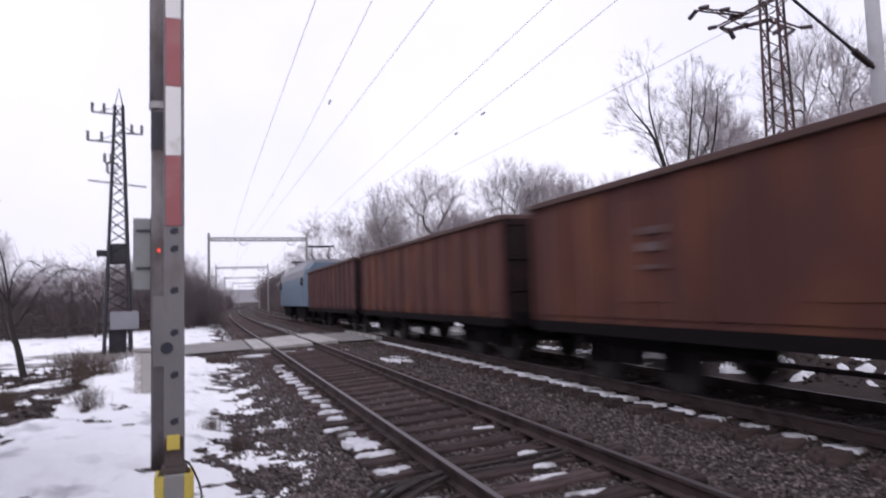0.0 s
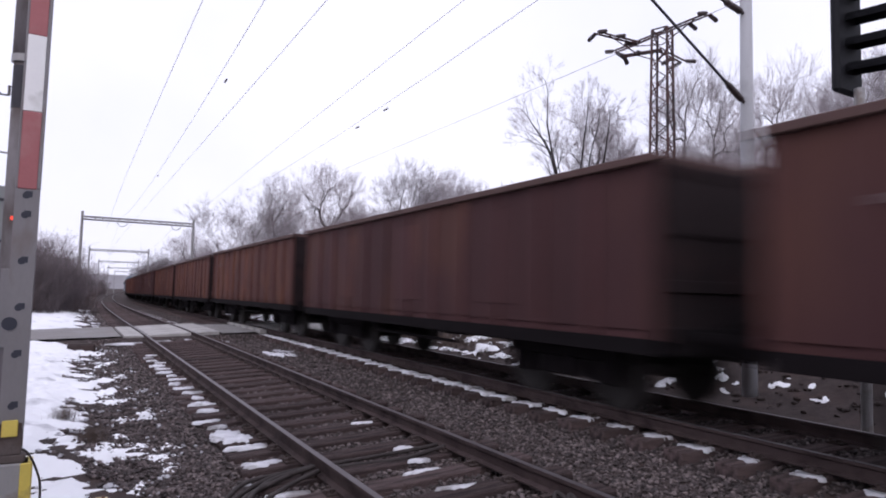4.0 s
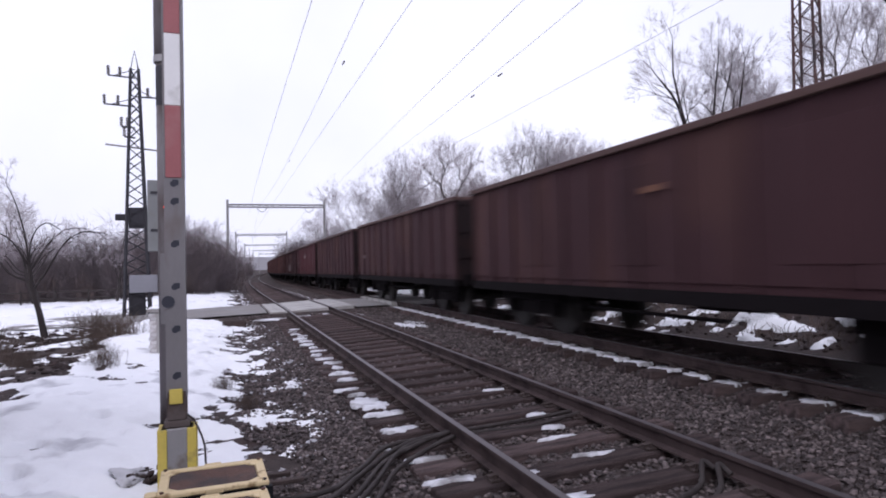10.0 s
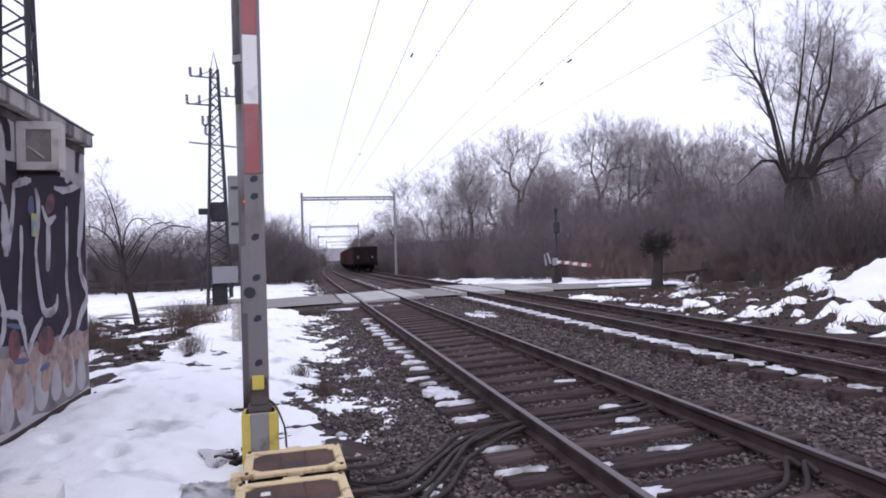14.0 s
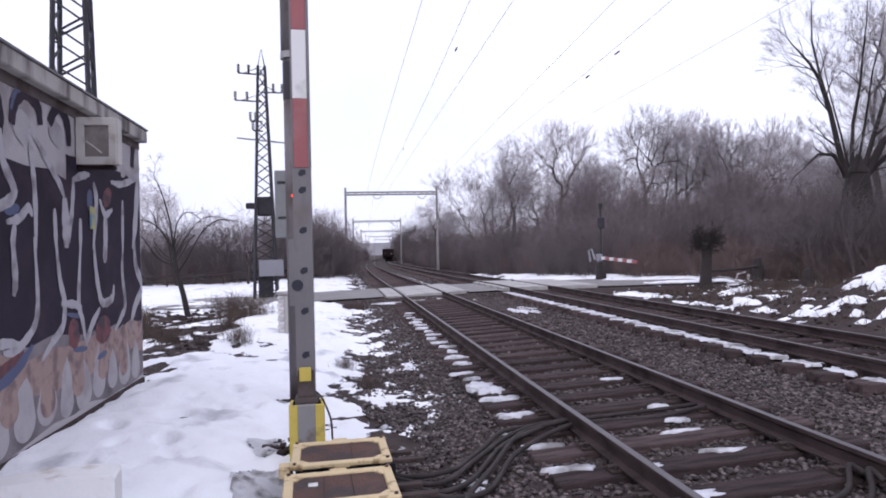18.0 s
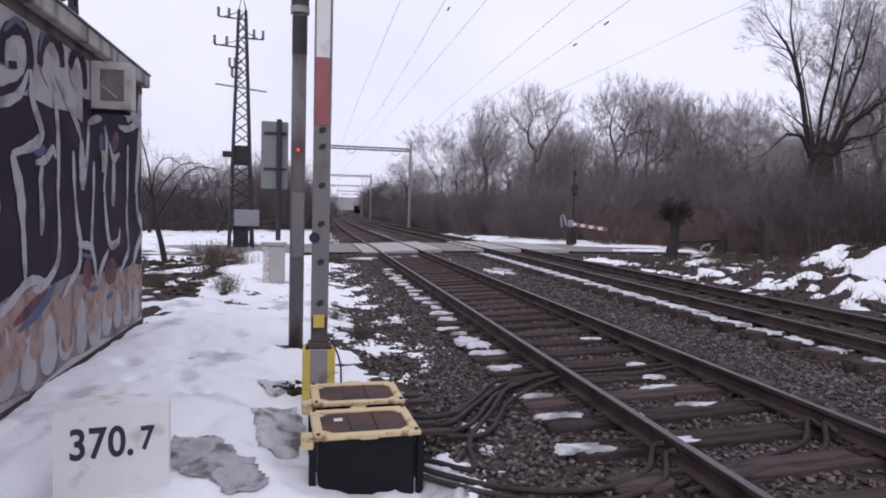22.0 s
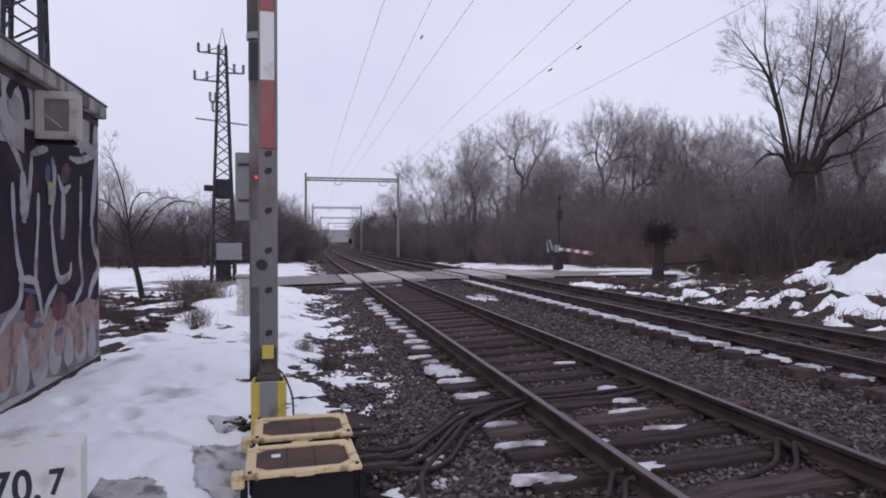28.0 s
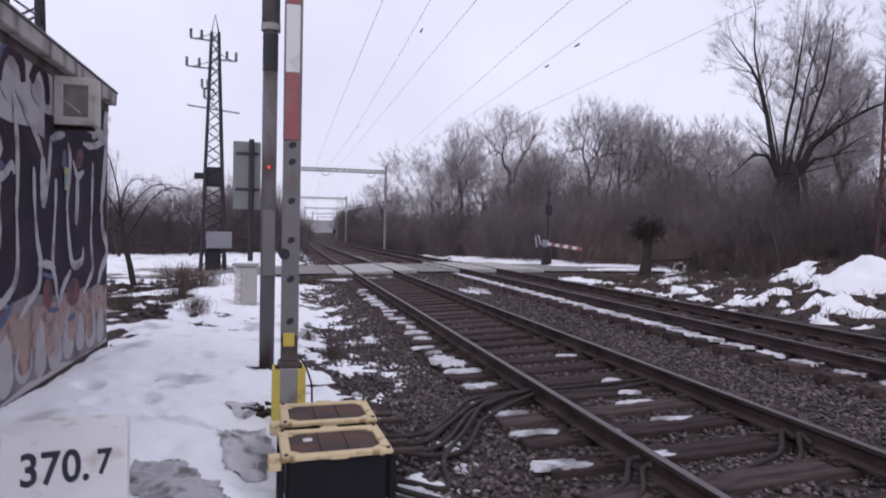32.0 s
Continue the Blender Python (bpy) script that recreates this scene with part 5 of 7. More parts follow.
box(bm, -4.76, 6.984, 2.64, -4.53, 6.989, 2.96)
part("mesh_panel", bm, M_GAUZE, ac, "brown-grey gauze panel set into the front")
bm = bmesh.new()
sweep(bm, [(-4.75, 6.981, 2.80), (-4.66, 6.981, 2.73), (-4.60, 6.981, 2.68)], 0.008, 5)
part("torn_strip", bm, M_CASING, ac, "pale torn strip of gauze")
# added dark strip that stands for the shade under the unit
bm = bmesh.new()
box(bm, -4.85, 7.0, 2.52, -4.50, 7.12, 2.557, 0.006)
part("bracket", bm, M_SHADEBLACK, ac, "near-black strip for the shade under the unit")

# ---- open wagons ----
def wagon_master(M_WAGON):
    t = thing("open_wagon", "rust-brown steel open freight wagon", "freight wagon", "wagons of the train")
    L, W, Z0, Z1 = 12.3, 1.40, 0.97, 3.0
    bm = bmesh.new()
    box(bm, -W, -L / 2, Z0, W, L / 2, Z0 + 0.12)
    part("floor", bm, M_WAGON, t)
    for sx in (-1, 1):
        bm = bmesh.new()
        box(bm, sx * W - 0.03, -L / 2, Z0 + 0.12, sx * W + 0.03, L / 2, Z1)
        side = part("side_wall", bm, M_WAGON, t)
        for k in range(13):
            y = -L / 2 + 0.08 + k * (L - 0.16) / 12
            bm = bmesh.new()
            w = 0.07 if k not in (0, 12) else 0.05
            box(bm, sx * (W + 0.03), y - w, Z0 + 0.02, sx * (W + 0.085), y + w, Z1, 0.012)
            part("rib", bm, M_WAGON, side)
        bm = bmesh.new()
        box(bm, sx * (W + 0.03) - (0.05 if sx > 0 else 0.09), -L / 2 - 0.06, Z1, sx * (W + 0.03) + (0.09 if sx > 0 else 0.05), L / 2 + 0.06, Z1 + 0.10, 0.012)
        part("top_rail", bm, M_WAGONTOP, t, "worn rusty top rail")
        bm = bmesh.new()
        box(bm, sx * (W + 0.04), -L / 2, Z0 - 0.16, sx * (W + 0.075), L / 2, Z0 + 0.02)
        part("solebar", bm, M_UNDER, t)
        for k, y in enumerate((-3.05, 0.0, 3.05)):
            bm = bmesh.new()
            box(bm, sx * (W + 0.032), y - 0.42, Z0 + 0.35, sx * (W + 0.05), y + 0.42, Z1 - 0.25, 0.006)
            part("door_panel", bm, M_WAGON, t)
    for sy in (-1, 1):
        # the shade between wagons is put into the end walls' near-black colour
        bm = bmesh.new()
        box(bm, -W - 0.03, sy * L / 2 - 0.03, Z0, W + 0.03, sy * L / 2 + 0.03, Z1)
        end = part("end_wall", bm, M_SHADEBLACK, t, "end wall painted dark for the shade of the gap")
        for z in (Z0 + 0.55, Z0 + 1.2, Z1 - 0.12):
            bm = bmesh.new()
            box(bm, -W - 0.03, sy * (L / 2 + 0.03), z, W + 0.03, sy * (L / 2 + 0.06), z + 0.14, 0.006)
            part("end_rib", bm, M_SHADEBLACK, end)
        bm = bmesh.new()
        box(bm, -W - 0.1, sy * (L / 2) - 0.06, Z1, W + 0.1, sy * L / 2 + 0.08, Z1 + 0.10, 0.012)
        part("top_rail", bm, M_WAGONTOP, t)
        bm = bmesh.new()
        box(bm, -1.3, sy * (L / 2 - 0.1), 0.82, 1.3, sy * (L / 2 + 0.12), 1.12, 0.01)
        part("headstock", bm, M_UNDER, t)
        for sx in (-1, 1):
            bm = bmesh.new()
            y0 = sy * (L / 2 + 0.1)
            tube(bm, (sx * 0.875, y0, 1.0), (sx * 0.875, y0 + sy * 0.38, 1.0), 0.08, 0.08, 10)
            tube(bm, (sx * 0.875, y0 + sy * 0.38, 1.0), (sx * 0.875, y0 + sy * 0.44, 1.0), 0.22, 0.22, 14)
            part("buffer", bm, M_UNDER, t)
        bm = bmesh.new()
        tube(bm, (0, sy * (L / 2 + 0.1), 0.98), (0, sy * (L / 2 + 0.5), 0.92), 0.05, 0.05, 6)
        part("coupling_hook", bm, M_UNDER, t)
        bm = bmesh.new()
        tube(bm, (-0.45, sy * 4.05, 0.75), (-0.45, sy * 4.05, 1.05), 0.25, 0.25, 10)
        box(bm, -1.05, sy * 4.05 - 0.25, 0.55, 1.05, sy * 4.05 + 0.25, 0.8, 0.02)
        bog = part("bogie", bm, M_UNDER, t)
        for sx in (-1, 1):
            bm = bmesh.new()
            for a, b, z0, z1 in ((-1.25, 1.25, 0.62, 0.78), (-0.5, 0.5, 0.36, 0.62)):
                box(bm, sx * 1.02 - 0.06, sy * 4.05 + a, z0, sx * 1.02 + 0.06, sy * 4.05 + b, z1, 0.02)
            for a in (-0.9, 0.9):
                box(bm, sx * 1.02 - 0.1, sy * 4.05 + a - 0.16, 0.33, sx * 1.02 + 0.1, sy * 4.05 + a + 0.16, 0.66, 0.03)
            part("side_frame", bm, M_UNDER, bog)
        for a in (-0.9, 0.9):
            bm = bmesh.new()
            yc = sy * 4.05 + a
            tube(bm, (-0.7, yc, 0.46), (0.7, yc, 0.46), 0.08, 0.08, 8)
            part("axle", bm, M_WHEEL, bog)
            for sx in (-1, 1):
                bm = bmesh.new()
                tube(bm, (sx * 0.69, yc, 0.46), (sx * 0.82, yc, 0.46), 0.464, 0.464, 24)
                tube(bm, (sx * 0.66, yc, 0.46), (sx * 0.69, yc, 0.46), 0.485, 0.485, 24)
                part("wheel", bm, M_WHEEL, bog)
    bm = bmesh.new()
    box(bm, -0.25, -L / 2 + 0.2, 0.85, 0.25, L / 2 - 0.2, 1.06)
    tube(bm, (0.6, -0.5, 0.75), (0.6, 0.6, 0.75), 0.2, 0.2, 10)
    box(bm, -0.9, -1.2, 0.7, -0.4, -0.4, 1.0, 0.02)
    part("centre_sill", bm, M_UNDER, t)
    for sx in (-1, 1):
        bm = bmesh.new()
        sweep(bm, [(sx * 1.25, -2.6, 1.0), (sx * 1.22, -1.6, 0.62), (sx * 1.22, 1.6, 0.62), (sx * 1.25, 2.6, 1.0)], 0.03, 6)
        part("truss_rod", bm, M_UNDER, t)
    return t


PITCH, SPEED, REAR_AT_11 = 13.5, 21.96, 9.41
FAR_X, FAR_Z = FAR
TIMES = [0, 0.5, 1, 1.5, 2, 2.5, 3, 3.5, 4, 5, 6, 7, 8, 9, 10, 10.5, 11, 11.5, 12, 12.5, 13, 14, 15, 16, 17, 18, 19, 20, 21, 22, 23, 24, 25, 26, 27, 28, 29, 30, 31, 32]
masters = {"maroon": wagon_master(M_WAGONDARK), "brown": wagon_master(M_WAGON), "dull": wagon_master(M_WAGONDULL), "red": wagon_master(M_WAGONRED)}
PAINT = {0: "dull", 1: "dull", 2: "dull", 3: "dull", 4: "red", 5: "dull", 12: "brown", 13: "brown", 14: "brown", 17: "brown", 18: "brown"}
wagons, placed = [], set()
for k in range(20):
    paint = PAINT.get(k, "maroon")
    wagons.append(copy_thing(masters[paint], Matrix()) if paint in placed else masters[paint])
    placed.add(paint)
for k, w in enumerate(wagons):
    if PAINT.get(k) == "dull":
        tagged(w, "dull sooty brown steel open freight wagon")
    elif PAINT.get(k) == "red":
        tagged(w, "dull red steel open freight wagon with chalked panels")

# markings that set single wagons apart
def marking(w, y, z, ly, lz, material, label, name="marking"):
    bm = bmesh.new()
    box(bm, -1.497, y - ly / 2, z - lz / 2, -1.487, y + ly / 2, z + lz / 2)
    part(name, bm, material, w, label)


M_FADED = mat("faded_chalk_lettering", (0.125, 0.092, 0.092), 0.8, 0, 0.3, 9, 40, 0.1, (0.06, 0.028, 0.03), 0.55, 6)
M_RUSTPATCH = mat("orange_rust_patch", (0.17, 0.075, 0.04), 0.85, 0, 0.3, 6, 40, 0.1, (0.08, 0.035, 0.03), 0.5, 5)
for k, y, z, ly, lz in ((4, 4.7, 1.85, 0.5, 0.16), (4, 4.75, 1.58, 0.55, 0.06), (6, -0.4, 2.30, 0.55, 0.08), (16, -0.4, 2.60, 0.45, 0.07), (17, 2.8, 2.30, 0.5, 0.10), (17, 2.8, 2.08, 0.42, 0.12), (17, 2.8, 1.80, 0.45, 0.06),
                        (10, 4.9, 2.3, 0.4, 0.08), (8, 4.8, 1.85, 0.45, 0.1), (2, 4.8, 1.75, 0.45, 0.12), (0, 3.2, 2.1, 0.6, 0.07)):
    marking(wagons[k], y, z, ly, lz, M_FADED, "faded pale lettering panel")
M_CHALK = mat("pale_chalk_panel", (0.23, 0.185, 0.18), 0.85, 0, 0.3, 5, 40, 0.1, (0.12, 0.075, 0.08), 0.4, 4)
marking(wagons[4], -0.35, 2.27, 0.85, 0.22, M_CHALK, "pale chalky panel")
for j in range(5):
    marking(wagons[5], -1.1 + 0.55 * j, 1.55, 0.34, 0.62, M_FADED, "faded pale lettering panel")
for k, y, z, ly, lz in ((12, 4.5, 2.5, 0.5, 0.16), (1, -0.5, 2.37, 0.45, 0.09), (14, 2.0, 2.2, 0.5, 0.2), (15, -2.5, 1.9, 0.4, 0.3), (17, -1.5, 2.3, 0.5, 0.1)):
    marking(wagons[k], y, z, ly, lz, M_RUSTPATCH, "orange rust patch", "rust_patch")
for sx in (-0.85, 0.85):
    bm = bmesh.new()
    box(bm, sx - 0.11, -6.30, 1.64, sx + 0.11, -6.27, 1.92, 0.004)
    pl = part("tail_plate", bm, M_PLATEWHITE, wagons[0], "white and red tail plate")
    bm = bmesh.new()
    flat(bm, [(sx - 0.10, -6.304, 1.65), (sx, -6.304, 1.78), (sx - 0.10, -6.304, 1.91)])
    flat(bm, [(sx + 0.10, -6.304, 1.65), (sx + 0.10, -6.304, 1.91), (sx, -6.304, 1.78)])
    part("red_triangle", bm, M_RUST, pl, "dull red triangles")
tagged(wagons[0], "rust-brown open freight wagon at the tail with two white plates")

# ---- electric locomotive ----
loco = thing("electric_locomotive", "blue electric locomotive with grey roof and raised pantograph", "locomotive")
bm = bmesh.new()
prof = [(-1.45, 1.1), (-1.45, 2.5), (-1.38, 3.35), (-1.0, 3.75), (1.0, 3.75), (1.38, 3.35), (1.45, 2.5), (1.45, 1.1)]
prism(bm, [(a * 0.93, b) for a, b in prof], [(Vector((0, -7.6, 0)), Vector((0.95, 0, 0)), Vector((0, 0, 1))), (Vector((0, -6.9, 0)), Vector((1.08, 0, 0)), Vector((0, 0, 1))), (Vector((0, 6.9, 0)), Vector((1.08, 0, 0)), Vector((0, 0, 1))), (Vector((0, 7.6, 0)), Vector((0.95, 0, 0)), Vector((0, 0, 1)))])
part("body", bm, M_LOCO, loco, "blue painted body")
bm = bmesh.new()
prism(bm, [(-1.0, 3.72), (-0.9, 4.0), (0.9, 4.0), (1.0, 3.72)], [(Vector((0, -6.6, 0)), Vector((1, 0, 0)), Vector((0, 0, 1))), (Vector((0, 6.6, 0)), Vector((1, 0, 0)), Vector((0, 0, 1)))])
part("roof", bm, M_LOCOGREY, loco, "grey roof")
for sx in (-1, 1):
    bm = bmesh.new()
    prism(bm, [(sx * 1.44, 2.95), (sx * 1.42, 3.4), (sx * 1.05, 3.86), (sx * 0.95, 3.8), (sx * 1.3, 3.3)], [(Vector((0, y, 0)), Vector((1, 0, 0)), Vector((0, 0, 1))) for y in (-6.7, 6.7)])
    part("louvre_band", bm, M_LOCOGREY, loco, "grey louvred band under the roof edge")
for sy in (-1, 1):
    for sx in (-0.55, 0.55):
        bm = bmesh.new()
        box(bm, sx - 0.45, sy * 7.56 - 0.08, 2.35, sx + 0.45, sy * 7.56 + 0.08, 3.1, 0.02)
        part("windscreen", bm, M_GLASS, loco, "dark windscreen")
    bm = bmesh.new()
    box(bm, -1.25, sy * 4.0 - 1.9, 0.35, 1.25, sy * 4.0 + 1.9, 1.12, 0.06)
    bog = part("bogie", bm, M_UNDER, loco)
    for a in (-1.4, 1.4):
        for sx in (-1, 1):
            bm = bmesh.new()
            tube(bm, (sx * 0.68, sy * 4.0 + a, 0.6), (sx * 0.82, sy * 4.0 + a, 0.6), 0.604, 0.604, 24)
            part("wheel", bm, M_WHEEL, bog)
    for sx in (-1, 1):
        bm = bmesh.new()
        tube(bm, (sx * 0.875, sy * 7.5, 1.03), (sx * 0.875, sy * 8.1, 1.03), 0.1, 0.1, 10)
        tube(bm, (sx * 0.875, sy * 8.1, 1.03), (sx * 0.875, sy * 8.16, 1.03), 0.24, 0.24, 12)
        part("buffer", bm, M_UNDER, loco)
for sx in (-1, 1):
    for y in (-6.2, 6.2):
        bm = bmesh.new()
        box(bm, sx * 1.47 - 0.12, y - 0.35, 2.4, sx * 1.47 + 0.0, y + 0.35, 2.9, 0.02)
        part("side_window", bm, M_GLASS, loco)
bm = bmesh.new()
for y in (-4.4, 4.4):
    for sx in (-0.5, 0.5):
        for a, b in (((sx, y - 0.8, 4.0), (sx, y + 0.5, 4.4)), ((sx, y + 0.5, 4.4), (sx * 1.2, y - 0.4, 4.92 if y < 0 else 4.45))):
            tube(bm, a, b, 0.05, 0.045, 5)
    z = 4.96 if y < 0 else 4.5
    tube(bm, (-0.85, y - 0.4, z), (0.85, y - 0.4, z), 0.07, 0.07, 6)
part("pantograph", bm, M_DARKSTEEL, loco, "raised pantograph")
for y in (-2.0, 0.4, 2.4):
    bm = bmesh.new()
    box(bm, -0.55, y - 0.7, 4.0, 0.55, y + 0.7, 4.3, 0.05)
    part("roof_box", bm, M_LOCOGREY, loco)


# ---- bare winter trees ----
def tubes_mesh(name, segs, material, sides=3):
    s = np.array([(*p, *q, a, b) for p, q, a, b in segs], float)
    p, q, r0, r1 = s[:, :3], s[:, 3:6], s[:, 6:7], s[:, 7:8]
    d = q - p
    d /= np.linalg.norm(d, axis=1, keepdims=True) + 1e-9
    ref = np.where(np.abs(d[:, 2:3]) > 0.8, [[1.0, 0, 0]], [[0, 0, 1.0]])
    a = np.cross(d, ref)
    a /= np.linalg.norm(a, axis=1, keepdims=True)
    b = np.cross(d, a)
    rings = []
    for c, r in ((p, r0), (q, r1)):
        for i in range(sides):
            w = 2 * math.pi * i / sides
            rings.append(c + r * (math.cos(w) * a + math.sin(w) * b))
    v = np.stack(rings, 1).reshape(-1, 3)
    n = np.arange(len(s))[:, None, None] * 2 * sides
    f = np.array([[i, (i + 1) % sides, sides + (i + 1) % sides, sides + i] for i in range(sides)])
    return raw_mesh(name, v, (n + f[None]).reshape(-1, 4), material, sides > 4)


def shake(rnd, s, up=0.0):
    return Vector((rnd.gauss(0, s), rnd.gauss(0, s), rnd.gauss(0, s) + up))


def spray(rnd, p, d, length, out, n=6, thin=0.009, droop=0.0):
    """Fine twigs at the end of a branch."""
    for _ in range(n):
        e = (d + shake(rnd, 0.38, 0.12 - droop)).normalized()
        ln = length * rnd.uniform(0.5, 1.1)
        m, q = p + e * ln * 0.5, p + e * ln + Vector((0, 0, -droop * ln * 0.5))
        out[4] += [(tuple(p), tuple(m), thin, thin * 0.8), (tuple(m), tuple(q), thin * 0.8, thin * 0.4)]
        for _ in range(2):
            g = m.lerp(q, rnd.uniform(0, 0.8))
            out[4].append((tuple(g), tuple(g + (e + shake(rnd, 0.5, 0.1 - droop)).normalized() * ln * rnd.uniform(0.3, 0.55)), thin * 0.7, thin * 0.35))


def fork(rnd, p, d, length, r, level, depth, out, angle, lift, ratio=0.80, thin=0.009, droop=0.0, three=0.35):
    """A limb that divides again and again: 0 trunk, 1 to 3 limbs, 4 twigs."""
    q, dirn, r0 = Vector(p), Vector(d).normalized(), r
    for k in range(3):
        dirn = (dirn + shake(rnd, 0.09)).normalized()
        e = q + dirn * length / 3
        r1 = max(thin, r * (1 - 0.12 * (k + 1)))
        out[min(level, 3) if r > 2.2 * thin else 4].append((tuple(q), tuple(e), r0, r1))
        if level >= 2 and rnd.random() < 0.5:
            side = dirn.orthogonal().normalized()
            side.rotate(Matrix.Rotation(rnd.uniform(0, 6.283), 3, dirn))
            spray(rnd, e, (dirn * 0.5 + side).normalized(), length * 0.6, out, 2, thin, droop)
        q, r0 = e, r1
    if level >= depth:
        spray(rnd, q, dirn, length * 0.95, out, 6, thin, droop)
        return
    n = 3 if rnd.random() < three else 2
    turn = rnd.uniform(0, 6.283)
    side = dirn.orthogonal().normalized()
    for j in range(n):
        s = side.copy()
        s.rotate(Matrix.Rotation(turn + 6.283 * j / n + rnd.uniform(-0.4, 0.4), 3, dirn))
        a = radians(angle) * rnd.uniform(0.55, 1.25) * (0.7 if j == 0 else 1.1)
        nd = dirn * math.cos(a) + s * math.sin(a) + Vector((0, 0, lift))
        fork(rnd, q, nd, length * ratio * rnd.uniform(0.82, 1.12), r1 * (0.80 if j == 0 else 0.66), level + 1, depth, out, angle, lift, ratio, thin, droop, three)


def fork_tree(seed, h, r, depth, angle, lift, bole=0.36, stems=1, ratio=0.80, thin=0.009, lean=0.05):
    """Grow a tree and fit it to the height h."""
    rnd = random.Random(seed)
    out = [[] for _ in range(5)]
    for s in range(stems):
        d = Vector((rnd.gauss(0, lean), rnd.gauss(0, lean), 1)) if stems == 1 else Vector((0.38 * math.cos(2.3 * s + 0.4), 0.38 * math.sin(2.3 * s + 0.4), 1))
        fork(rnd, (0.15 * math.cos(2.3 * s) * (stems > 1), 0.15 * math.sin(2.3 * s) * (stems > 1), -0.3), d, h * bole, r, 0, depth, out, angle, lift, ratio, thin)
    k = h / max(q[2] for _, q, _, _ in out[4])
    return [[(tuple(k * c for c in p), tuple(k * c for c in q), a, b) for p, q, a, b in level] for level in out]


def crown_tree(seed, h, r, rx, bole, n, thin=0.0065, low=0.42):
    """A trunk whose limbs divide again and again to fill a rounded crown of the half width rx, between low * h and h."""
    rnd = random.Random(seed)
    out = [[] for _ in range(5)]
    zc, rz = h * (1 + low) / 2, h * (1 - low) / 2
    tips = []
    while len(tips) < n:
        v = Vector((rnd.gauss(0, 1), rnd.gauss(0, 1), rnd.gauss(0.25, 1))).normalized() * rnd.uniform(0.12, 1) ** 0.4
        bulge = 1 + 0.16 * math.sin(3 * math.atan2(v.y, v.x) + seed) + 0.12 * math.sin(5 * v.z + seed)
        tips.append(Vector((v.x * rx * bulge, v.y * rx * bulge, zc + v.z * rz * 0.93)))

    def divide(p, d, group, rad, level):
        c = sum(group, Vector()) / len(group)
        if len(group) == 1:
            m = p.lerp(c, 0.5) + shake(rnd, 0.08 * (c - p).length)
            out[3 if rad > 0.02 else 4] += [(tuple(p), tuple(m), rad, rad * 0.8), (tuple(m), tuple(c), rad * 0.8, thin)]
            away = (c - Vector((0, 0, zc - rz * 0.6))).normalized()
            spray(rnd, c, (away + (c - m).normalized() * 0.6 + Vector((0, 0, 0.25))).normalized(), 0.075 * h, out, 7, thin)
            spray(rnd, m, ((c - m).normalized() + shake(rnd, 0.6)).normalized(), 0.06 * h, out, 3, thin)
            return
        way = (c - p)
        e = p + way * (0.42 if level else 0.25) + shake(rnd, 0.05 * way.length)
        m = p.lerp(e, 0.5) + d * 0.08 * way.length + shake(rnd, 0.02 * way.length)
        r1 = rad * 0.92
        out[min(3, max(1, level))] += [(tuple(p), tuple(m), rad, (rad + r1) / 2), (tuple(m), tuple(e), (rad + r1) / 2, r1)]
        a = group[rnd.randrange(len(group))]
        a = max(group, key=lambda t: (t - a).length)
        b = max(group, key=lambda t: (t - a).length)
        one = [t for t in group if (t - a).length <= (t - b).length]
        two = [t for t in group if (t - a).length > (t - b).length]
        for half in (one, two):
            if half:
                share = max(thin * 1.2, r1 * (len(half) / len(group)) ** 0.46)
                divide(e, (e - m).normalized(), half, share, level + 1)

    foot = Vector((0, 0, -0.3))
    for k in range(4):
        e = Vector((rnd.gauss(0, 0.05), rnd.gauss(0, 0.05), h * bole * (k + 1) / 4))
        out[0].append((tuple(foot), tuple(e), r * (1.25 if k == 0 else 1 - 0.06 * k), r * (1 - 0.06 * (k + 1))))
        foot = e
    divide(foot, Vector((0, 0, 1)), tips, r * 0.76, 0)
    return out


def tree(name, label, category, group, parts_, m, bark, twig):
    t = thing(name, label, category, group, m=m)
    part("trunk", tubes_mesh("trunk", parts_[0], bark, 8), None, t)
    tagged(part("branchwork", tubes_mesh("branchwork", parts_[1] + parts_[2] + parts_[3], bark, 5), None, t), kind="stuff")
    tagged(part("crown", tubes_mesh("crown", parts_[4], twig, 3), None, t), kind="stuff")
    return t


def stand(proto, x, y, h, turn=0.0, wide=1.0, base=14.0):
    """A copy of a tree on the ground at x, y, grown to the height h."""
    s = h / base
    return copy_thing(proto, pose(x, y, float(ground_z(x, y)) - 0.1, 0, 0, turn) @ Matrix.Diagonal((s * wide, s * wide, s, 1)))


WOOD = "trees of the wood"
dome = tree("bare_tree", "round-crowned leafless tree above the winter scrub", "tree", WOOD, crown_tree(11, 13.1, 0.26, 3.5, 0.42, 300), pose(18.7, 58, -0.4) @ Matrix.Diagonal((1.05, 1.05, 1.09, 1)), M_BARK, M_TWIG)
broad = tree("bare_tree", "broad leafless tree with a wide crown painted misty pale", "tree", WOOD, crown_tree(23, 13.1, 0.26, 3.8, 0.32, 340, 0.0065, 0.36), pose(29.8, 62, -0.3) @ Matrix.Diagonal((1.15, 1.15, 1.27, 1)), M_BARK, M_TWIG)
slim = tree("bare_tree", "slender leafless tree with upswept branches", "tree", WOOD, crown_tree(37, 13.1, 0.19, 2.3, 0.38, 220, 0.0065, 0.34), pose(15.6, 64, -0.3) @ Matrix.Diagonal((1.0, 1.0, 1.05, 1)), M_BARK, M_TWIG)
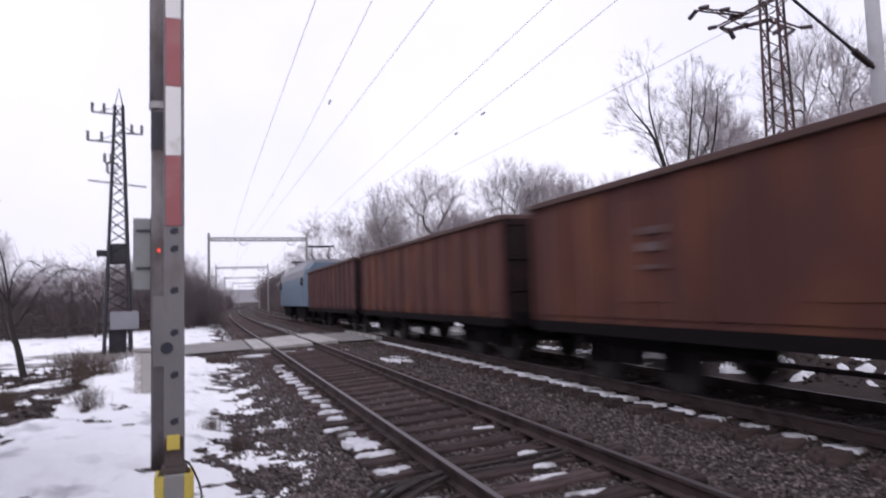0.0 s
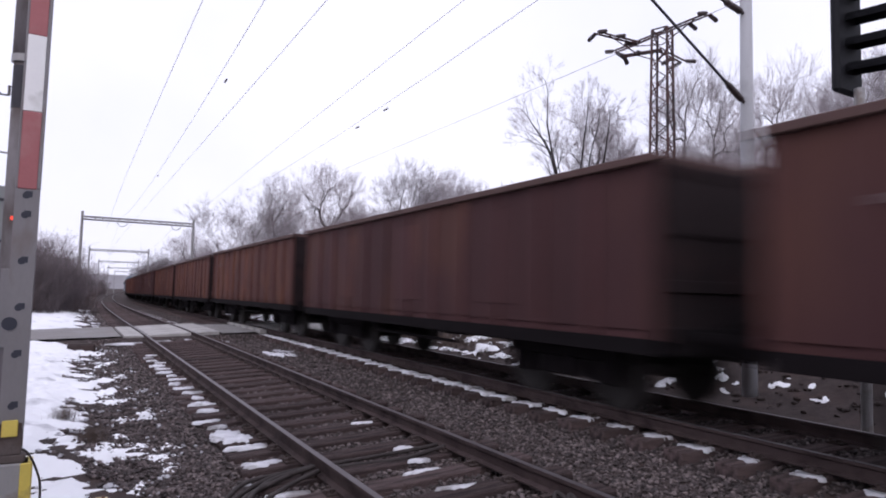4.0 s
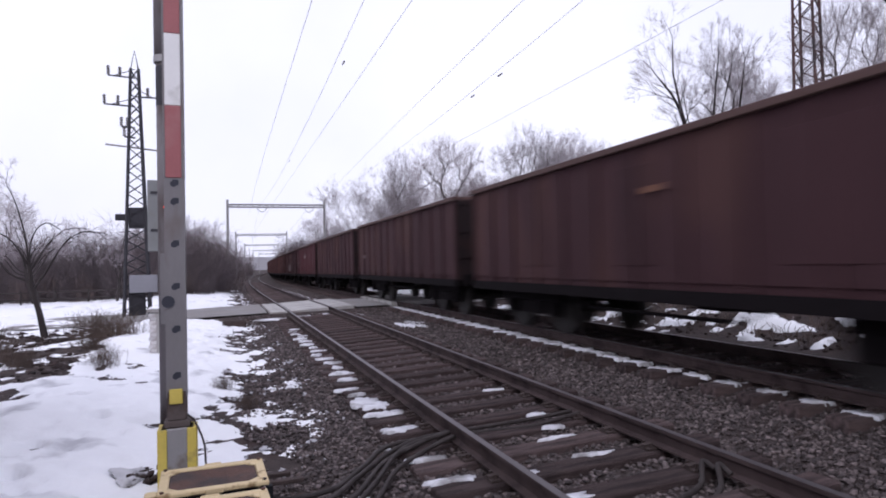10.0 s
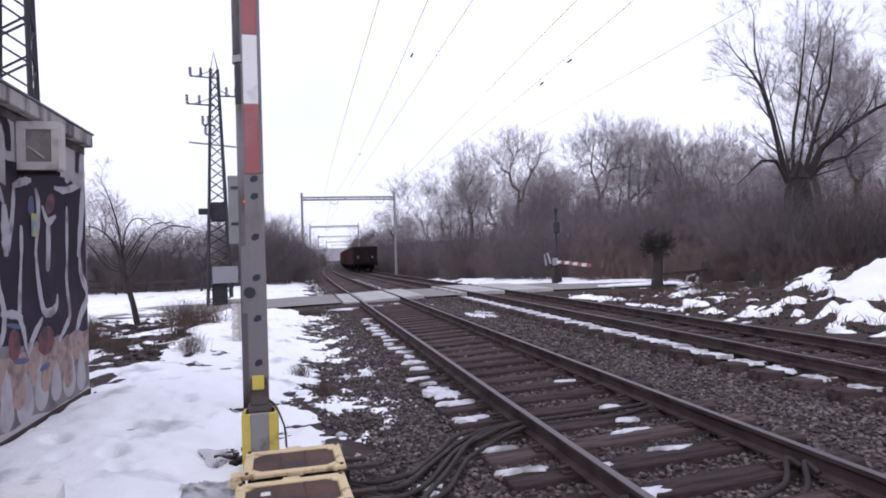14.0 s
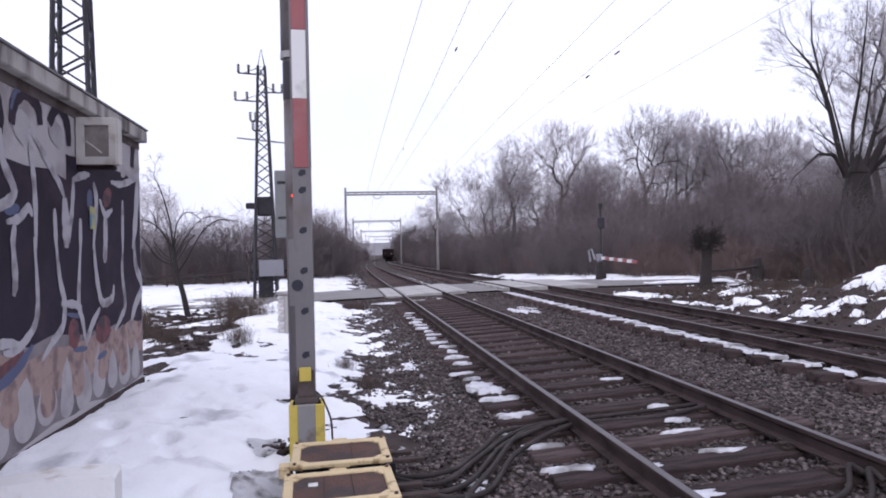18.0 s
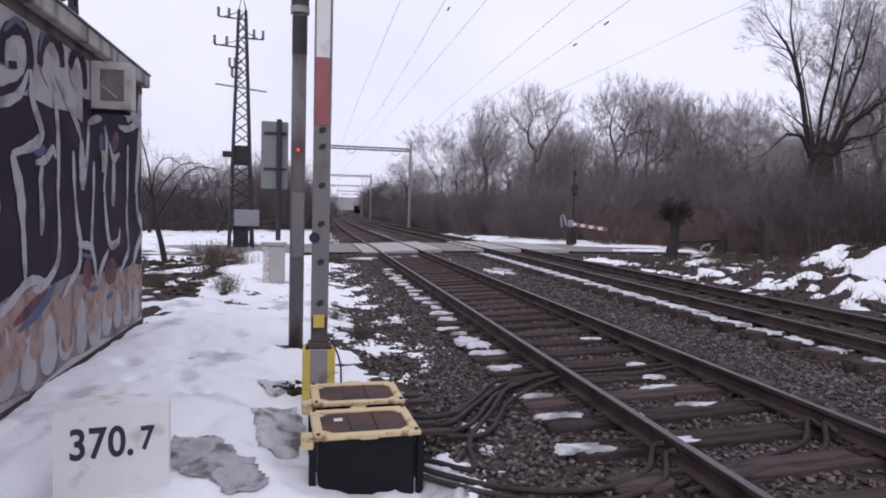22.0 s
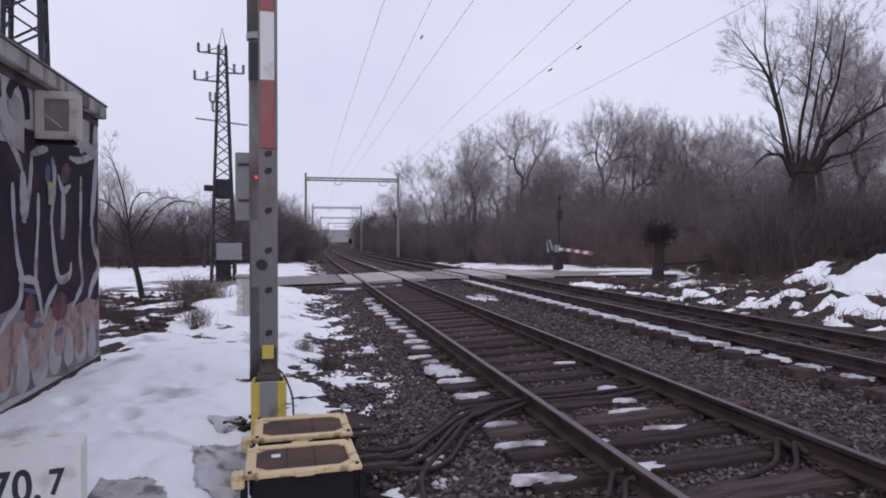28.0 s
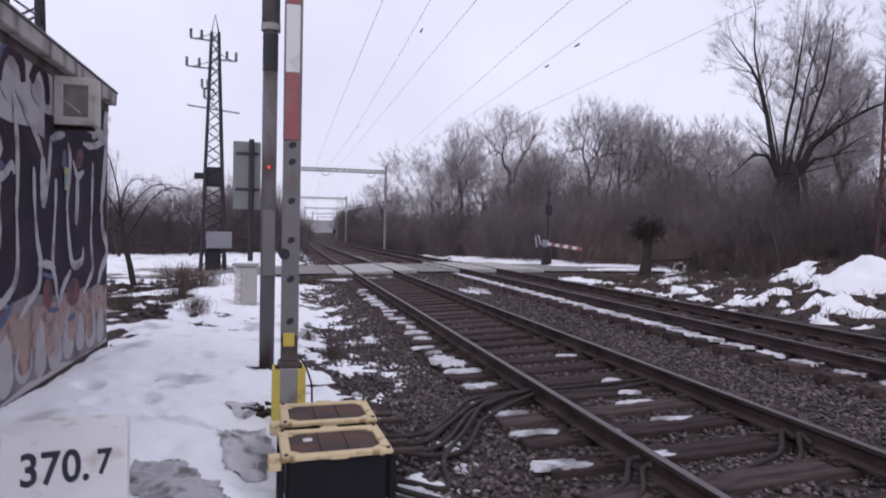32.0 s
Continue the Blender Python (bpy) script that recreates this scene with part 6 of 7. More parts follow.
forked = tree("bare_tree", "forked leafless tree with several leaning stems", "tree", WOOD, fork_tree(41, 14, 0.16, 6, 24, 0.14, 0.40, 3, thin=0.0065), pose(12.2, 62, -0.4) @ Matrix.Diagonal((0.88, 0.88, 0.88, 1)), M_BARK, M_TWIG)
protos = [dome, broad, slim, forked]
for k, x, y, h, a, wide in ((1, 34.8, 64, 13.9, 60, 0.9), (1, 38.8, 63, 13.3, 200, 1.0), (0, 24.6, 63, 10.5, 10, 1.0), (1, 43.2, 60, 13.0, 310, 1.0), (0, 35.5, 56, 9.0, 140, 1.2), (1, 17.0, 70, 10.5, 180, 1.0), (0, 48.0, 56, 11.5, 99, 1.1), (1, 53.0, 54, 11.0, 9, 1.1),
                            (1, 37.2, 66, 14.4, 60, 0.9), (2, 33.6, 66, 14.2, 120, 1.1), (2, 41.0, 68, 14.4, 200, 1.1), (0, 44.6, 66, 14.4, 250, 1.0), (2, 25.6, 66, 12.6, 20, 1.0), (3, 22.6, 66, 11.5, 140, 1.0), (2, 22.0, 60, 10.5, 250, 1.0), (1, 41.5, 56, 10.5, 30, 1.1),
                            (0, 38.3, 50, 8.6, 300, 1.2), (2, 48.5, 62, 13.0, 90, 1.2), (0, 52.5, 60, 12.0, 10, 1.1), (1, 47.0, 50, 10.5, 150, 1.0), (2, 57.0, 58, 13.0, 40, 1.1), (3, 62.0, 56, 12.5, 80, 1.1), (2, 14.0, 70, 9.5, 33, 1.1), (0, 9.6, 80, 8.5, 100, 1.2), (3, 11.5, 92, 9.0, 200, 1.2),
                            (1, 36.9, 30, 16.6, 15, 0.8), (0, 41.5, 31, 15.2, 77, 0.9), (2, 33.0, 31, 11.0, 150, 1.1), (2, 30.0, 36, 8.5, 10, 1.2), (0, 46.5, 33, 14.0, 50, 0.9), (3, 27.0, 19, 9.0, 77, 1.0), (1, 24.0, 12, 9.0, 10, 0.9), (2, 31.0, 24, 10.5, 210, 1.1), (1, 25.5, 16.5, 10.5, 33, 0.8), (0, 28.5, 14.0, 12.0, 140, 0.8), (2, 31.5, 18.0, 12.5, 260, 1.0), (2, 23.2, 19.8, 9.5, 310, 1.0), (1, 29.5, 9.5, 11.0, 80, 0.8), (0, 34.0, 13.0, 13.0, 10, 0.8), (2, 26.5, 21.5, 11.0, 100, 1.0)):
    stand(protos[k], x, y, h, a, wide)
rnd = random.Random(21)
for y0, x0, x1, step, h0 in ((74, 21, 66, 6.0, 11.5), (86, 16, 78, 7.0, 12.0), (104, 18, 84, 9.0, 12.5), (130, 19, 92, 11.0, 12.0), (165, 23, 100, 14, 13.0)):
    x = x0
    while x < x1:
        stand(protos[rnd.randrange(4)], x + rnd.uniform(-1.2, 1.2), y0 + rnd.uniform(-3, 3), h0 * rnd.uniform(0.78, 1.02), rnd.uniform(0, 360), rnd.uniform(0.9, 1.2))
        x += step * rnd.uniform(0.7, 1.3)
for y0, xs in ((62, (-7, -20, -29)), (80, (-6, -9, -22)), (105, (-4.5, -8, -14)), (140, (-2, -7, -13)), (190, (3, -4, -10)), (250, (6, -3, -12, 30, 38))):
    for x in xs:
        stand(protos[rnd.randrange(4)], x + rnd.uniform(-1, 1), y0 + rnd.uniform(-6, 6), rnd.uniform(5.2, 7.4) * (1 + 0.002 * y0), rnd.uniform(0, 360), 1.2)

# two pale birches in the scrub
for x, y, h in ((21.5, 56, 10.5), (26.4, 58, 10.0)):
    birch = tree("birch_tree", "slender birch with a pale straight trunk", "tree", "birches", fork_tree(int(x * 10), h, 0.10, 5, 16, 0.2, 0.62, 1, 0.7, 0.007, 0.02), pose(x, y, -0.3), M_BIRCH, M_TWIG)

# the great pollarded tree by the bank, and the poplars behind it
rb = random.Random(4)
big = [[] for _ in range(5)]
for p, q, a, b in (((-0.1, 0, -0.4), (-0.05, 0, 1.0), 0.95, 0.72), ((-0.05, 0, 1.0), (0.0, 0.05, 3.0), 0.70, 0.60), ((0.0, 0.05, 3.0), (0.0, 0.05, 3.9), 0.60, 0.52), ((0.0, 0.05, 3.9), (0.02, 0, 4.5), 0.52, 0.40), ((0.02, 0, 4.5), (0.05, 0, 5.3), 0.44, 0.08)):
    big[0].append((p, q, a, b))
BRANCHES = (
    (0.14, [(-0.55, 0, 4.3), (-0.9, 0, 5.6), (-1.35, -0.1, 7.2), (-1.9, -0.2, 8.4), (-2.4, -0.3, 9.0), (-2.9, -0.3, 9.5)]),
    (0.08, [(-1.35, -0.1, 7.2), (-1.4, 0.3, 8.6), (-1.6, 0.5, 10.2), (-1.5, 0.6, 11.6)]),
    (0.10, [(-0.6, 0, 4.4), (-1.3, -0.2, 5.25), (-2.1, -0.3, 5.25), (-2.8, -0.4, 4.7)]),
    (0.09, [(-0.2, 0.1, 4.6), (0.1, 0.3, 6.6), (0.6, 0.4, 8.4), (0.9, 0.5, 10.0), (1.1, 0.5, 11.2)]),
    (0.11, [(0.1, -0.2, 4.6), (0.8, -0.3, 6.8), (1.4, -0.4, 8.6), (1.7, -0.4, 10.2)]),
    (0.06, [(-0.3, -0.3, 4.6), (-0.3, -0.8, 6.6), (-0.5, -1.4, 8.4), (-0.4, -1.8, 9.8)]),
    (0.18, [(0.4, 0, 4.4), (1.3, 0, 5.9), (2.7, -0.1, 6.9), (4.2, -0.2, 7.7), (5.6, -0.2, 8.2)]),
    (0.12, [(0.5, 0.2, 4.3), (1.8, 0.4, 5.3), (3.2, 0.6, 5.6), (4.6, 0.8, 6.4)]),
    (0.06, [(0.0, 0.4, 4.5), (0.3, 1.2, 6.4), (0.4, 1.9, 8.4), (0.3, 2.2, 10.2)]))
for r, pts in BRANCHES:
    c = [Vector(p) for p in pts]
    n = len(c) - 1
    for k in range(n):
        a, b = r * (1 - 0.75 * k / n), r * (1 - 0.75 * (k + 1) / n)
        big[1].append((tuple(c[k]), tuple(c[k + 1]), a, b))
        d = (c[k + 1] - c[k]).normalized()
        for _ in range(2):
            s = d.orthogonal().normalized()
            s.rotate(Matrix.Rotation(rb.uniform(0, 6.283), 3, d))
            fork(rb, c[k].lerp(c[k + 1], rb.uniform(0.3, 1.0)), d * 0.7 + s * rb.uniform(0.4, 0.9) + Vector((0, 0, 0.15)), rb.uniform(0.6, 0.95) * (1.0 if pts[-1][2] > 5 else 0.6), b * 0.45, 2, 4, big, 26, 0.06, 0.8, 0.0045)
    fork(rb, c[-1], c[-1] - c[-2], 0.7, b, 2, 4, big, 26, 0.04, 0.82, 0.0045)
tree("willow_tree", "great dark pollarded tree with thick trunk and long bare limbs", "tree", "", big, pose(19.4, 23.6, 0.0), M_BARKDARK, M_TWIG)
poplar = tree("poplar_tree", "tall leafless poplar with dense upright branches", "tree", "poplars", crown_tree(57, 13.2, 0.22, 1.75, 0.30, 260, 0.0065, 0.26), pose(23.2, 26.5, 0.1) @ Matrix.Diagonal((0.9, 0.9, 1.0, 1)), M_BARK, M_TWIG)
for x, y, h, a, wide in ((26.6, 27.8, 13.4, 120, 1.0), (30.0, 30.5, 13.0, 250, 1.1)):
    stand(poplar, x, y, h, a, wide)


# scrub: thickets of thin stems under a rounded outline
def thicket(seed, w, h, n, material):
    rnd = random.Random(seed)
    segs, twigs = [], []
    for _ in range(n):
        a, u = rnd.uniform(0, 6.283), rnd.random() ** 0.5
        x, y = w * u * math.cos(a), w * u * math.sin(a)
        hh = h * rnd.uniform(0.5, 1.0) * (1 - 0.45 * u**3)
        p = Vector((x * 0.8, y * 0.8, -0.2))
        d = Vector((rnd.gauss(0, 0.12) + 0.18 * u * math.cos(a), rnd.gauss(0, 0.12) + 0.18 * u * math.sin(a), 1)).normalized()
        r = rnd.uniform(0.008, 0.017)
        for k in range(3):
            q = p + d * hh / 3
            segs.append((tuple(p), tuple(q), r * (1 - 0.25 * k), r * (0.75 - 0.25 * k)))
            for _ in range(3 + k):
                e = p.lerp(q, rnd.random())
                dd = (d * 0.8 + shake(rnd, 0.42, 0.1)).normalized()
                ln = hh * rnd.uniform(0.12, 0.30)
                f = e + dd * ln
                twigs.append((tuple(e), tuple(f), r * 0.42, 0.003))
                for _ in range(2):
                    g = e.lerp(f, rnd.uniform(0.2, 1))
                    twigs.append((tuple(g), tuple(g + (dd + shake(rnd, 0.5, 0.2)).normalized() * ln * rnd.uniform(0.3, 0.6)), 0.005, 0.0025))
            p, d = q, (d + shake(rnd, 0.17)).normalized()
    return tubes_mesh("stem_clump", segs, material, 3), tubes_mesh("twig_clump", twigs, material, 3)


scrubs = []
for seed, w, h, n, m, label in ((1, 2.1, 4.4, 190, M_SCRUB, "dense dark leafless thicket beside the line"), (2, 1.9, 3.3, 190, M_SCRUB, "dense dark leafless thicket beside the line"), (3, 1.6, 2.0, 190, M_REDSCRUB, "low reddish leafless scrub and dead reeds")):
    t = thing("thicket", label, "shrub", "thickets", m=pose(9.6 + 2 * seed, 40, 0))
    stems, twigs = thicket(seed, w, h, n, m)
    tagged(part("stem_clump", stems, None, t), kind="stuff")
    tagged(part("twig_clump", twigs, None, t), kind="stuff")
    scrubs.append(t)
rnd = random.Random(8)


def plant(k, x, y, s=1.0, sz=1.0):
    copy_thing(scrubs[k], pose(x, y, float(ground_z(x, y)) - 0.05, 0, 0, rnd.uniform(0, 360)) @ Matrix.Diagonal((s, s, s * sz, 1)))


# along the line, rising towards the wood
for y in np.arange(33, 130, 4.0):
    for j in range(3):
        plant(rnd.randrange(2), 9.9 + float(bend(y)) + 2.6 * j + rnd.uniform(-0.5, 0.5), y + rnd.uniform(-1, 1), rnd.uniform(1.1, 1.3), rnd.uniform(0.72, 0.92))
for x in np.arange(12.5, 60, 3.0):
    for j, y in enumerate((33.0, 36.5, 41, 47, 53)):
        plant(rnd.randrange(2) if j else 2, x + rnd.uniform(-1, 1) + j, y + rnd.uniform(-1, 1) - 0.12 * (x - 14), rnd.uniform(1.2, 1.6), (0.95, 0.85, 1.05, 1.35, 1.6)[j] * rnd.uniform(0.82, 1.1))
for x, y, k in ((15.5, 27, 2), (17, 29, 2), (20, 29, 1), (22, 27, 1), (24, 25, 1), (26, 23, 1), (20.5, 22.5, 2), (22, 20, 1), (24.5, 20, 1), (23, 16.5, 1), (25, 14, 1), (19.5, 18.5, 2), (21, 16, 2), (19, 27, 2), (16.5, 31, 0), (20, 32, 0), (24, 30, 0), (28, 29, 0), (27, 17, 0), (30, 21, 0), (29, 12, 0), (17.2, 24.5, 2), (18.3, 21.8, 2), (20, 25.2, 1), (24, 10, 1), (22, 8, 1), (26, 5, 1), (18.5, 25.5, 1), (21, 24, 0), (22.5, 22.5, 0),
                (18.9, 22.4, 1), (20.4, 22.6, 1), (19.5, 22.3, 0), (18.3, 22.9, 0), (18.0, 24.2, 1), (19.8, 24.9, 0), (19.2, 22.2, 2), (21.2, 21.6, 1), (17.6, 22.9, 2), (16.3, 25.2, 2), (23.5, 21.4, 0), (25.5, 18.6, 1), (14.6, 29.2, 2), (13.0, 30.4, 2), (18.2, 30.2, 1), (22.4, 18.2, 2), (23.8, 13.8, 2), (22.6, 11.2, 2), (26.5, 11.5, 0), (27.5, 8.0, 1)):
    plant(k, x, y, rnd.uniform(0.95, 1.25), rnd.uniform(0.8, 1.1))
# the hedge across the field, and growth along the other side of the line
for x in np.arange(-64, -4, 2.7):
    plant(1, x + rnd.uniform(-0.8, 0.8), 50.5 + rnd.uniform(-1, 1), rnd.uniform(1.4, 1.6), rnd.uniform(0.92, 1.12))
    plant(1, x + 1.3 + rnd.uniform(-0.8, 0.8), 53.0 + rnd.uniform(-1, 1), rnd.uniform(1.4, 1.6), rnd.uniform(1.0, 1.2))
    plant(0, x + rnd.uniform(-1, 1), 57.5 + rnd.uniform(-1.5, 1.5), rnd.uniform(1.3, 1.5), rnd.uniform(0.62, 0.78))
for y in np.arange(50, 240, 6):
    for x in (-5.2, -8.5):
        plant(rnd.randrange(2), x + float(bend(y)) + rnd.uniform(-0.8, 0.8), y, rnd.uniform(1.2, 1.6), rnd.uniform(0.6, 1.0))
for y in np.arange(135, 420, 14):
    plant(0, 11.5 + float(bend(y)), y, 2.6, 0.9)
    plant(1, 17 + float(bend(y)), y, 2.8, 1.0)
for x in np.arange(-62, -9, 6.5):
    stand(protos[(0, 3)[rnd.randrange(2)]], x + rnd.uniform(-1.5, 1.5), rnd.uniform(54, 62), rnd.uniform(5.0, 6.2), rnd.uniform(0, 360), 1.3)

# orchard trees on the snowy field: short leaning trunks, arching limbs that droop
ro = random.Random(6)
limbs = [[] for _ in range(5)]
TRUNK = [(0.2, 0, -0.3), (0.02, 0, 0.7), (-0.18, 0, 1.5), (-0.25, 0, 2.3)]
for k in range(3):
    limbs[0].append((TRUNK[k], TRUNK[k + 1], 0.10 - 0.018 * k, 0.082 - 0.018 * k))
for r, pts in ((0.042, [(-0.25, 0, 2.3), (-0.34, 0, 3.0), (-0.55, 0.05, 3.8), (-0.8, 0.1, 4.4)]), (0.05, [(-0.12, 0, 1.4), (0.25, 0, 2.0), (0.62, 0, 2.65), (1.1, 0, 3.0), (1.7, 0, 2.95)]), (0.045, [(-0.18, 0, 1.6), (-0.7, 0, 1.85), (-1.15, 0, 2.5), (-1.5, 0.1, 2.5)]),
               (0.04, [(-0.2, 0, 1.9), (0.1, 0.4, 2.6), (0.5, 0.7, 3.1), (1.0, 0.9, 3.15)]), (0.04, [(-0.22, 0, 2.0), (-0.5, -0.4, 2.7), (-0.9, -0.7, 3.0), (-1.3, -0.9, 2.8)]), (0.036, [(-0.24, 0, 2.2), (0.0, -0.5, 2.9), (0.4, -0.9, 3.2), (0.8, -1.2, 3.0)])):
    c = curve_points(pts, 3)
    for k in range(len(c) - 1):
        a, b = 0.7 * r * (1 - 0.7 * k / len(c)), 0.7 * r * (1 - 0.7 * (k + 1) / len(c))
        limbs[1].append((tuple(c[k]), tuple(c[k + 1]), a, b))
        if k > 2:
            d = (c[k + 1] - c[k]).normalized()
            s = d.orthogonal().normalized()
            s.rotate(Matrix.Rotation(ro.uniform(0, 6.283), 3, d))
            fork(ro, c[k + 1], d * 0.8 + s * 0.6, ro.uniform(0.22, 0.36), 0.009, 3, 4, limbs, 30, -0.14, 0.8, 0.0035, 0.3)
orchard = tree("orchard_tree", "crooked leafless orchard tree on the snowy field", "tree", "orchard trees", limbs, pose(-7.1, 20.5, -0.28), M_BARKDARK, M_TWIG)
for x, y, s, a in ((-12.0, 27, 0.9, 60), (-12.5, 42, 1.2, 20), (-16, 38, 1.1, 300), (-18, 44, 1.3, 100), (-22, 39, 1.2, 10), (-8.5, 44, 1.0, 250), (-14, 47, 1.2, 30), (-25, 45, 1.3, 70)):
    copy_thing(orchard, pose(x, y, float(ground_z(x, y)) - 0.05, 0, 0, a) @ Matrix.Diagonal((s, s, s, 1)))
# small dark thorn trees and their stumps at the lane's edge
for x, y, s in ((11.6, 22.4, 1.0), (20.5, 28.5, 0.7)):
    rh = random.Random(int(50 + x))
    hp = [[] for _ in range(5)]
    hp[0] += [((-0.05, 0, -0.3), (-0.03, 0, 0.5), 0.30, 0.22), ((-0.03, 0, 0.5), (0.03, 0, 1.2), 0.22, 0.19), ((0.03, 0, 1.2), (0.02, 0, 1.8), 0.19, 0.24), ((0.02, 0, 1.8), (0.02, 0, 2.1), 0.24, 0.10)]
    for _ in range(95):
        a = rh.uniform(0, 6.283)
        fork(rh, (rh.uniform(-0.1, 0.1), rh.uniform(-0.1, 0.1), rh.uniform(1.5, 2.05)), (math.cos(a) * 1.1, math.sin(a) * 1.1, rh.uniform(-0.5, 1.1)), rh.uniform(0.16, 0.34), 0.016, 3, 4, hp, 40, 0.0, 0.75, 0.006)
    tree("hawthorn_tree", "small dark twiggy pollard with stout trunk at the lane edge", "tree", "hawthorns", hp, pose(x, y, float(ground_z(x, y)), 0, 0, 0) @ Matrix.Diagonal((s, s, s, 1)), M_BARKDARK, M_BARKDARK)
for x, y, h in ((14.9, 24.0, 0.95), (15.6, 22.0, 0.75), (16.8, 20.2, 0.6)):
    bm = bmesh.new()
    z = float(ground_z(x, y))
    tube(bm, (x, y, z - 0.2), (x + 0.03, y, z + h * 0.7), 0.27, 0.20, 9)
    tube(bm, (x + 0.03, y, z + h * 0.7), (x, y, z + h), 0.20, 0.13, 9)
    solid("tree_stump", bm, M_BARKDARK, "short dark broken tree stump on the bank", "tree stump", "stumps")

bm = bmesh.new()
sweep(bm, [(11.75, 22.5, 0.56), (12.8, 22.9, 0.60), (13.8, 23.3, 0.61), (14.85, 23.9, 0.66)], 0.05, 7)
solid("fence_rail", bm, M_BARKDARK, "low dark wooden rail between a pollard and a stump", "fence")
for pts, r in (([(12.2, 22.6, 0.42), (12.7, 22.7, 0.36), (13.2, 22.75, 0.18)], 0.03), ([(12.5, 22.5, 0.14), (13.0, 22.5, 0.17), (13.4, 22.6, 0.20)], 0.035), ([(13.0, 22.7, 0.14), (13.15, 22.75, 0.48), (13.6, 22.9, 0.55)], 0.028), ([(13.75, 23.0, 0.02), (13.8, 23.0, 0.45)], 0.05)):
    bm = bmesh.new()
    sweep(bm, [(x, y, z - 0.06) for x, y, z in pts], r, 6)
    solid("dead_branch", bm, M_BIRCH, "pale bare dead branch leaning under a low rail", "branch", "dead branches")


def tuft_mesh(seed, n, w, h):
    rnd = random.Random(seed)
    segs = []
    for _ in range(n):
        x, y = rnd.gauss(0, w), rnd.gauss(0, w)
        p = Vector((x, y, -0.05))
        q = p + Vector((rnd.gauss(0, 0.25), rnd.gauss(0, 0.25), 1)) * h * rnd.uniform(0.5, 1)
        m = p.lerp(q, 0.6)
        segs += [(tuple(p), tuple(m), 0.007, 0.005), (tuple(m), tuple(q + Vector((rnd.gauss(0, 0.1), rnd.gauss(0, 0.1), -0.05)) * h), 0.005, 0.002)]
        for _ in range(2):
            e = p.lerp(q, rnd.uniform(0.3, 0.9))
            segs.append((tuple(e), tuple(e + Vector((rnd.gauss(0, 0.5), rnd.gauss(0, 0.5), 0.6)) * h * 0.3), 0.004, 0.002))
    return tubes_mesh("stalk_clump", segs, M_GRASS, 3)


tuft = thing("weed_tuft", "dry brown weeds standing out of the snow", "weeds", "weed tufts", m=pose(-4.75, 18.2, -0.3))
part("stalk_clump", tuft_mesh(3, 140, 0.28, 0.95), None, tuft)
for x, y, s in ((-5.4, 18.6, 0.9), (-6.5, 14.5, 0.7), (-5.6, 13.2, 0.5), (-4.2, 12.6, 0.45), (-7.4, 17.5, 0.8), (-6.0, 11.8, 0.5), (-4.9, 15.5, 0.5), (-8.6, 19, 0.9), (9.2, 33, 0.9), (13, 18, 0.6), (15, 15, 0.6), (12.5, 21, 0.6), (16.5, 18, 0.7), (14, 21.5, 0.6), (17, 13, 0.6), (18, 15, 0.7), (-1.9, 8.8, 0.25), (-2.2, 10.2, 0.25)):
    copy_thing(tuft, pose(x, y, float(ground_z(x, y)), 0, 0, rnd.uniform(0, 360)) @ Matrix.Diagonal((s, s, s, 1)))

# dead grass and stems over the bank
def bank_growth(seed, n, x0, x1, y0, y1, hmin, hmax):
    r = random.Random(seed)
    segs = []
    for _ in range(n):
        x, y = r.uniform(x0, x1), r.uniform(y0, y1)
        if x - float(bend(y)) < 7.9 or 22.6 < y < 29.6 or float(snow_depth(x, y)) > 0.25:
            continue
        z = float(ground_z(x, y))
        for _ in range(5):
            p = Vector((x + r.gauss(0, 0.06), y + r.gauss(0, 0.06), z - 0.03))
            q = p + Vector((r.gauss(0, 0.3), r.gauss(0, 0.3), 1)) * r.uniform(hmin, hmax)
            m = p.lerp(q, 0.55)
            segs += [(tuple(p), tuple(m), 0.007, 0.006), (tuple(m), tuple(q + Vector((r.gauss(0, 0.06), r.gauss(0, 0.06), -0.04))), 0.006, 0.002)]
    return tubes_mesh("dead_grass", segs, M_GRASS, 3)


tagged(new("dead_grass", bank_growth(5, 3600, 8, 22, 8, 34, 0.08, 0.34)), "matted brown dead grass on the earth bank", "grass", kind="stuff")

# low wooden rail fence across the field
fence = thing("field_fence", "low dark wooden rail fence across the snowy field", "fence", kind="")
for k in range(24):
    x = -4.9 - 1.9 * k
    z = float(ground_z(x, 46.5))
    bm = bmesh.new()
    tube(bm, (x, 46.5, z - 0.3), (x, 46.5, z + 1.0), 0.06, 0.05, 6)
    part("post", bm, M_BARKDARK, fence)
    for h in (0.35, 0.8):
        bm = bmesh.new()
        z2 = float(ground_z(x - 1.9, 46.5))
        tube(bm, (x, 46.45, z + h), (x - 1.9, 46.45, z2 + h), 0.04, 0.04, 5)
        part("rail", bm, M_BARKDARK, fence)

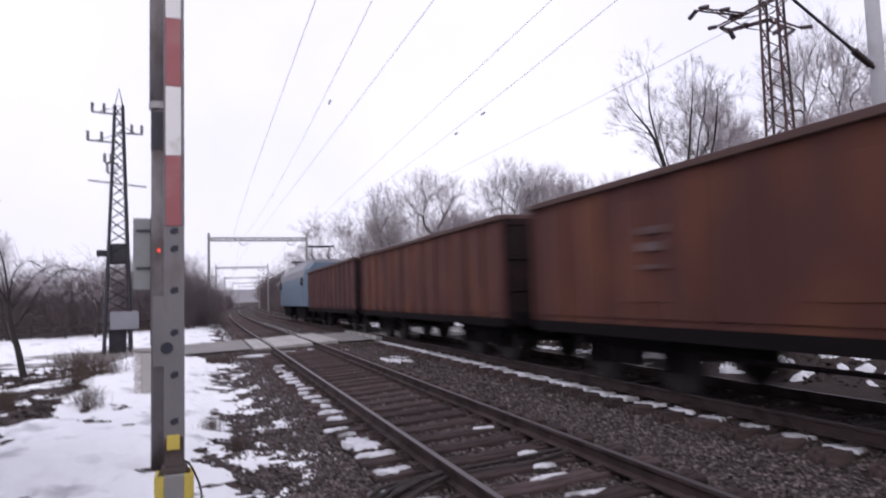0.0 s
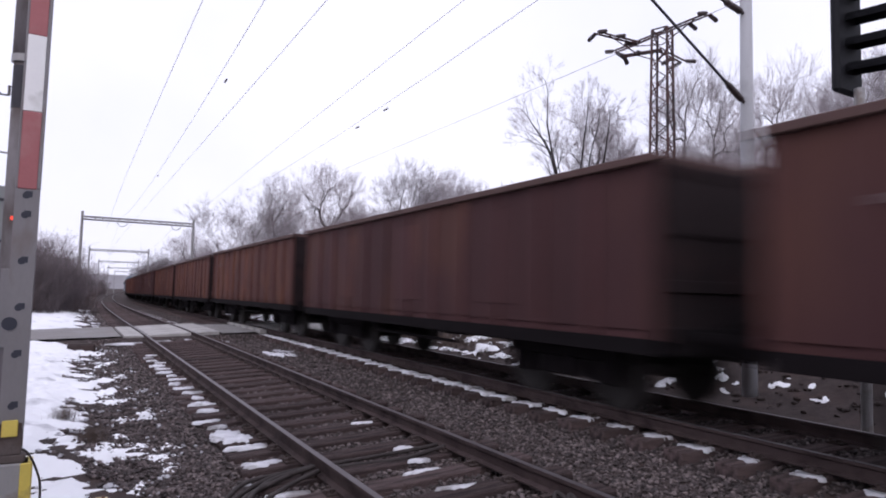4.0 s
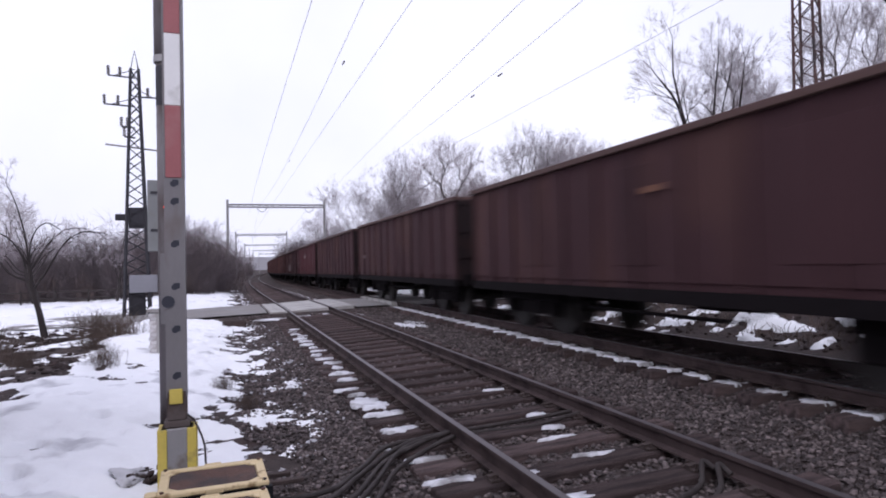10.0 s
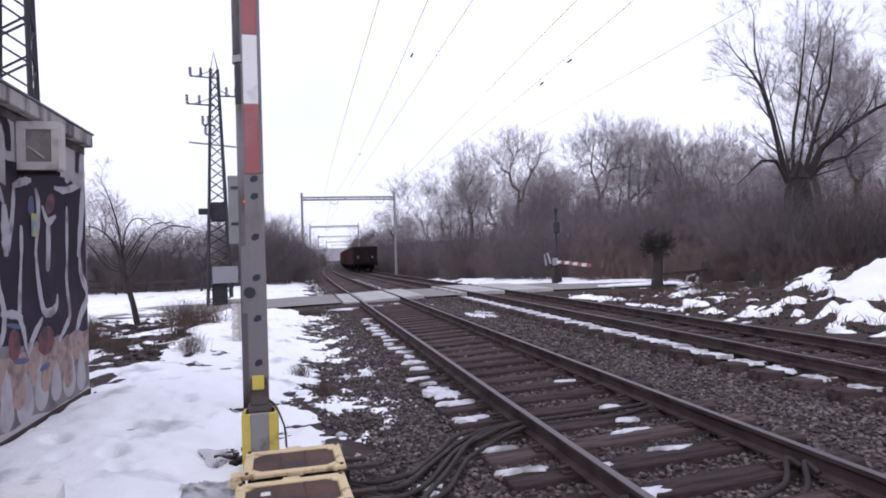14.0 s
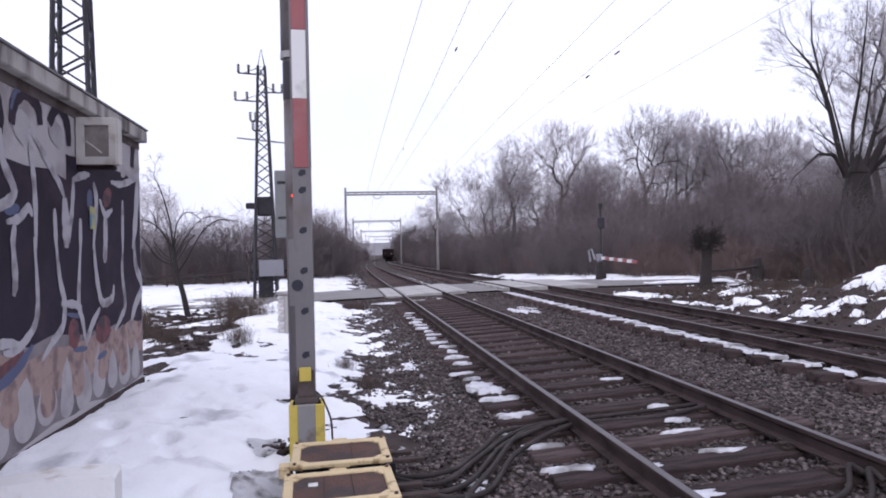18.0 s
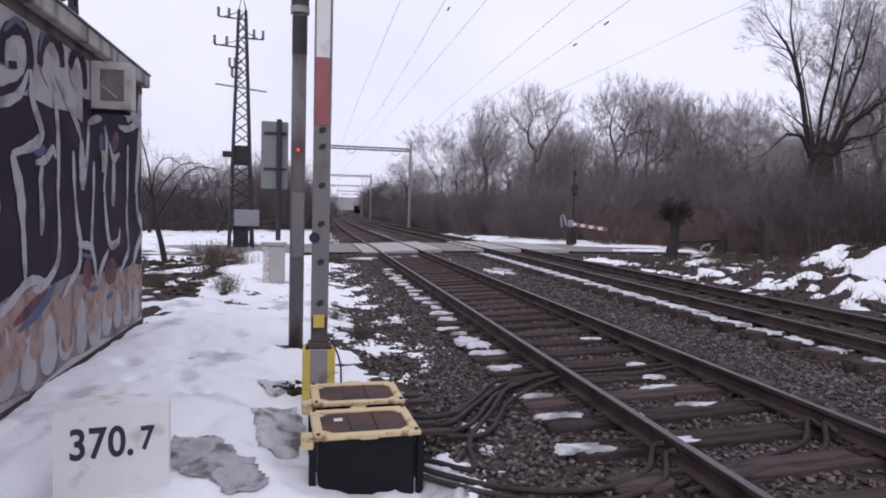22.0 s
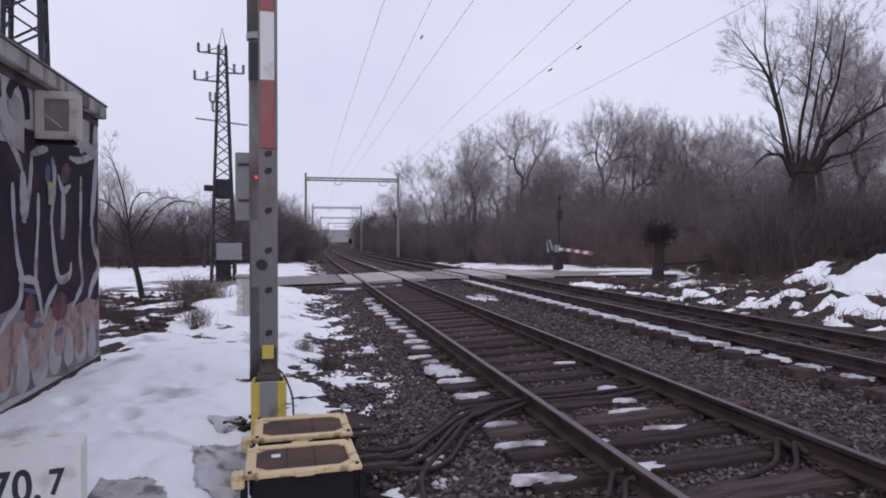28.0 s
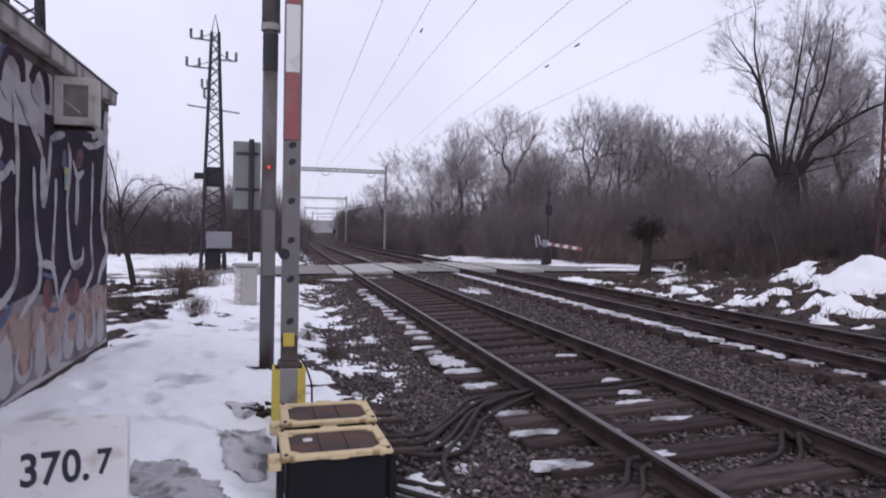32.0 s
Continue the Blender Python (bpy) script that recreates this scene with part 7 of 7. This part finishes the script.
# ---- catenary ----
def portal(y, z_beam, xl, xr, label):
    t = thing("catenary_portal", label, "catenary portal", "catenary portals", m=pose(*on_line(0, y, 0), 0, 0, -heading(y)))
    for x in (xl, xr):
        bm = bmesh.new()
        tube(bm, (x, 0, -1.0), (x, 0, z_beam + 0.65), 0.14, 0.10, 10)
        part("mast", bm, M_GALV, t)
    bm = bmesh.new()
    for dy in (-0.15, 0.15):
        tube(bm, (xl, dy, z_beam), (xr, dy, z_beam), 0.06, 0.06, 6)
        tube(bm, (xl, dy, z_beam + 0.22), (xr, dy, z_beam + 0.22), 0.06, 0.06, 6)
    n = 14
    for k in range(n):
        a, b = xl + (xr - xl) * k / n, xl + (xr - xl) * (k + 1) / n
        tube(bm, (a, -0.15, z_beam + 0.22 * (k % 2)), (b, -0.15, z_beam + 0.22 * ((k + 1) % 2)), 0.035, 0.02, 4)
    part("beam", bm, M_GALV, t, "lattice cross beam")
    for cx in (NEAR[0], FAR[0]):
        bm = bmesh.new()
        sweep(bm, [(cx - 0.42 + 0.06 * k, 0, z_beam - 0.42 * math.sin(math.pi * k / 14) ** 0.6) for k in range(15)], 0.03, 5)
        part("hanger", bm, M_GALV, t)


for y, zb in ((58, 7.15), (112, 7.6), (168, 7.9), (224, 8.0), (284, 8.2)):
    portal(y, zb, -2.15, 6.25, "grey steel catenary portal spanning both tracks")


def wire(points, r, label):
    bm = bmesh.new()
    sweep(bm, [Vector(p) for p in points], r, 5)
    return solid("overhead_wire", bm, M_WIRE, label, "wire", "overhead wires")


def span_points(x0, x1, z0, sag, ys=(-50, 6, 58, 112, 168, 224), dx=0.0):
    out = []
    for a, b in zip(ys, ys[1:]):
        for k in range(8):
            t = k / 8
            y = a + (b - a) * t
            out.append(on_line(x0 + (x1 - x0) * math.sin(y / 18.0) * 0.5, y, z0 - sag * 4 * t * (1 - t)))
    return out


wire([on_line(0.62 + 0.15 * math.sin(y / 17), y, 5.75) for y in range(-40, 240, 10)], 0.0040, "contact wire over the near track")
wire(span_points(0.55, 0.65, 7.35, 0.95), 0.0052, "sagging carrier wire over the near track")
wire([on_line(4.95 + 0.1 * math.sin(y / 15), y, 5.46 + 0.004 * max(0, y - 8)) for y in range(-40, 240, 10)], 0.0040, "contact wire over the far track")
wire(span_points(4.8, 4.9, 7.15, 0.75), 0.0052, "sagging carrier wire over the far track")
wire([on_line(-0.32, y, 7.3 - 0.012 * (y - 8)) for y in range(-40, 62, 10)], 0.006, "feeder wire above the verge")
wire([on_line(4.1 + 0.022 * (y - 8), y, 7.45 - 0.012 * (y - 8)) for y in range(-40, 62, 10)], 0.0052, "return wire beside the far track")
for x, y, z in ((0.76, 15.8, 6.72), (4.82, 15.2, 6.55), (4.84, 17.2, 6.5), (0.75, 30, 6.5), (4.85, 31, 6.45)):
    bm = bmesh.new()
    tube(bm, (x, y - 0.12, z), (x, y + 0.12, z), 0.022, 0.022, 8)
    solid("wire_clamp", bm, M_INSUL, "small dark clamp on an overhead wire", "clamp", "wire clamps")

# concrete mast with cantilever beyond the far track
mast = thing("catenary_mast", "pale concrete catenary mast with insulated cantilever arms", "mast", m=pose(8.42, 7.05, 0))
bm = bmesh.new()
tube(bm, (0, 0, -0.5), (0, 0, 9.5), 0.135, 0.10, 16)
part("pole", bm, M_MAST, mast, smooth=True)
for z0, p1 in ((5.25, (-3.3, -0.2, 6.75)), (6.98, (-3.3, -0.2, 7.35))):
    d = (Vector(p1) - Vector((0, 0, z0))).normalized()
    s = Vector((0, 0, z0)) + d * 0.16
    bm = bmesh.new()
    for k in range(6):
        c = s + d * (0.05 + 0.08 * k)
        tube(bm, c, c + d * 0.05, 0.065, 0.045, 10)
    tube(bm, s - d * 0.1, s + d * 0.6, 0.035, 0.035, 6)
    part("insulator", bm, M_INSUL, mast, "dark ribbed insulator")
    bm = bmesh.new()
    tube(bm, s + d * 0.55, p1, 0.024, 0.022, 8)
    part("cantilever_tube", bm, M_DARKSTEEL, mast)
# light signal with long hoods
sig = thing("light_signal", "dark railway light signal with four long hoods", "railway signal", m=pose(7.05, 4.45, 0, 0, 0, 0))
bm = bmesh.new()
tube(bm, (0, 0, -0.3), (0, 0, 4.6), 0.07, 0.07, 12)
part("pole", bm, M_GALV, sig)
bm = bmesh.new()
box(bm, -0.32, 0.1, 4.55, 0.32, 0.22, 6.6, 0.04)
part("backboard", bm, M_BLACK, sig, "black backboard")
for k in range(5):
    z = 4.85 + 0.36 * k
    bm = bmesh.new()
    n = 10
    rings = []
    for yy in (0.1, -0.42):
        rings.append([bm.verts.new((0.15 * math.cos(math.pi * i / n), yy, z + 0.15 * math.sin(math.pi * i / n) - (0.05 if yy < 0 else 0))) for i in range(n + 1)])
    for i in range(n):
        bm.faces.new((rings[0][i], rings[0][i + 1], rings[1][i + 1], rings[1][i]))
    bmesh.ops.solidify(bm, geom=bm.faces[:], thickness=0.012)
    part("hood", bm, M_BLACK, sig, "black lamp hood")

# far barrier and fence at the lane
fb = thing("barrier_boom", "lowered red and white barrier arm on a dark pedestal", "barrier", m=pose(9.9, 28.4, 0.0, 0, 0, -1))
bm = bmesh.new()
prism(bm, [(-0.22, -0.2), (0.22, -0.2), (0.14, 0.8), (-0.14, 0.8)], [(Vector((0, -0.15, 0)), Vector((1, 0, 0)), Vector((0, 0, 1))), (Vector((0, 0.25, 0)), Vector((1, 0, 0)), Vector((0, 0, 1)))])
part("pedestal", bm, M_BARKDARK, fb, "dark pedestal")
bm = bmesh.new()
box(bm, -0.12, 0.05, 0.92, 0.12, 0.32, 1.28, 0.03)
part("gearbox", bm, M_BOXGREY, fb, "grey drive housing")
bm = bmesh.new()
sweep(bm, [(-0.1, 0.5, 1.0), (-0.1, 0.9, 1.5), (-0.1, 1.3, 1.45), (-0.1, 1.1, 0.9)], 0.05, 6)
part("counterweight_arm", bm, M_BOXGREY, fb)
for k in range(8):
    y0 = -0.1 - 0.47 * k
    bm = bmesh.new()
    box(bm, -0.03, y0 - 0.468, 1.02 - 0.018 * k, 0.03, y0, 1.16 - 0.018 * k)
    part("stripe", bm, M_WHITE if k % 2 == 0 else M_RED, fb, "white stripe" if k % 2 == 0 else "faded red stripe")
bm = bmesh.new()
tube(bm, (0.1, 0.2, 0.8), (0.1, 0.2, 3.5), 0.05, 0.04, 8)
box(bm, -0.06, 0.04, 2.5, 0.26, 0.24, 3.05, 0.05)
box(bm, 0.02, 0.1, 3.45, 0.18, 0.26, 3.7, 0.03)
part("signal_head", bm, M_DARKSTEEL, fb, "dark crossing light head")
culvert = thing("culvert_block", "small dark concrete culvert headwall in snow", "culvert", m=pose(-1.9, 20.6, -0.25))
bm = bmesh.new()
box(bm, -0.35, -0.2, -0.1, 0.35, 0.3, 0.22, 0.05)
part("block", bm, M_SOIL, culvert)

# distant wooded rise that closes the view
nb = 160
vs, fs = [], []
for k in range(nb + 1):
    a = radians(-100 + 200 * k / nb)
    rr = 700
    hgt = 14 + 7 * float(fbm(k * 0.21, 0.5, 1, 4, 3)) + 10 * abs(math.sin(a))
    vs += [(rr * math.sin(a), rr * math.cos(a), -12), (rr * math.sin(a), rr * math.cos(a), hgt)]
fs = [(2 * k, 2 * k + 2, 2 * k + 3, 2 * k + 1) for k in range(nb)]
tagged(new("backdrop", raw_mesh("backdrop", vs, fs, M_FAR)), "distant wooded rise with mist painted into its pale colour", "backdrop", kind="structure")


# ---- what moves ----
def train_pose(y):
    p = on_line(FAR_X, y, FAR_Z)
    slope = math.degrees(math.atan2(float(grade(y + 3) - grade(y - 3)), 6))
    return pose(p.x, p.y, p.z, slope, 0, -heading(y))


def motions():
    for k, w in enumerate(wagons):
        first = REAR_AT_11 + PITCH * (k + 0.5)
        walk(w, [(t, train_pose(first + SPEED * (t - 11))) for t in TIMES])
    first = REAR_AT_11 + PITCH * 20 + 8.2
    walk(loco, [(t, train_pose(first + SPEED * (t - 11))) for t in TIMES])


motions()
